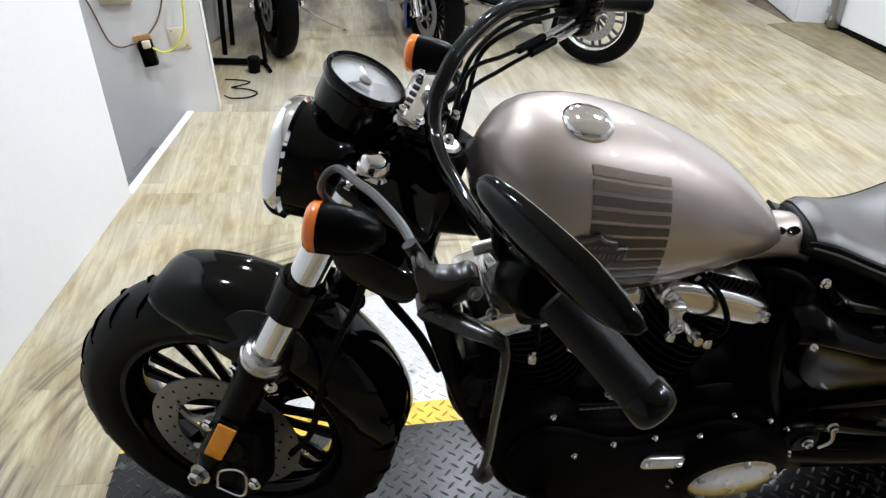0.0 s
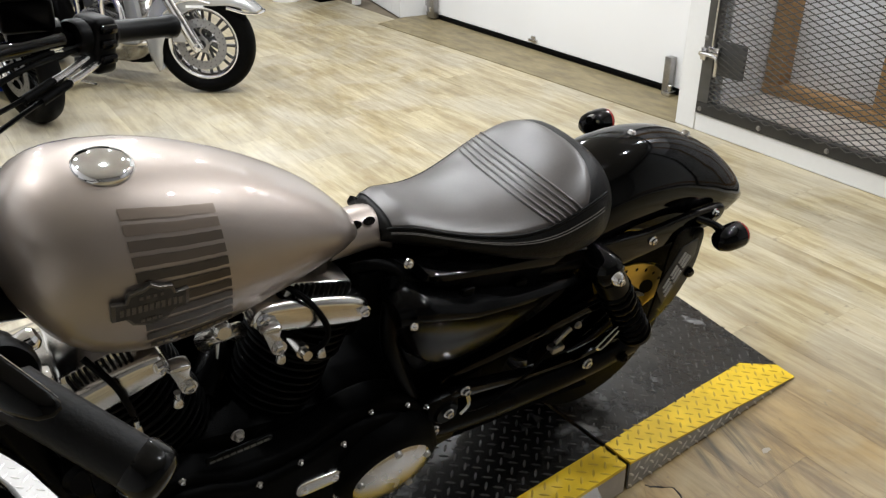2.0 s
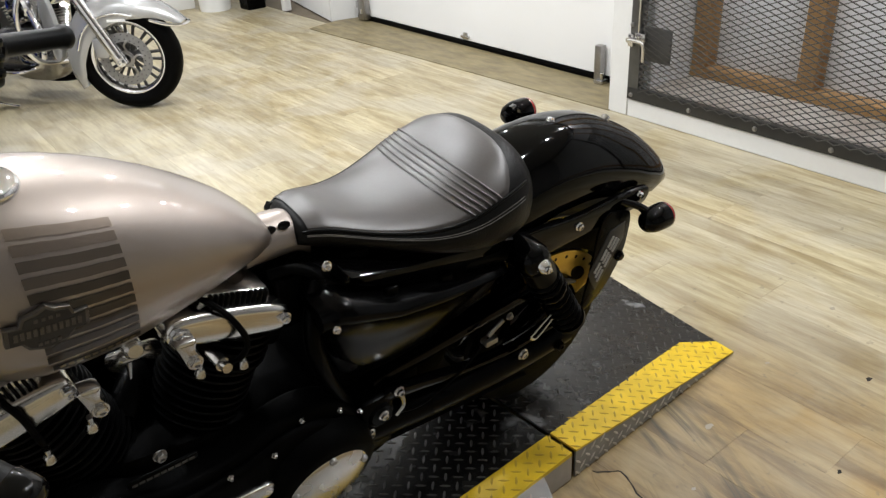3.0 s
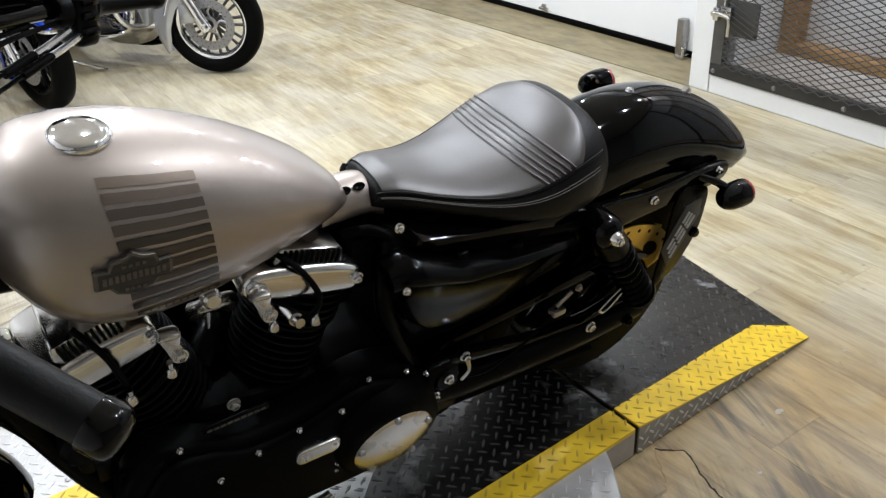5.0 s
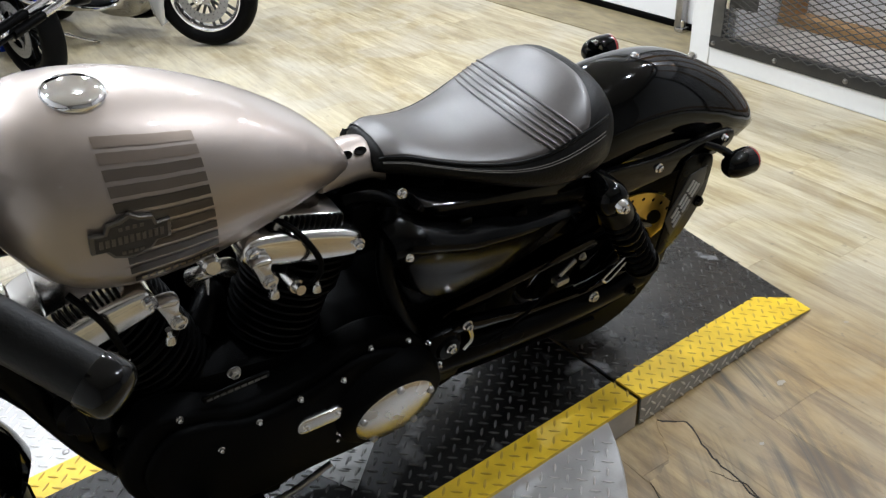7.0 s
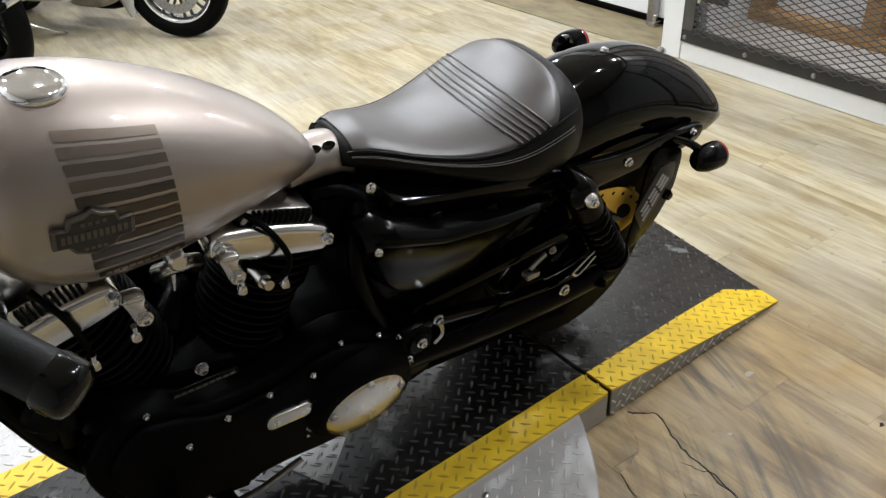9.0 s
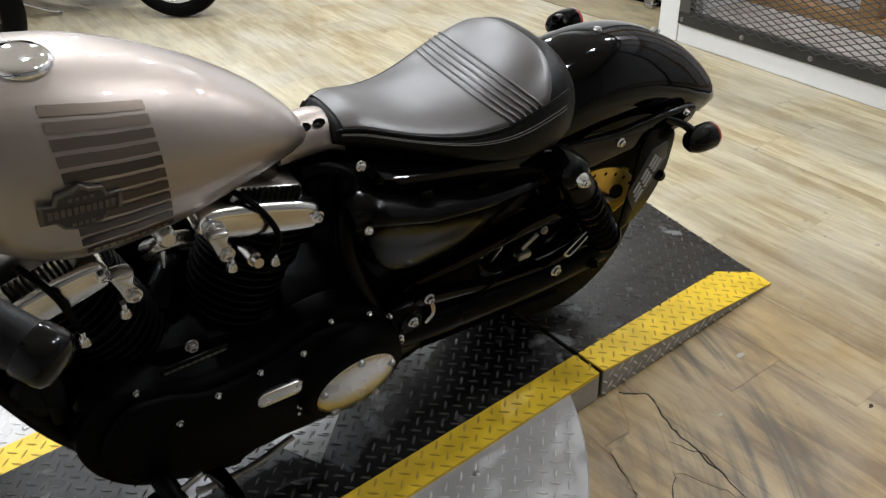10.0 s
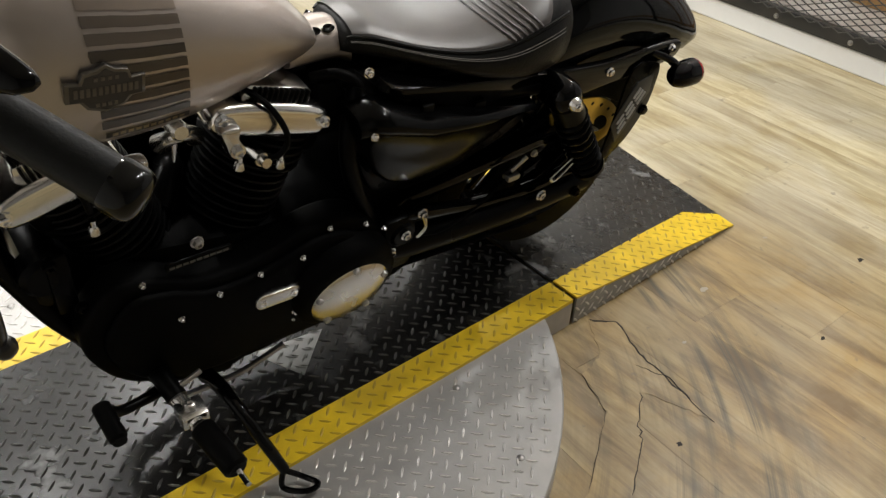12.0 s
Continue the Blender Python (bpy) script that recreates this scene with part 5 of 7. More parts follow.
# chrome rocker covers with a stepped top and ribs
for rm, ln in ((Matrix.Translation((0.545, -0.045, 0.672)) @ pose(0, 0, 0, 0, -14, 0), 0.16), (Matrix.Translation((0.842, -0.045, 0.683)) @ pose(0, 0, 0, 0, 18, 0), 0.185)):
    h = ln / 2
    rk = part("rocker_cover", moved(slab(curve_pts([(-h, -0.022), (-h * 0.6, -0.03), (h * 0.6, -0.03), (h, -0.022), (h * 1.02, 0.008), (h * 0.8, 0.020), (0, 0.024), (-h * 0.8, 0.020), (-h * 1.02, 0.008)]), -0.058, 0.10, 0.012, None, 4), rm), ROCKER, engine, "polished rocker cover")
    part("rocker_top", moved(slab([(-h * 0.55, 0.018), (h * 0.75, 0.018), (h * 0.68, 0.042), (-h * 0.45, 0.044)], -0.036, 0.08, 0.005), rm), ROCKER, rk)
    for k in range(11):
        u = -h * 0.35 + k * h * 0.095
        part("rib", moved(box(u - 0.0022, u + 0.0022, -0.043, -0.034, 0.018, 0.042, 0.001, 1), rm), FINBLACK, rk)
    for u in (-h * 0.92, h * 0.92):
        part("rocker_bolt", moved(hexbolt((u, -0.058, 0.0), (0, -1, 0), 0.009, 0.008), rm), CHROME, rk)
# lifting brackets, intake, plug leads
for x, z in ((0.638, 0.680), (0.768, 0.690)):
    part("engine_bracket", joined(slab(curve_pts([(x - 0.016, z + 0.016), (x - 0.012, z - 0.008), (x - 0.005, z - 0.030), (x + 0.010, z - 0.034), (x + 0.017, z - 0.022), (x + 0.010, z - 0.004), (x + 0.012, z + 0.014)]), -0.125, -0.10, 0.006), hexbolt((x + 0.005, -0.125, z - 0.022), (0, -1, 0), 0.010, 0.007)), ALU, engine, "cast aluminium engine bracket")
part("intake", joined(tube([(0.688, -0.06, 0.665), (0.700, -0.082, 0.688), (0.718, -0.082, 0.688), (0.738, -0.06, 0.662)], [0.015, 0.011, 0.011, 0.015], 14, 5), rod((0.708, -0.095, 0.70), (0.708, -0.03, 0.69), 0.014, bevel=0.004), rod((0.70, -0.085, 0.69), (0.697, -0.083, 0.648), 0.007, 0.002)), ALU, engine, "bright intake manifold")
for pts in ([(0.80, -0.06, 0.735), (0.83, -0.105, 0.715), (0.85, -0.125, 0.67), (0.84, -0.12, 0.635), (0.81, -0.10, 0.62)], [(0.53, -0.09, 0.735), (0.555, -0.118, 0.70), (0.565, -0.12, 0.66), (0.57, -0.11, 0.63)]):
    part("plug_lead", tube(pts, 0.0048, 8, 6), RUBBER, engine)
for x, z in ((0.632, 0.612), (0.573, 0.590), (0.787, 0.622), (0.853, 0.602)):
    part("stud_nut", joined(rod((x, -0.095, z - 0.012), (x, -0.098, z + 0.004), 0.009, 0.006, bevel=0.002), rod((x, -0.098, z + 0.004), (x, -0.099, z + 0.016), 0.005)), ALU, engine)
part("spark_plug", joined(rod((0.816, -0.075, 0.622), (0.816, -0.112, 0.628), 0.011), rod((0.816, -0.112, 0.628), (0.817, -0.125, 0.630), 0.008)), ALU, engine)
part("breather_hose", tube([(0.93, -0.05, 0.70), (0.965, -0.075, 0.712), (0.992, -0.09, 0.69), (0.99, -0.095, 0.64), (0.975, -0.09, 0.58)], 0.0085, 10, 6), RUBBER, bike)
part("front_housing", joined(rod((0.50, -0.105, 0.53), (0.50, -0.06, 0.53), 0.035, bevel=0.008), box(0.478, 0.53, -0.095, 0.05, 0.462, 0.55, 0.015)), BLACKSAT, engine)
part("horn_bracket", joined(hexbolt((0.505, -0.108, 0.56), (0, -1, 0), 0.009, 0.008), hexbolt((0.53, -0.115, 0.47), (0, -1, 0), 0.009, 0.008), box(0.50, 0.53, -0.11, -0.10, 0.46, 0.57, 0.004)), BLACKSAT, engine)
part("oil_filter", rod((0.60, 0.0, 0.33), (0.525, 0.0, 0.345), 0.036, bevel=0.01, n=24), BLACK, engine)
part("frame_gusset", joined(box(1.03, 1.10, -0.15, -0.10, 0.30, 0.43, 0.01), rod((1.07, -0.155, 0.39), (1.07, -0.12, 0.39), 0.028, bevel=0.006)), BLACKSAT, bike)
for x, y, z, h in ((1.07, -0.157, 0.395, 0.008), (1.105, -0.152, 0.43, 0.010), (1.045, -0.152, 0.36, 0.008)):
    part("gusset_bolt", hexbolt((x, y, z), (0, -1, 0), 0.009, h), ALU, bike)
part("gusset_hook", tube([(1.105, -0.155, 0.43), (1.112, -0.16, 0.40), (1.10, -0.155, 0.375)], 0.004, 8, 4), ALU, bike)

# foot peg, shifter, stand
peg = part("foot_peg", joined(rod((0.622, -0.27, 0.292), (0.636, -0.365, 0.292), 0.020, bevel=0.005), rod((0.636, -0.365, 0.292), (0.638, -0.392, 0.29), 0.004)), RUBBER, bike, "black rubber foot peg with steel feeler tip")
part("peg_tip", rod((0.636, -0.366, 0.292), (0.639, -0.394, 0.289), 0.0042), STEEL, peg)
part("peg_clevis", joined(rod((0.61, -0.20, 0.30), (0.621, -0.268, 0.293), 0.014, bevel=0.003), box(0.598, 0.642, -0.262, -0.222, 0.283, 0.31, 0.005), hexbolt((0.62, -0.24, 0.311), (0, 0, 1), 0.010, 0.008)), ALU, peg, "bright clevis")
part("peg_arm", tube([(0.60, -0.10, 0.30), (0.605, -0.16, 0.31), (0.612, -0.21, 0.30)], 0.017, 12, 4), BLACKSAT, peg)
part("shift_lever", tube([(0.60, -0.165, 0.275), (0.565, -0.172, 0.278), (0.53, -0.18, 0.29), (0.507, -0.185, 0.322)], [0.011, 0.009, 0.009, 0.010], 10, 5), BLACKSAT, bike)
part("toe_peg", joined(rod((0.507, -0.183, 0.328), (0.510, -0.25, 0.322), 0.014, bevel=0.003), rod((0.510, -0.25, 0.322), (0.510, -0.253, 0.322), 0.011)), RUBBER, bike, "black rubber toe peg")
part("shift_rod", rod((0.60, -0.20, 0.305), (0.66, -0.19, 0.315), 0.005), STEEL, bike)
part("side_stand", joined(tube([(0.70, -0.10, 0.17), (0.705, -0.17, 0.20), (0.715, -0.24, 0.185), (0.728, -0.28, 0.15), (0.745, -0.305, 0.10)], [0.016, 0.013, 0.011, 0.011, 0.010], 10, 5),
                          tube([(0.745, -0.303, 0.105), (0.735, -0.318, 0.066), (0.765, -0.348, 0.0695), (0.79, -0.346, 0.069), (0.775, -0.318, 0.066), (0.748, -0.303, 0.09)], 0.0055, 8, 5)), BLACK, bike, "black side stand with a loop foot")
part("jiffy_spring", tube([(0.66, -0.11, 0.15), (0.70, -0.12, 0.16), (0.76, -0.13, 0.175), (0.84, -0.13, 0.20)], 0.006, 8, 4), STEEL, bike)
air = part("air_cleaner", rod((0.73, 0.075, 0.515), (0.73, 0.16, 0.515), 0.098, n=40, bevel=0.015), BLACKSAT, engine, "round black air cleaner")
part("intake_manifold", tube([(0.69, 0.0, 0.50), (0.73, 0.04, 0.53), (0.73, 0.085, 0.52)], 0.026, 12, 4), BLACKSAT, engine)
part("muffler", joined(tube([(0.90, 0.12, 0.50), (0.98, 0.19, 0.36), (1.06, 0.205, 0.255), (1.2, 0.21, 0.245), (1.70, 0.21, 0.255)], [0.022, 0.022, 0.03, 0.048, 0.048], 14, 5)), BLACKSAT, bike, "black lower muffler")
part("exhaust_pipe", joined(tube([(0.54, 0.12, 0.60), (0.50, 0.17, 0.45), (0.60, 0.2, 0.30), (0.85, 0.21, 0.32), (1.15, 0.21, 0.355), (1.75, 0.21, 0.37)], [0.022, 0.022, 0.022, 0.03, 0.048, 0.048], 14, 5)), BLACKSAT, bike, "black exhaust pipe")

# ---- front end, turned to the right ----
HEAD = Vector((0.415, 0, 0.80))
RAKE = 23.3
AXIS = Vector((math.sin(radians(RAKE)), 0, math.cos(radians(RAKE))))
SM = Matrix.Translation(HEAD) @ Matrix.Rotation(radians(-34.0), 4, AXIS) @ Matrix.Translation(-HEAD)
FA = Vector((0.079, 0, 0.312))
WM = Matrix.Translation((0.102, 0.097, 0.2785)) @ pose(0, 0, 0, -1.2, 0, -20.2)
front_wheel = wheel(bike, "front_wheel", WM, 0.300, 0.135, 0.205, 9, DISCGREY, 0.14, label="black front wheel with a fat tyre and drilled disc", rubber=TYRE)
front_fender = part("front_fender", moved(fender_strip(0, 0, [(109, 0.326, 0.062, 0.02), (106, 0.332, 0.076, 0.04), (96, 0.336, 0.086, 0.070), (70, 0.338, 0.088, 0.08), (40, 0.340, 0.087, 0.08), (22, 0.338, 0.083, 0.065), (15, 0.332, 0.074, 0.04)], 0.1, 0.1, 0.004, 44, 15), WM), BLACK, bike, "gloss black front fender", smooth=60)
for s in (-1, 1):
    y = s * 0.108
    low = FA + Vector((0.022, y, -0.028))
    at = lambda d, dx=0.0, dy=0.0: low + AXIS * d + Vector((dx, dy, 0))
    sl = part("fork_slider", moved(joined(rod(at(-0.005), at(0.03), 0.021, 0.027, 20), rod(at(0.03), at(0.265), 0.027, 0.030, 24), rod(at(0.255), at(0.275), 0.034, bevel=0.004, n=24)), SM), BLACKSAT, bike, "satin black fork slider")
    part("slider_collar", moved(lathe([(0.025, 0.272), (0.034, 0.272), (0.0375, 0.277), (0.0375, 0.283), (0.035, 0.285), (0.035, 0.294), (0.032, 0.298), (0.025, 0.299), (0.025, 0.272)], along(at(0), at(0.3)), 28), SM), ALU, sl, "polished collar")
    part("fork_tube", moved(rod(at(0.27), at(0.66), 0.0245, n=24), SM), CHROME, bike, "polished fork tube")
    part("fork_shroud", moved(rod(at(0.385), at(0.455), 0.036, bevel=0.004, n=24), SM), BLACK, bike)
    part("fork_cap", moved(joined(rod(at(0.635), at(0.66), 0.029, bevel=0.004, n=24), lathe([(0, 0.684), (0.010, 0.683), (0.018, 0.679), (0.022, 0.672), (0.023, 0.66), (0, 0.66)], along(at(0), at(0.3)), 28)), Matrix.Translation((0.012, 0.002, -0.006)) @ SM), CHROME, bike, "domed chrome fork cap")
    part("axle_nut", moved(hexbolt(FA + Vector((0.024, s * 0.130, -0.030)), (0, s, 0), 0.017, 0.02), SM), ALU, bike)
    part("slider_bolt", moved(hexbolt(at(0.245, -0.03, s * 0.012), (-0.4, s, 0), 0.009, 0.008), SM), CHROME, bike)
    part("slider_bolt", moved(hexbolt(at(0.235, 0.036, s * 0.008), (0.5, s, 0), 0.009, 0.008), SM), CHROME, bike)
    part("fender_bracket", moved(slab(curve_pts([(FA.x + 0.02, 0.52), (FA.x + 0.12, 0.50), (FA.x + 0.2, 0.55), (FA.x + 0.17, 0.60), (FA.x + 0.08, 0.60)]), y * 0.84 - 0.003, y * 0.84 + 0.003, 0.002), SM), BLACK, bike)
    face = (Vector((0.251, -0.962, -0.108)) if s < 0 else Vector((-0.5, 0.8, 0.2))).normalized()
    along_x = AXIS.cross(face).normalized()
    ref_m = SM @ Matrix.Translation(at(0.105) + face * 0.029) @ Matrix((along_x, AXIS.cross(along_x), AXIS)).transposed().to_4x4()
    base = part("reflector_base", moved(box(-0.019, 0.019, -0.005, 0.006, -0.046, 0.046, 0.004), ref_m), BLACKSAT, bike)
    part("side_reflector", moved(box(-0.016, 0.016, -0.009, 0.009, -0.040, 0.040, 0.003), ref_m), AMBERREF, base, "amber side reflector")
caliper = part("brake_caliper", moved(joined(box(0.115, 0.205, -0.125, -0.055, 0.26, 0.40, 0.016), rod((0.15, -0.13, 0.30), (0.15, -0.10, 0.30), 0.022, bevel=0.004), rod((0.17, -0.13, 0.36), (0.17, -0.10, 0.36), 0.022, bevel=0.004)), SM), BLACKSAT, bike, "black brake caliper")
part("caliper_trim", moved(tube([(0.135, -0.131, 0.265), (0.185, -0.131, 0.268), (0.192, -0.131, 0.31), (0.175, -0.131, 0.32), (0.14, -0.131, 0.30), (0.135, -0.131, 0.265)], 0.0028, 6, 5), SM), ALU, caliper)
for p in ((0.12, -0.128, 0.39), (0.205, -0.125, 0.30)):
    part("caliper_bolt", moved(hexbolt(p, (0, -1, 0), 0.010, 0.008), SM), CHROME, caliper)
part("brake_hose", tube([(0.33, -0.06, 0.80), (0.322, -0.085, 0.77), (0.308, -0.08, 0.70), (0.275, -0.08, 0.61), (0.252, -0.08, 0.51), (0.235, -0.09, 0.43), (0.20, -0.085, 0.37)], 0.0055, 8, 6), RUBBER, bike)
part("wiring_hose", tube([(0.328, -0.02, 0.72), (0.36, -0.01, 0.64), (0.412, 0.0, 0.545), (0.45, 0.0, 0.46)], 0.008, 8, 5), RUBBER, bike)

# yokes
part("lower_yoke", moved(slab(curve_pts([(-0.06, -0.0), (-0.03, -0.03), (0.05, -0.03), (0.07, 0), (0.05, 0.03), (-0.03, 0.03)]), -0.115, 0.115, 0.012), Matrix.Translation((0.365, 0, 0.78)) @ pose(0, 0, 0, 0, 23, -20)), BLACK, bike)
part("upper_yoke", moved(slab(curve_pts([(-0.07, 0.0), (-0.05, -0.014), (0.05, -0.014), (0.065, 0.0), (0.05, 0.014), (-0.05, 0.014)]), -0.11, 0.13, 0.008), Matrix.Translation((0.385, 0.0, 0.872)) @ pose(0, 0, 0, 0, 23, -24)), BLACK, bike, "black upper fork yoke")
part("steering_neck", rod((0.385, 0, 0.74), (0.425, 0, 0.86), 0.036, bevel=0.006), BLACK, bike)
# riser, clamp, switch
riser = part("handlebar_riser", moved(joined(box(-0.025, 0.03, -0.05, 0.05, 0.0, 0.075, 0.012), box(-0.03, 0.022, -0.052, 0.052, 0.055, 0.082, 0.010)), Matrix.Translation((0.390, 0.030, 0.864)) @ pose(0, 0, 0, 0, 14, -20)), BLACK, bike, "gloss black handlebar riser")
clampm = Matrix.Translation((0.394, 0.034, 0.950)) @ pose(0, 0, 0, 6, 24, -20)
clamp_ = part("riser_clamp", moved(box(-0.022, 0.018, -0.052, 0.052, -0.012, 0.012, 0.007, 3), clampm), CHROME, riser, "chrome top clamp")
for k in range(5):
    part("clamp_slot", moved(box(-0.016, -0.006, -0.034 + 0.015 * k, -0.026 + 0.015 * k, 0.011, 0.0135, 0.001, 1), clampm), BLACKSAT, clamp_)
for u, v in ((-0.014, -0.042), (-0.014, 0.042), (0.01, -0.042), (0.01, 0.042)):
    part("clamp_bolt", moved(hexbolt((u, v, 0.012), (0, 0, 1), 0.0075, 0.006), clampm), CHROME, clamp_)
ig = part("ignition_switch", moved(joined(rod((0, 0, -0.05), (0, 0, 0.018), 0.033, bevel=0.010, n=28), box(-0.03, 0.03, -0.03, 0.05, -0.05, -0.01, 0.012)), Matrix.Translation((0.428, -0.005, 0.892)) @ pose(0, 0, 0, 0, 14, -20)), BLACK, bike, "black ignition switch housing")
part("key_face", moved(joined(lathe([(0, 0.005), (0.014, 0.005), (0.0175, 0.002), (0.0175, -0.002), (0, -0.002)], None, 28)), Matrix.Translation((0.4327, -0.005, 0.9105)) @ pose(0, 0, 0, 0, 14, -20)), ALU, ig, "bright key face")
part("key_slot", moved(box(-0.006, 0.006, -0.0015, 0.0015, 0.005, 0.0062), Matrix.Translation((0.4327, -0.005, 0.9105)) @ pose(0, 0, 0, 0, 14, -20)), BLACKSAT, ig)
for p in ((0.448, 0.045, 0.925), (0.428, -0.03, 0.935), (0.30, -0.075, 0.90)):
    part("yoke_bolt", hexbolt(p, (0.2, -0.3, 0.9), 0.0065, 0.007), CHROME, bike)

# handlebar
bar_pts = [(0.445, -0.42, 1.045), (0.437, -0.36, 1.015), (0.436, -0.29, 0.98), (0.437, -0.22, 0.948), (0.427, -0.15, 0.935), (0.414, -0.075, 0.932), (0.410, -0.02, 0.938),
           (0.416, 0.025, 0.954), (0.430, 0.052, 0.976), (0.450, 0.08, 0.998), (0.487, 0.125, 1.014), (0.538, 0.183, 1.018), (0.595, 0.235, 1.003), (0.66, 0.295, 0.982), (0.74, 0.342, 0.963)]
bar = part("handlebar", tube(bar_pts, 0.0112, 16, 6), BLACK, bike, "gloss black handlebar")
GI, GO = Vector((0.450, -0.430, 1.042)), Vector((0.529, -0.526, 0.988))
grip = part("grip", lathe([(0, 0), (0.016, 0), (0.0195, 0.003), (0.0195, 0.008), (0.0192, 0.012), (0.0192, 0.097), (0.0195, 0.101), (0, 0.101)], along(GI, GO), 28), GRIPRUB, bike, "black rubber handlebar grip")
part("grip_end", lathe([(0, 0.099), (0.0205, 0.099), (0.0213, 0.102), (0.0213, 0.113), (0.0205, 0.118), (0.0185, 0.1215), (0.014, 0.1245), (0.007, 0.126), (0, 0.1263)], along(GI, GO), 28), CAPGLOSS, grip, "glossy black end cap")
RI, RO = Vector((0.722, 0.335, 0.966)), Vector((0.826, 0.373, 0.947))
part("grip", lathe([(0, 0), (0.0195, 0.001), (0.0175, 0.01), (0.0165, 0.098), (0.0195, 0.103), (0.0195, 0.114), (0.016, 0.119), (0, 0.119)], along(RI, RO), 28), GRIPRUB, bike, "black rubber throttle grip")
# right controls
sw_z = (Vector((0.73, 0.338, 0.965)) - Vector((0.655, 0.292, 0.983))).normalized()
sw_x = Vector((0, 0, 1)).cross(sw_z).normalized()
sw_m = Matrix.Translation((0.655, 0.292, 0.983)) @ Matrix((sw_x, sw_z.cross(sw_x), sw_z)).transposed().to_4x4()
sw = part("switch_housing", joined(lathe([(0, 0), (0.024, 0), (0.027, 0.004), (0.027, 0.020), (0, 0.020)], sw_m, 28), moved(box(-0.027, 0.024, -0.054, 0.030, 0.024, 0.068, 0.011, 3), sw_m), lathe([(0, 0.066), (0.022, 0.066), (0.024, 0.070), (0.022, 0.076), (0, 0.076)], sw_m, 28)), FINBLACK, bike, "black switch housing")
for k in range(3):
    part("switch_button", moved(box(-0.034, -0.024, 0.008 - 0.022 * k, 0.022 - 0.022 * k, 0.030, 0.060, 0.004, 2), sw_m), CAPGLOSS, sw)
res_m = Matrix.Translation((0.606, 0.300, 1.030)) @ pose(0, 0, 0, 6, 2, -4)
res = part("brake_reservoir", joined(moved(box(-0.036, 0.036, -0.024, 0.024, -0.028, 0.024, 0.010, 3), res_m), moved(box(-0.03, 0.045, -0.018, 0.018, -0.05, -0.02, 0.008), res_m)), BLACKSAT, bike, "black brake fluid reservoir")
part("reservoir_lid", moved(box(-0.039, 0.039, -0.027, 0.027, 0.022, 0.034, 0.006, 3), res_m), BLACKSAT, res)
for u in (-0.026, 0.026):
    part("lid_screw", moved(lathe([(0, 0.003), (0.004, 0.0025), (0.005, 0), (0, 0)], Matrix.Translation((u, 0, 0.034)), 12), res_m), STEEL, res)
part("brake_lever", tube([(0.615, 0.305, 0.985), (0.66, 0.338, 0.974), (0.72, 0.385, 0.960), (0.80, 0.415, 0.943)], [0.011, 0.009, 0.008, 0.009], 8, 5, 0.6), BLACKSAT, bike)
for k, dz in ((0, 0.0), (1, -0.022)):
    p0 = Vector((0.672 + 0.022 * k, 0.283 + 0.01 * k, 0.955 + dz * 0.5))
    pts = [p0, p0 + Vector((-0.035, -0.03, -0.004)), p0 + Vector((-0.09, -0.073, -0.008)), (0.535, 0.165, 0.952 + dz), (0.475, 0.11, 0.955 + dz * 1.5), (0.445, 0.05, 0.90 + dz)]
    part("throttle_cable", tube(pts, 0.0034, 8, 6), BLACKSAT, bike)
    part("cable_ferrule", tube(pts[:2] + [Vector(pts[1]) * 0.6 + Vector(pts[2]) * 0.4], 0.0052, 8, 4), ALU, bike, "bright cable ferrule")
    a, b = Vector(pts[2]), Vector(pts[1]) * 0.55 + Vector(pts[2]) * 0.45
    part("cable_sleeve", tube([a + (a - b) * 0.5, a, b], 0.0068, 10, 4), RUBBER, bike)
for pts in ([(0.62, 0.25, 0.985), (0.54, 0.19, 0.99), (0.48, 0.13, 0.965), (0.455, 0.085, 0.91), (0.44, 0.05, 0.86), (0.43, 0.03, 0.80)], [(0.66, 0.28, 0.97), (0.57, 0.20, 0.985), (0.50, 0.145, 0.97), (0.475, 0.10, 0.92), (0.455, 0.06, 0.87), (0.44, 0.02, 0.80)]):
    part("control_wire", tube(pts, 0.0038, 8, 6), RUBBER, bike)

# left controls: clutch perch, lever, cable, mirror
perch = part("clutch_perch", joined(slab(curve_pts([(0.341, 1.034), (0.350, 1.036), (0.362, 1.022), (0.380, 1.020), (0.392, 1.024), (0.402, 1.014), (0.392, 0.996), (0.378, 0.986), (0.362, 0.978), (0.352, 0.984), (0.346, 1.008)], 3), -0.382, -0.358, 0.004), rod((0.43, -0.388, 1.000), (0.428, -0.352, 0.995), 0.020, bevel=0.005, n=24), rod((0.340, -0.354, 1.040), (0.351, -0.358, 1.022), 0.0072, n=14)), SATINGREY, bike, "satin grey clutch lever perch")
lever = part("clutch_lever", joined(tube([(0.354, -0.376, 0.984), (0.385, -0.405, 0.988), (0.404, -0.428, 0.996), (0.412, -0.434, 0.994), (0.4155, -0.437, 0.982), (0.416, -0.438, 0.953), (0.416, -0.436, 0.892), (0.416, -0.435, 0.845), (0.414, -0.434, 0.815)], [0.0125, 0.0115, 0.0085, 0.0075, 0.0068, 0.0066, 0.0064, 0.0066, 0.0072], 12, 3, 0.6), rod((0.358, -0.388, 0.985), (0.358, -0.362, 0.985), 0.0115, bevel=0.003, n=20)), SATINGREY, bike, "satin grey clutch lever")
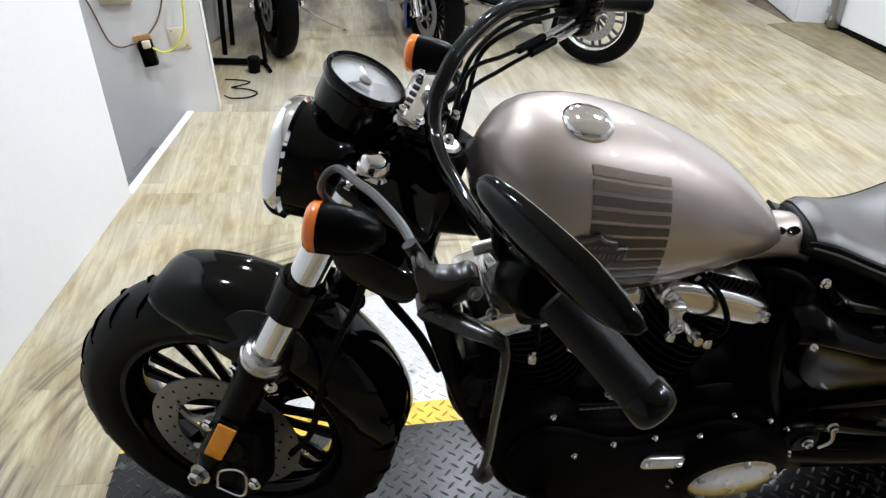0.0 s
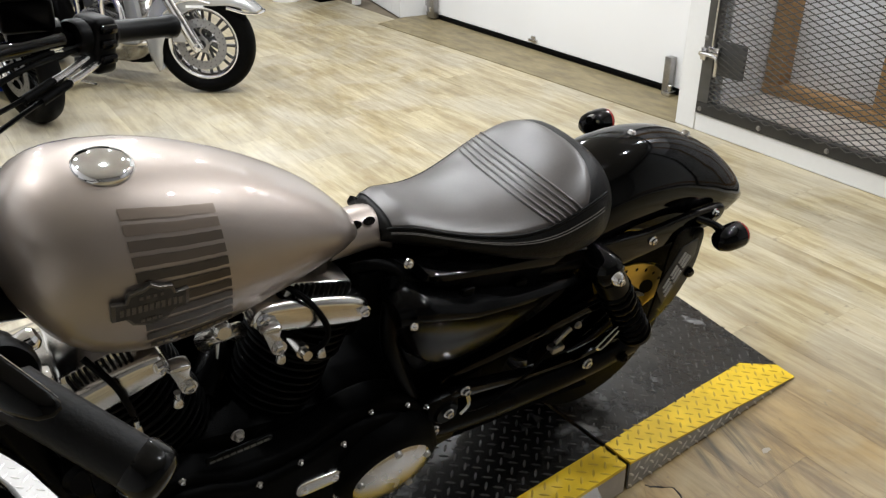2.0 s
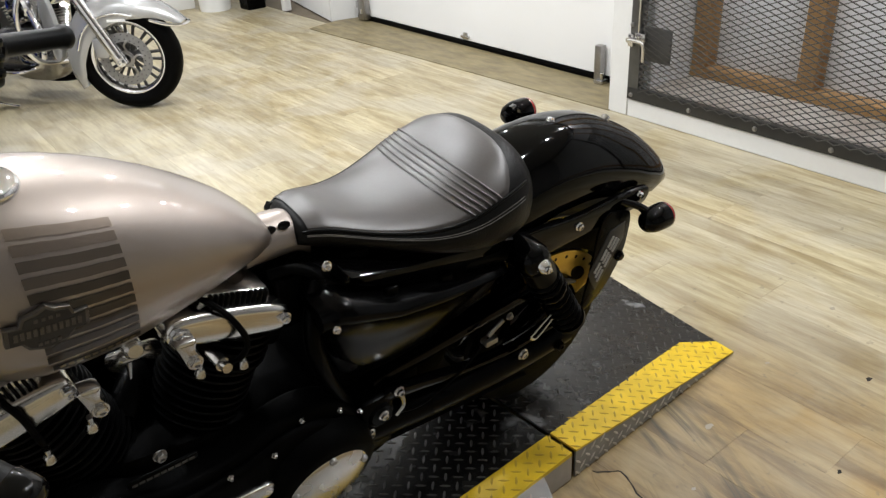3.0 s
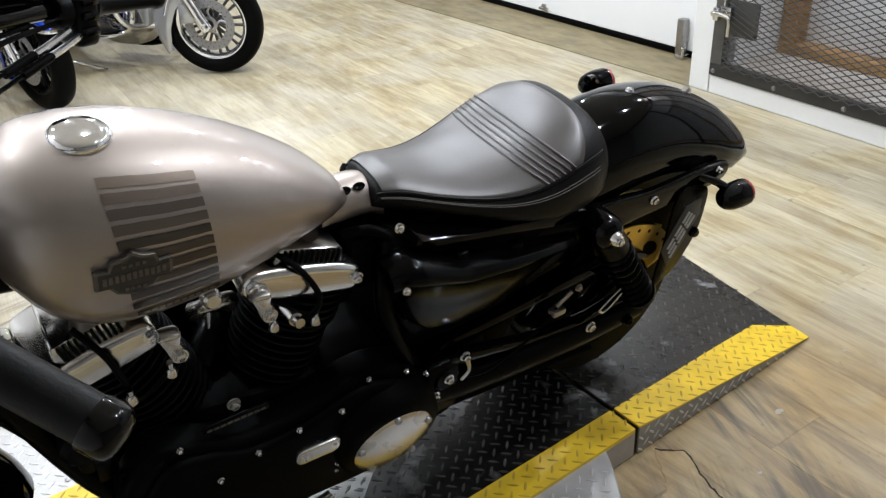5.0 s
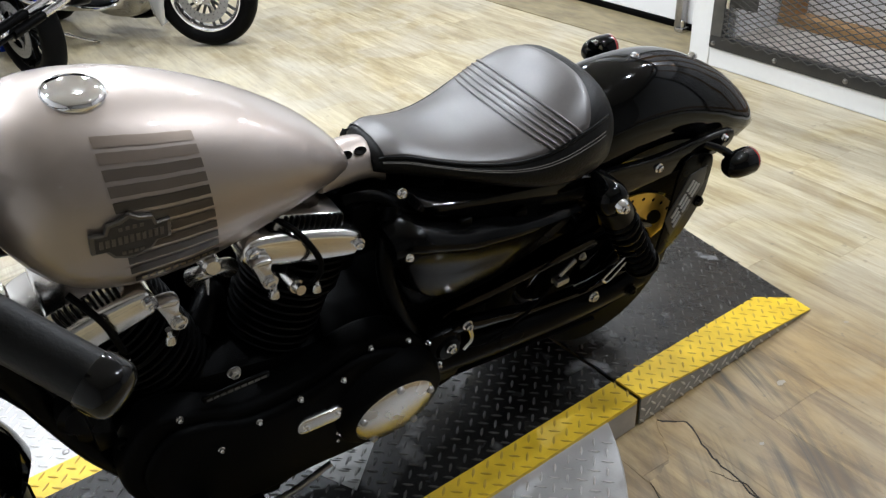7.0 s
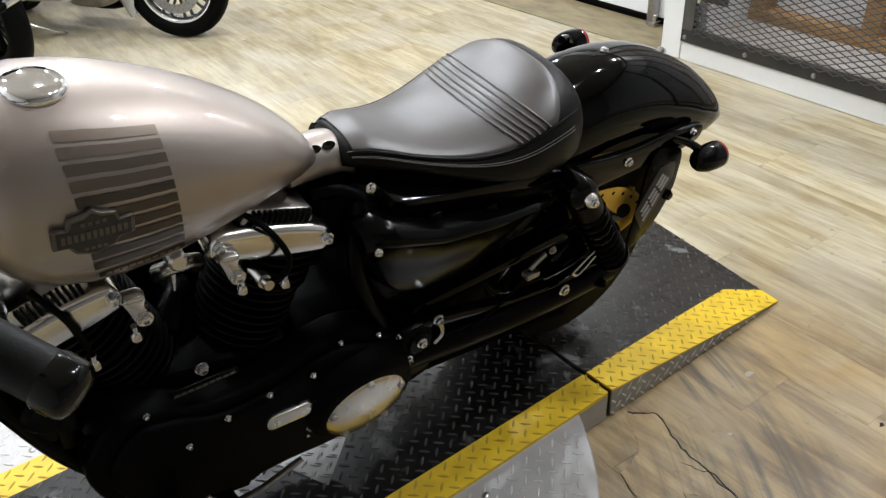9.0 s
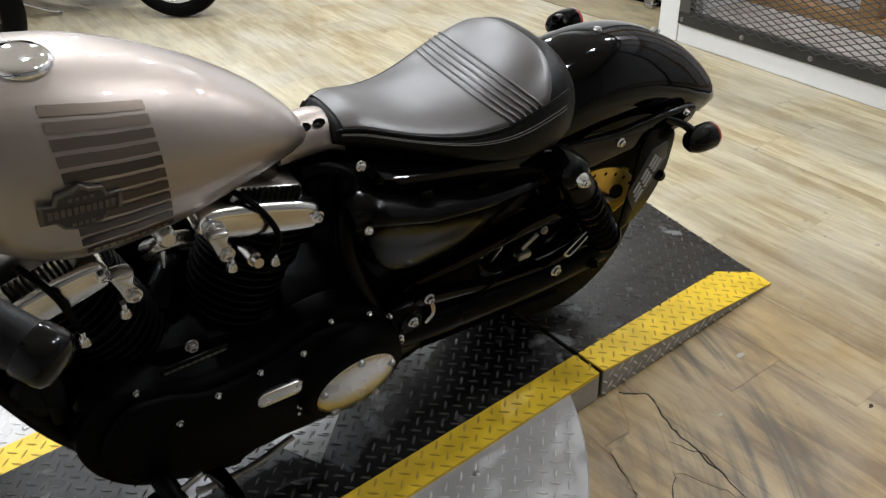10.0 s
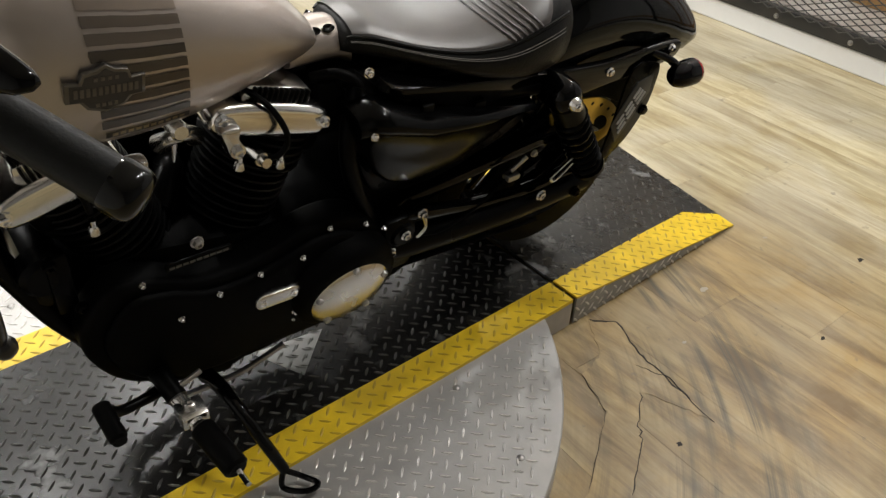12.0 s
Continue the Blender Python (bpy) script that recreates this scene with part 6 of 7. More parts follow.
part("lever_ball", lathe([(0, -0.011), (0.007, -0.009), (0.0105, -0.003), (0.0105, 0.003), (0.007, 0.009), (0, 0.011)], Matrix.Translation((0.414, -0.434, 0.808)), 16), SATINGREY, lever)
part("clutch_cable", tube([(0.346, -0.356, 1.032), (0.337, -0.315, 1.03), (0.318, -0.25, 1.015), (0.302, -0.19, 0.99), (0.286, -0.15, 0.978), (0.271, -0.145, 0.965), (0.267, -0.14, 0.94), (0.285, -0.12, 0.90), (0.32, -0.09, 0.84), (0.36, -0.07, 0.72)], 0.0047, 8, 6), CABLEGREY, bike)
lsw = part("switch_housing", joined(lathe([(0, 0), (0.026, 0), (0.030, 0.005), (0.030, 0.035), (0.026, 0.042), (0, 0.042)], along((0.438, -0.378, 1.022), GI), 28), box(0.43, 0.462, -0.41, -0.38, 0.985, 1.02, 0.008)), BLACKSAT, bike, "black switch housing")
part("switch_button", joined(rod((0.462, -0.39, 1.04), (0.478, -0.39, 1.046), 0.009, bevel=0.003), box(0.46, 0.48, -0.41, -0.393, 1.005, 1.02, 0.004)), CHROME, lsw)
part("perch_bolt", hexbolt((0.396, -0.384, 1.006), (0, -1, 0.3), 0.006, 0.006), STEEL, perch)
part("perch_bolt", hexbolt((0.413, -0.388, 0.985), (0, -1, 0), 0.0055, 0.006), STEEL, perch)
part("perch_pin", rod((0.395, -0.36, 1.035), (0.43, -0.36, 1.045), 0.006), STEEL, perch)
mu = Vector((0.41, -0.91, 0.01)).normalized()
mv = Vector((-0.16, -0.40, 0.90))
mv = (mv - mu * mv.dot(mu)).normalized()
mn = mv.cross(mu)                       # towards the rider
mir_m = Matrix.Translation((0.432, -0.450, 1.118)) @ Matrix((mu, mn, mv)).transposed().to_4x4()
mo = curve_pts([(-0.092, -0.010), (-0.075, -0.030), (-0.03, -0.039), (0.04, -0.037), (0.076, -0.026), (0.097, -0.008), (0.078, 0.016), (0.04, 0.035), (-0.03, 0.033), (-0.08, 0.018)], 5)


def mirror_shell():
    loops = []
    for k, (sc, y) in enumerate(((0.96, 0.004), (1.0, 0.0), (1.0, -0.010), (0.94, -0.020), (0.80, -0.029), (0.5, -0.036), (0.15, -0.038))):
        loops.append([(x * sc, y, z * sc) for x, z in mo])
    return moved(rings(loops), mir_m @ Matrix.Diagonal((1, 0.6, 0.60, 1)))


mir = part("mirror", mirror_shell(), BLACK, bike, "black oblong rear-view mirror", smooth=60)
part("mirror_glass", moved(slab([(x * 0.93, z * 0.55) for x, z in mo], 0.0030, 0.0036), mir_m), MIRROR, mir, "mirror glass")
part("mirror_stem", tube([(0.425, -0.375, 1.03), (0.415, -0.372, 1.05), (0.410, -0.385, 1.085), (0.412, -0.41, 1.108)], 0.007, 10, 4), BLACKSAT, mir)

# head lamp, gauge, signals
hm = Matrix.Translation((0.262, 0.025, 0.868)) @ pose(0, 0, 0, 0, 0, -20) @ pose(0, 0, 0, 0, -86, 0)
lamp_ = part("head_lamp", lathe([(0, -0.075), (0.03, -0.072), (0.055, -0.058), (0.071, -0.03), (0.077, 0.0), (0.078, 0.03), (0, 0.03)], hm, 44), BLACK, bike, "gloss black round head lamp shell")
part("trim_ring", lathe([(0.068, 0.050), (0.078, 0.047), (0.0835, 0.038), (0.084, 0.026), (0.079, 0.022), (0.068, 0.03), (0.068, 0.050)], hm, 48), CHROME, lamp_, "chrome trim ring")
part("lamp_glass", lathe([(0, 0.058), (0.03, 0.056), (0.055, 0.051), (0.069, 0.045), (0.069, 0.040), (0, 0.046)], hm, 40), LENS, lamp_, "clear lamp glass")
part("lamp_reflector", lathe([(0, 0.0), (0.04, 0.012), (0.067, 0.04)], hm, 40), CHROME, lamp_)
part("lamp_bracket", box(0.315, 0.36, -0.02, 0.06, 0.875, 0.915, 0.012), BLACK, bike)
gm = Matrix.Translation((0.328, 0.035, 0.986)) @ pose(0, 0, 0, -6, 24, -20)
gauge = part("speedometer", lathe([(0, -0.078), (0.035, -0.076), (0.046, -0.066), (0.051, -0.045), (0.0525, -0.006), (0, -0.006)], gm, 44), BLACK, bike, "round black speedometer with pale dial")
part("bezel", lathe([(0.049, 0.003), (0.052, 0.006), (0.0555, 0.003), (0.0565, -0.006), (0.053, -0.012), (0.050, -0.004), (0.049, 0.003)], gm, 48), BLACK, gauge)
# dial shading in colour: dark disc for shade, pale piece for the lit part
part("dial", lathe([(0, -0.004), (0.0505, -0.004), (0.0505, -0.005), (0, -0.005)], gm, 40), PLATEGREY, gauge, "pale dial darkened for its shaded part")
part("dial_field", moved(slab(curve_pts([(-0.040, -0.012), (-0.030, -0.030), (0.0, -0.041), (0.030, -0.030), (0.041, -0.004), (0.030, 0.014), (0.012, 0.006), (-0.006, 0.018), (-0.022, 0.006)]), -0.0002, 0.0002), gm @ Matrix.Translation((0, 0, -0.0038)) @ pose(0, 0, 0, 90, 0, 0) @ pose(0, 0, 0, 0, 60, 0)), FACE, gauge, "lit part of the dial")
part("dial_glass", lathe([(0, 0.004), (0.025, 0.0035), (0.0492, 0.002), (0.0492, 0.0008), (0, 0.002)], gm, 40), LENS, gauge).visible_shadow = False
part("needle", moved(joined(box(-0.001, 0.001, -0.006, 0.032, -0.003, -0.002), rod((0, 0, -0.004), (0, 0, -0.001), 0.008)), gm @ pose(0, 0, 0, 0, 0, 150)), BLACKSAT, gauge)
for k in range(13):
    a = radians(-120 + 20 * k)
    part("dial_mark", moved(box(-0.0008, 0.0008, 0.034, 0.041, -0.0039, -0.0035), gm @ pose(0, 0, 0, 0, 0, math.degrees(a))), BLACKSAT, gauge)
part("dial_window", moved(box(-0.012, 0.012, -0.026, -0.016, -0.0039, -0.0034), gm), BLACKSAT, gauge)
part("gauge_bracket", tube([(0.365, 0.03, 0.925), (0.35, 0.03, 0.915), (0.34, 0.03, 0.905)], 0.016, 10, 3), BLACK, bike)
for (cx, cy, cz), s in (((0.293, -0.175, 0.910), -1), ((0.452, 0.265, 0.900), 1)):
    m_ = Matrix.Translation((cx, cy, cz)) @ pose(0, 0, 0, 0, 0, -16 if s < 0 else -22) @ pose(0, 0, 0, 0, -90, 0)
    sg = part("front_signal", lathe([(0, -0.045), (0.008, -0.044), (0.018, -0.034), (0.026, -0.015), (0.0295, 0.008), (0.030, 0.030), (0, 0.030)], m_, 32), BLACKSAT, bike, "black bullet turn signal")
    part("lens", lathe([(0.0295, 0.030), (0.0302, 0.032), (0.030, 0.040), (0.026, 0.045), (0.012, 0.048), (0, 0.0485), (0, 0.030)], m_, 32), AMBER, sg, "amber lens")
    part("signal_stalk", tube([(cx + 0.02, cy * 0.9, cz - 0.006), (cx + 0.03, cy * 0.75, cz - 0.02), (0.36 + 0.05 * s, cy * 0.55, cz - 0.03)], 0.010, 10, 4), BLACKSAT, sg)

# ---- other motorcycles ----
def parked_bike(m, paint, paint_label, label, steer_deg, chrome_rim):
    """A big touring motorcycle; its nose points along -x, its right side along +y."""
    e = empty_thing("parked_motorcycle", m, label, "motorcycle", "parked motorcycles")
    S_ = pose(0, 0, 0, 0, 0, steer_deg)
    turn = pose(0, 0, 0, 0, 0, 180)
    fw = wheel(e, "front_wheel", S_ @ Matrix.Translation((0, 0, 0.318)) @ turn, 0.318, 0.13, 0.215, 9, DISCGREY, 0.158, -0.07, CHROME if chrome_rim else BLACKSAT, DARKSTEEL if chrome_rim else BLACKSAT, False, "front wheel with a black tyre and slotted disc")
    ff = part("front_fender", moved(fender_strip(0, 0.318, [(152, 0.435, 0.065, 0.03), (140, 0.412, 0.085, 0.06), (118, 0.392, 0.095, 0.12), (90, 0.384, 0.098, 0.16), (50, 0.383, 0.10, 0.18), (10, 0.378, 0.097, 0.15), (-18, 0.374, 0.09, 0.10), (-30, 0.37, 0.08, 0.05)], 0, 0, 0.005, 40, 15), S_), paint, e, paint_label, smooth=60)
    part("fender_edge", moved(tube([(-0.20, 0.098, 0.545), (-0.30, 0.09, 0.515), (-0.375, 0.062, 0.505), (-0.392, 0, 0.505), (-0.375, -0.062, 0.505), (-0.30, -0.09, 0.515), (-0.20, -0.098, 0.545)], 0.010, 8, 5), S_), CHROME, ff, "chrome edge trim")
    for s in (-1, 1):
        part("fender_trim", moved(tube([(0.275 * math.cos(radians(a)), s * 0.103, 0.318 + 0.275 * math.sin(radians(a))) for a in (112, 90, 65, 40, 15)], 0.007, 8, 4), S_), CHROME, ff, "chrome trim rail")
        part("fender_mark", moved(box(-0.06, 0.05, s * 0.0995 - 0.0015, s * 0.0995 + 0.0015, 0.545, 0.56), S_), PAPER, ff)
    if not chrome_rim:
        part("marker_light", moved(box(-0.40, -0.33, -0.028, 0.028, 0.535, 0.57, 0.012), S_), AMBER, ff, "amber marker light")
    for s in (-1, 1):
        part("fork_leg", moved(joined(rod((0.0, s * 0.118, 0.29), (0.10, s * 0.118, 0.50), 0.037, 0.036, 20, 0.006), rod((0.10, s * 0.118, 0.50), (0.30, s * 0.118, 0.92), 0.034, n=20)), S_), CHROME, e, "chrome fork leg")
        part("axle_nut", moved(hexbolt((0.0, s * 0.15, 0.318), (0, s, 0), 0.022, 0.02), S_), CHROME, e)
        part("caliper", moved(box(0.07, 0.16, s * 0.10 - 0.03, s * 0.10 + 0.03, 0.34, 0.46, 0.015), S_), paint if paint is SILVER else BLACKSAT, e)
        part("crash_bar", tube([(0.34, s * 0.06, 0.80), (0.36, s * 0.30, 0.78), (0.38, s * 0.40, 0.66), (0.40, s * 0.40, 0.46), (0.42, s * 0.30, 0.33), (0.44, s * 0.08, 0.28)], 0.016, 12, 5), CHROME, e, "chrome crash bar")
        part("leg_guard", slab(curve_pts([(0.36, 0.36), (0.42, 0.30), (0.46, 0.42), (0.47, 0.62), (0.42, 0.72), (0.37, 0.60)]), s * 0.17 - 0.02, s * 0.17 + 0.02, 0.012), paint if paint is SILVER else BLACK, e)
        part("floorboard", box(0.58, 0.86, s * 0.30 - 0.05, s * 0.30 + 0.05, 0.26, 0.285, 0.01), BLACKSAT, e)
        part("floorboard_rail", tube([(0.56, s * 0.25, 0.26), (0.60, s * 0.36, 0.262), (0.84, s * 0.36, 0.262), (0.88, s * 0.25, 0.26)], 0.010, 8, 4), CHROME, e)
        part("saddle_bag", slab(curve_pts([(1.30, 0.38), (1.80, 0.36), (1.90, 0.50), (1.86, 0.68), (1.40, 0.72), (1.28, 0.60)]), s * 0.28 - 0.09, s * 0.28 + 0.09, 0.03), paint, e)
        part("muffler", tube([(0.85, s * 0.22, 0.22), (1.2, s * 0.25, 0.22), (1.9, s * 0.26, 0.24)], [0.03, 0.045, 0.05], 14, 4), CHROME, e)
    part("crankcase", slab(curve_pts([(0.46, 0.24), (0.60, 0.15), (0.90, 0.15), (1.05, 0.28), (0.98, 0.45), (0.75, 0.48), (0.52, 0.42)]), -0.14, 0.14, 0.03), ALU if chrome_rim else BLACKSAT, e)
    for s in (-1, 1):
        part("engine_cover", lathe([(0, 0.03), (0.07, 0.028), (0.11, 0.015), (0.12, 0), (0, 0)], Matrix.Translation((0.72, s * 0.14, 0.31)) @ pose(0, 0, 0, -90 * s, 0, 0), 28), CHROME, e, "chrome engine cover")
    for x0, tl in ((0.66, -22), (0.80, 22)):
        cm = Matrix.Translation((x0, 0, 0.44)) @ pose(0, 0, 0, 0, tl, 0)
        part("cylinder", moved(rod((0, 0, 0), (0, 0, 0.24), 0.06), cm), BLACKSAT, e)
        for k in range(8):
            part("fin", moved(box(-0.08, 0.08, -0.085, 0.085, 0.04 + 0.02 * k, 0.046 + 0.02 * k), cm), ALU, e)
        part("rocker_cover", moved(box(-0.075, 0.075, -0.08, 0.08, 0.21, 0.28, 0.015), cm), CHROME, e)
        part("pushrod", moved(rod((-0.02, 0.10, -0.05), (-0.01, 0.085, 0.2), 0.011), cm), CHROME, e)
    part("air_cleaner", lathe([(0, 0.05), (0.08, 0.045), (0.095, 0.03), (0.095, 0), (0, 0)], Matrix.Translation((0.73, 0.10, 0.60)) @ pose(0, 0, 0, -90, 0, 0), 28), CHROME, e)
    part("exhaust_pipe", tube([(0.62, 0.13, 0.58), (0.52, 0.18, 0.45), (0.56, 0.21, 0.28), (0.85, 0.22, 0.22)], 0.024, 12, 5), CHROME, e)
    part("frame_tube", tube([(0.32, 0, 0.85), (0.40, 0, 0.5), (0.46, 0, 0.18), (0.9, 0, 0.13), (1.15, 0, 0.3), (1.1, 0, 0.7)], 0.022, 10, 5), BLACKSAT, e)
    part("fuel_tank", rings([[(x, w * math.cos(a), 0.84 + h * math.sin(a)) for a in (2 * math.pi * k / 20 for k in range(20))] for x, w, h in ((0.40, 0.06, 0.06), (0.46, 0.12, 0.10), (0.58, 0.15, 0.13), (0.75, 0.14, 0.11), (0.90, 0.09, 0.07), (0.96, 0.04, 0.03))]), paint, e, smooth=60)
    part("seat", rings([[(x, w * math.cos(a), z + h * math.sin(a)) for a in (2 * math.pi * k / 20 for k in range(20))] for x, w, z, h in ((0.92, 0.08, 0.74, 0.05), (1.1, 0.16, 0.72, 0.06), (1.35, 0.17, 0.76, 0.08), (1.6, 0.13, 0.80, 0.06), (1.75, 0.05, 0.80, 0.03))]), LEATHER, e, smooth=60)
    wheel(e, "rear_wheel", Matrix.Translation((1.62, 0, 0.318)), 0.318, 0.15, 0.215, 5, None, rim_mat=CHROME if chrome_rim else BLACKSAT, spoke_mat=BLACKSAT, tread=False)
    part("rear_fender", fender_strip(1.62, 0.318, [(130, 0.40, 0.10, 0.14), (90, 0.41, 0.10, 0.14), (20, 0.42, 0.10, 0.12)], 0, 0), paint, e, smooth=60)
    part("nacelle", lathe([(0, -0.1), (0.09, -0.08), (0.12, 0.0), (0.12, 0.06), (0, 0.08)], S_ @ Matrix.Translation((0.20, 0, 0.98)) @ pose(0, 0, 0, 0, -90, 0), 28), paint, e)
    part("side_stand", tube([(0.60, -0.13, 0.17), (0.585, -0.25, 0.10), (0.57, -0.36, 0.045), (0.555, -0.44, 0.012), (0.52, -0.455, 0.010)], [0.012, 0.012, 0.011, 0.010, 0.012], 10, 4), CHROME, e, "chrome side stand")
    return e


def heading(x, y, deg):
    return Matrix.Translation((x, y, 0.0)) @ pose(0, 0, 0, 0, 0, deg) @ Matrix.Diagonal((0.9, 0.9, 0.9, 1))


parked_bike(heading(2.00, 3.36, 113), SILVER, "pale silver deep front fender", "pale silver touring motorcycle with chrome trim, parked", 25, True)
parked_bike(heading(1.07, 3.43, 88), BLUE, "deep blue front fender", "deep blue touring motorcycle with chrome forks, parked", 17, False)
parked_bike(heading(0.19, 3.60, 88), BLACK, "gloss black front fender", "black touring motorcycle with amber marker light, parked", 16, False)

# ---- things on the stair wall ----
wy = lambda x: 2.70 + (x + 0.100) * (0.09 / 2.315) - 0.002
panel = empty_thing("thermostat", STAIR_LEAN @ Matrix.Translation((-0.445, wy(-0.445), 0.585)), "beige wall thermostat with a dark display", "thermostat")
part("case", box(-0.068, 0.068, -0.03, 0.0, -0.042, 0.045, 0.006), CARD, panel)
part("display", box(-0.05, 0.02, -0.032, -0.029, 0.012, 0.032, 0.001), BLACKSAT, panel, "dark display")
part("slot", box(0.03, 0.05, -0.0315, -0.029, 0.016, 0.026, 0.001), BLACKSAT, panel)
adapter = empty_thing("plug_adapter", STAIR_LEAN @ Matrix.Translation((-0.365, wy(-0.365), 0.33)) @ pose(0, 0, 0, 0, -6, 0), "black plug-in power adapter on a brown socket", "adapter")
part("socket", box(-0.04, 0.035, -0.02, 0, 0.01, 0.07, 0.004), WOOD, adapter, "brown socket plate")
part("body", box(-0.025, 0.04, -0.06, -0.018, -0.065, 0.05, 0.008), BLACKSAT, adapter)
part("plug", box(0.0, 0.035, -0.075, -0.055, 0.02, 0.055, 0.006), CREAM, adapter)
blank = empty_thing("blank_plate", STAIR_LEAN @ Matrix.Translation((-0.216, wy(-0.216), 0.365)), "cream blank wall plate with small screws", "plate")
part("plate", box(-0.046, 0.046, -0.006, 0, -0.048, 0.05, 0.003), CREAM, blank)
for u in (-0.03, 0.03):
    for v in (-0.035, 0.037):
        part("screw", lathe([(0, 0.002), (0.004, 0.001), (0.004, 0), (0, 0)], Matrix.Translation((u, -0.006, v)) @ pose(0, 0, 0, 90, 0, 0), 10), STEEL, blank)
wire_a = thing("wall_wire", tube([(x, wy(x) - 0.012, z) for x, z in ((-0.62, 0.70), (-0.56, 0.56), (-0.52, 0.40), (-0.48, 0.355), (-0.42, 0.36), (-0.385, 0.375))], 0.0035, 6, 5), CABLEBROWN, "thin brown wire hanging on the wall", "wire")
wire_b = thing("wall_wire", tube([(x, wy(x) - 0.012, z) for x, z in ((-0.21, 0.82), (-0.225, 0.70), (-0.25, 0.56), (-0.29, 0.46), (-0.345, 0.395))], 0.0035, 6, 5), CABLEBROWN, "thin brown wire hanging on the wall", "wire")
cord = thing("yellow_cord", tube([(x, wy(x) - 0.055, z) for x, z in ((-0.185, 0.85), (-0.18, 0.72), (-0.165, 0.56), (-0.18, 0.42), (-0.23, 0.345), (-0.29, 0.325), (-0.345, 0.36))], 0.005, 8, 6), YCORD, "yellow-green power cord looping to the adapter", "cord")

for ob in (wire_a, wire_b, cord):
    ob.matrix_world = STAIR_LEAN

# ---- behind the stair wall ----
thing("white_box", moved(box(-0.26, 0.26, -0.2, 0.2, 0, 0.30, 0.006), Matrix.Translation((-0.42, 4.05, 0)) @ pose(0, 0, 0, 0, 0, -18)), PAPER, "white storage box standing on the floor", "box")
bench = empty_thing("low_bench", Matrix.Translation((-0.30, 3.75, 0)), "low black padded bench", "bench")
part("pad", moved(box(-0.55, 0.30, -0.16, 0.16, 0.38, 0.52, 0.04, 3), pose(0, 0, 0, 0, 0, -10)), LEATHER, bench)
for x, y in ((-0.45, -0.1), (-0.45, 0.1), (0.2, -0.1), (0.2, 0.1)):
    part("leg", moved(rod((x, y, 0), (x, y, 0.39), 0.015), pose(0, 0, 0, 0, 0, -10)), BLACKSAT, bench)
stand = empty_thing("wheel_stand", Matrix.Translation((-0.02, 3.36, 0)), "black steel floor bar with an upright leg", "stand")
part("bar", tube([(-0.35, 0.10, 0.022), (-0.1, 0.06, 0.022), (0.13, 0.03, 0.022)], 0.018, 8, 3), BLACKSAT, stand)
part("upright", tube([(0.13, 0.03, 0.02), (0.11, 0.05, 0.25), (0.09, 0.08, 0.5)], 0.012, 8, 3), BLACKSAT, stand)
part("foot", tube([(0.12, 0.04, 0.012), (0.14, -0.03, 0.012), (0.155, -0.10, 0.012)], 0.012, 8, 3), BLACKSAT, stand)
can = thing("small_can", lathe([(0, 0.085), (0.028, 0.085), (0.033, 0.08), (0.033, 0.004), (0.030, 0), (0, 0)], Matrix.Translation((0.05, 3.285, 0)), 20), BLACKSAT, "small black can on the floor", "can")
cable_pts = [(-0.10, 3.15), (-0.03, 3.14), (0.03, 3.10), (-0.02, 3.05), (-0.06, 3.02), (0.02, 2.99), (0.07, 2.93), (0.03, 2.87), (-0.05, 2.86), (-0.09, 2.90)]
thing("floor_cable", tube([(x, y, 0.006) for x, y in cable_pts], 0.0035, 8, 6), RUBBER, "black cable coiled loosely on the floor", "cable")

# ---- far corner ----
bucket = empty_thing("white_bucket", Matrix.Translation((3.56, 5.50, 0)), "white plastic bucket on the floor", "bucket")
part("body", lathe([(0, 0.006), (0.125, 0.006), (0.13, 0.0), (0.15, 0.40), (0.156, 0.40), (0.156, 0.415), (0.145, 0.415), (0.126, 0.02), (0, 0.02)], n=32), PAPER, bucket)
part("lid", lathe([(0, 0.43), (0.15, 0.43), (0.16, 0.42), (0.16, 0.405), (0.152, 0.41), (0, 0.415)], n=32), PAPER, bucket)
carton = empty_thing("paper_carton", Matrix.Translation((3.36, 5.85, 0)) @ pose(0, 0, 0, 0, 0, -14), "white carton with dark printed bars", "carton")
part("carton_body", box(-0.14, 0.14, -0.12, 0.12, 0, 0.36, 0.004), PAPER, carton)
for k, (w_, z) in enumerate(((0.16, 0.20), (0.10, 0.16))):
    part("print_bar", box(-0.08, -0.08 + w_, -0.1215, -0.12, z, z + 0.02), BADGEDARK, carton)
bin_ = empty_thing("waste_bin", Matrix.Translation((3.80, 5.28, 0)), "tall black plastic waste bin", "bin")
part("bin_body", rings([[(sx_ * w_, sy_ * d_, z) for sx_, sy_ in ((-1, -0.8), (-0.8, -1), (0.8, -1), (1, -0.8), (1, 0.8), (0.8, 1), (-0.8, 1), (-1, 0.8))] for w_, d_, z in ((0.085, 0.085, 0), (0.095, 0.095, 0.2), (0.11, 0.11, 0.5), (0.115, 0.115, 0.51))]), BLACKSAT, bin_)
part("bin_rim", rings([[(sx_ * w_, sy_ * w_, z) for sx_, sy_ in ((-1, -0.8), (-0.8, -1), (0.8, -1), (1, -0.8), (1, 0.8), (0.8, 1), (-0.8, 1), (-1, 0.8))] for w_, z in ((0.118, 0.50), (0.122, 0.51), (0.122, 0.53), (0.116, 0.535))]), BLACKSAT, bin_)
thing("white_post", box(3.89, 3.95, 4.90, 4.96, 0.0, 1.6, 0.004), PAPER, "slim white board leaning beside the far window", "post")
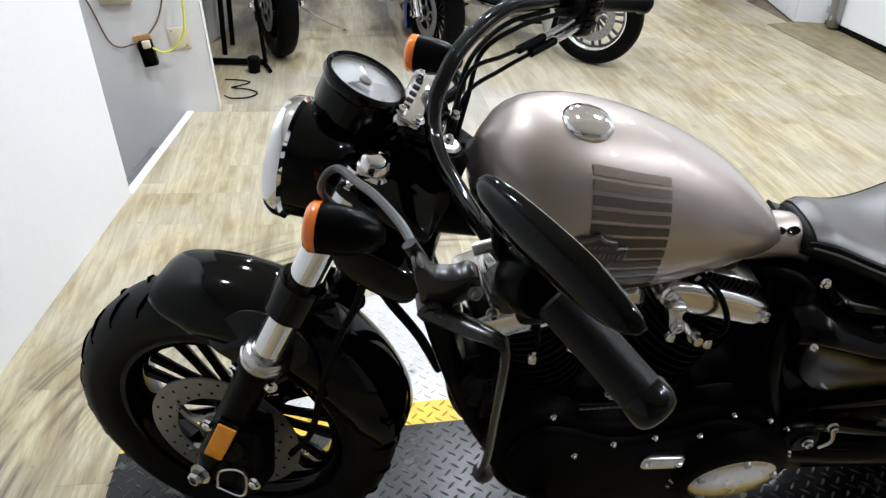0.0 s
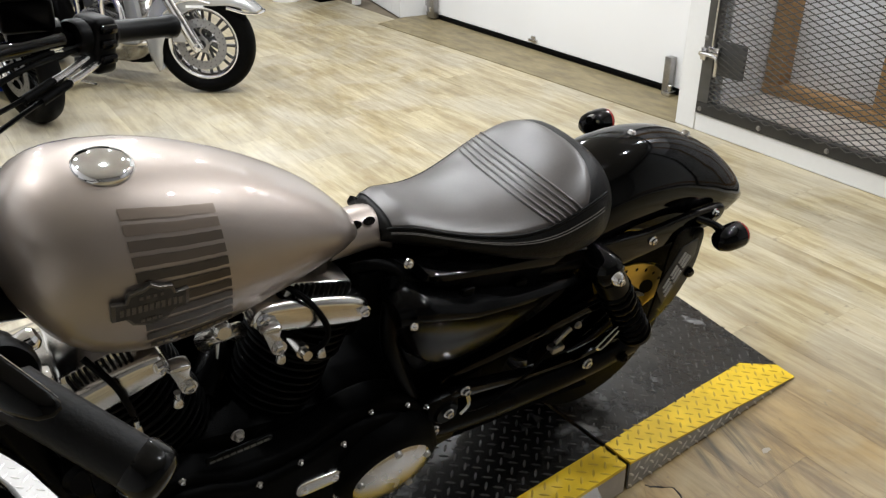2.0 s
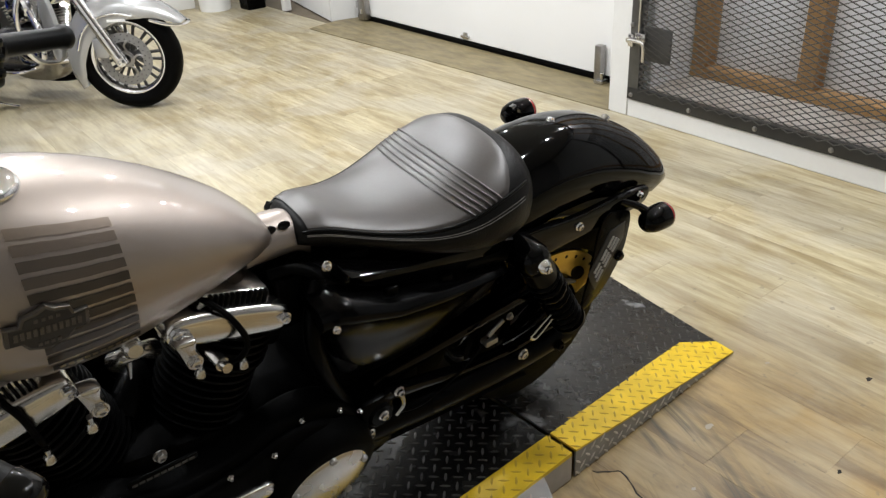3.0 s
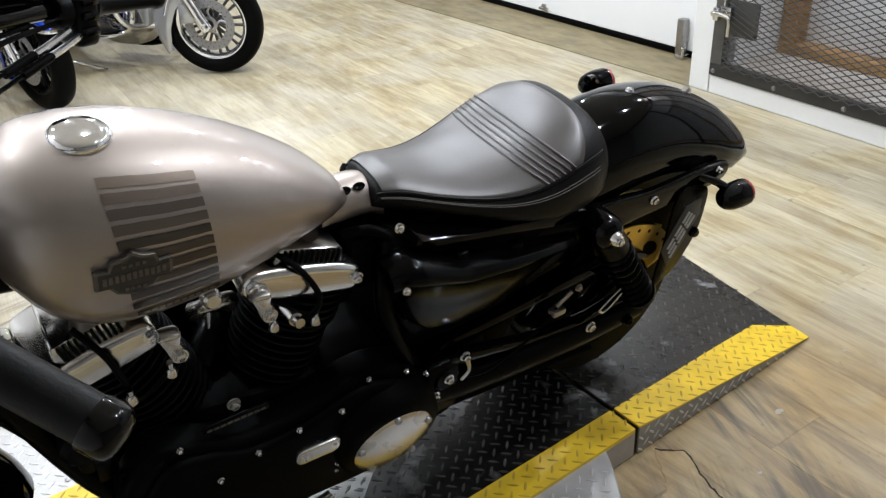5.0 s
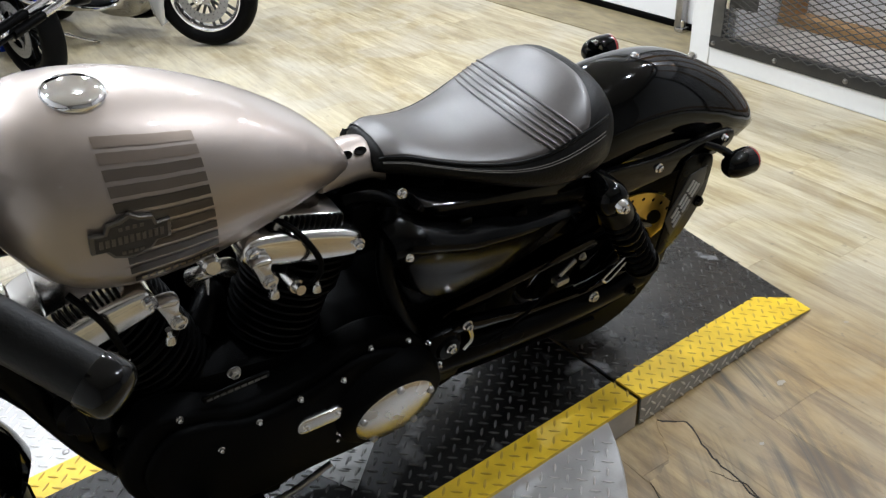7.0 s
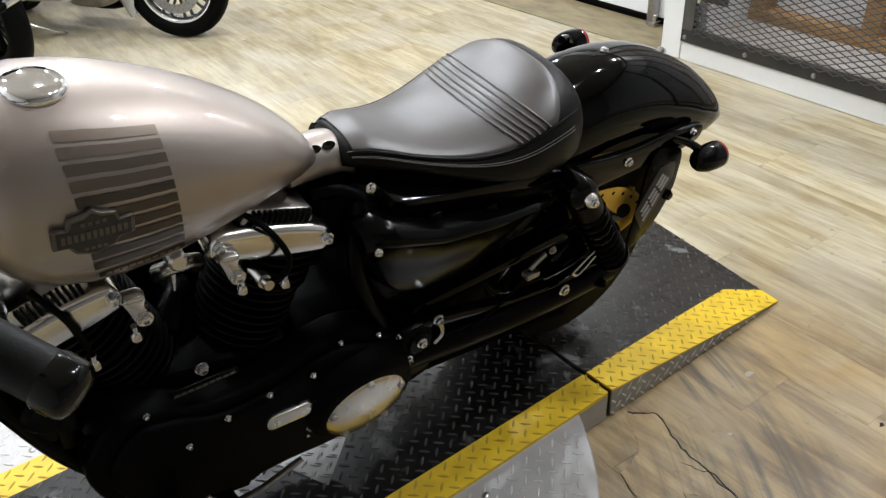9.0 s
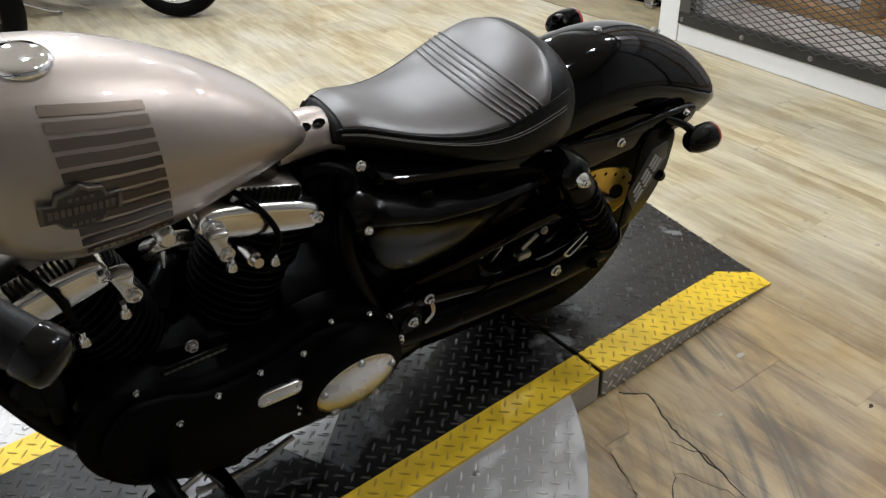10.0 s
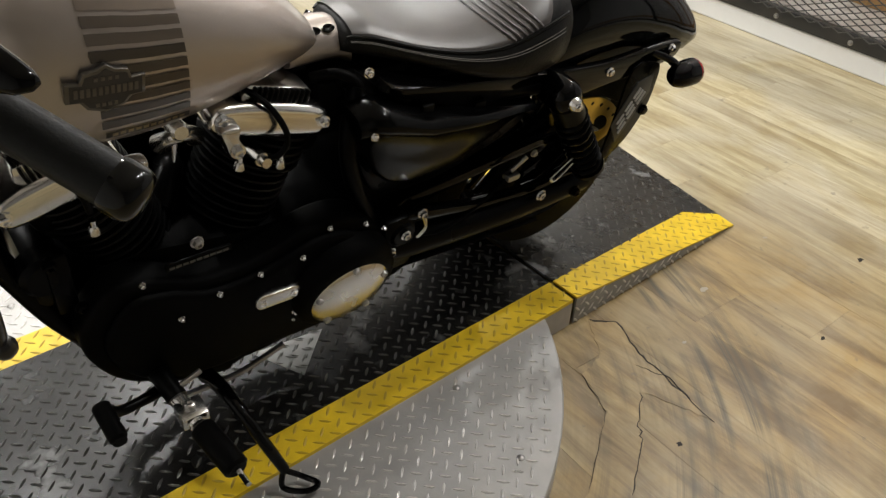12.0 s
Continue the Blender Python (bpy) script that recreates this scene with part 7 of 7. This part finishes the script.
win = empty_thing("window_1", FARW @ Matrix.Translation((0.0, -4.38, 0)), "dark framed window above a white sill", "window", kind="structure")
for nm, y0, y1, z0, z1 in (("frame_bottom", 4.585, 8.2, 0.17, 0.26), ("frame_top", 4.585, 8.2, 1.42, 1.5), ("frame_side", 4.585, 4.665, 0.26, 1.42), ("frame_side", 6.2, 6.28, 0.26, 1.42), ("frame_side", 8.12, 8.2, 0.26, 1.42)):
    part(nm, box(0.0, 0.06, y0, y1, z0, z1, 0.004), DARKSTEEL, win)
part("pane", box(0.03, 0.04, 4.665, 8.12, 0.26, 1.42), SMOKED, win, "dim grey glass")

# ---- floor damage by the turntable ----
def flake(pts, z=0.0006):
    bm = bmesh.new()
    lo = [bm.verts.new((x, y, 0.0001)) for x, y in pts]
    hi = [bm.verts.new((x, y, z)) for x, y in pts]
    bm.faces.new(hi)
    for i in range(len(pts)):
        j = (i + 1) % len(pts)
        bm.faces.new((lo[i], lo[j], hi[j], hi[i]))
    return bm


def ragged(pts, amp, seed, per=7):
    r = random.Random(seed)
    out = []
    n = len(pts)
    for i in range(n):
        (ax, ay), (bx, by) = pts[i], pts[(i + 1) % n]
        for k in range(per):
            t = k / per
            out.append((ax + (bx - ax) * t + r.uniform(-amp, amp), ay + (by - ay) * t + r.uniform(-amp, amp)))
    return out


PATCH = [(1.579, -0.229), (1.628, -0.277), (1.584, -0.375), (1.577, -0.427), (1.546, -0.611), (1.527, -0.542), (1.49, -0.461), (1.424, -0.504), (1.379, -0.551), (1.262, -0.62), (1.12, -0.67), (1.08, -0.61), (1.204, -0.562), (1.386, -0.446), (1.43, -0.337), (1.506, -0.331)]
part("torn_patch", flake(ragged(PATCH, 0.005, 3), 0.0012), PLANK, floor, "brown backing where the vinyl has torn away", smooth=0)


def crack(pts, w, seed):
    """A thin ragged dark gap that follows pts."""
    r = random.Random(seed)
    c = []
    for (ax, ay), (bx, by) in zip(pts, pts[1:]):
        c += [(ax + (bx - ax) * k / 6 + r.uniform(-1, 1) * 0.004, ay + (by - ay) * k / 6 + r.uniform(-1, 1) * 0.004) for k in range(6)]
    c.append(pts[-1])
    n = len(c)
    left, right = [], []
    for i, (x, y) in enumerate(c):
        (ax, ay), (bx, by) = c[max(0, i - 1)], c[min(n - 1, i + 1)]
        l = math.hypot(bx - ax, by - ay) or 1
        h = w * r.uniform(0.35, 1.0) * (0.25 if i in (0, n - 1) else 1)
        left.append((x - (by - ay) / l * h, y + (bx - ax) / l * h))
        right.append((x + (by - ay) / l * h, y - (bx - ax) / l * h))
    return flake(left[::-1] + right, 0.0018)


for k, (pts, w_) in enumerate(((PATCH[0:5], 0.0026), (PATCH[6:10], 0.0013), (PATCH[12:15], 0.0009), ([(1.55, -0.40), (1.575, -0.47), (1.56, -0.54)], 0.001))):
    part("floor_crack", crack(pts, w_, k), CRACK, floor, smooth=0)
for k, (x, y, r_) in enumerate(((1.905, -0.33, 0.012), (1.44, -0.60, 0.008), (1.70, -0.42, 0.006), (2.36, -0.52, 0.011), (2.24, -0.30, 0.007), (1.98, -0.62, 0.007), (2.62, -0.30, 0.010))):
    rr = random.Random(k)
    part("floor_chip", flake([(x + r_ * rr.uniform(0.5, 1.3) * math.cos(a), y + r_ * rr.uniform(0.4, 0.9) * math.sin(a)) for a in (2 * math.pi * i / 9 for i in range(9))], 0.0008), CHIP if k % 2 == 0 else CRACK, floor, smooth=0)



# ---- floor planks ----
def half_plane(poly, p, q):
    """The part of poly to the right of the way from p to q."""
    out = []
    side = lambda v: (q[0] - p[0]) * (v[1] - p[1]) - (q[1] - p[1]) * (v[0] - p[0])
    for a, b in zip(poly, poly[1:] + poly[:1]):
        sa, sb = side(a), side(b)
        if sa <= 0:
            out.append(a)
        if (sa < 0 < sb) or (sb < 0 < sa):
            t = sa / (sa - sb)
            out.append((a[0] + (b[0] - a[0]) * t, a[1] + (b[1] - a[1]) * t))
    return out


PW_, PL_ = 0.18, 1.22
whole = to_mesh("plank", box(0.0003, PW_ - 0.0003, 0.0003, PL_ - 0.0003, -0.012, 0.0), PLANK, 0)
rng = random.Random(7)
loc2 = lambda p: tuple((ROOM_INV @ Vector((*p, 0)))[:2])
ea, eb = loc2(EDGE_A), loc2(EDGE_B)


def odd_plank(poly, x, y):
    bm = bmesh.new()
    hi = [bm.verts.new((a - x, b - y, 0)) for a, b in poly]
    lo = [bm.verts.new((a - x, b - y, -0.012)) for a, b in poly]
    bm.faces.new(hi)
    bm.faces.new(lo[::-1])
    for i in range(len(hi)):
        j = (i + 1) % len(hi)
        bm.faces.new((hi[i], lo[i], lo[j], hi[j]))
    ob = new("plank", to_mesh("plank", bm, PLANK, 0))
    ob.parent = floor
    ob.matrix_basis = ROOM @ Matrix.Translation((x, y, 0))


wa, wb = loc2((-1.42, -3.6)), loc2((-0.474, 1.832))      # just inside the partition
SOUTH, NORTH = -3.49, 8.18
x = -1.44
while x < 3.63:
    w = min(PW_, 3.64 - x)
    y = -3.5 + rng.uniform(-1.1, 0)
    while y < NORTH:
        yl = y + PL_
        g = 0.0003
        y0, y1 = max(y, SOUTH), min(yl, NORTH)
        rect = lambda p, q: [(x + g, p + g), (x + w - g, p + g), (x + w - g, q - g), (x + g, q - g)]
        if x > 0.05 and w == PW_ and y0 == y and y1 == yl:
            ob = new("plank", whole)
            ob.parent = floor
            ob.matrix_basis = ROOM @ Matrix.Translation((x, y, 0))
        else:
            for p, q, line in ((y0, min(y1, ea[1]), (wa, wb)), (max(y0, ea[1]), min(y1, eb[1]), (ea, eb)), (max(y0, eb[1]), y1, None)):
                if q - p > 0.01:
                    poly = half_plane(rect(p, q), *line) if line else rect(p, q)
                    if len(poly) > 2:
                        odd_plank(poly, x, y)
        y = yl
    x += PW_
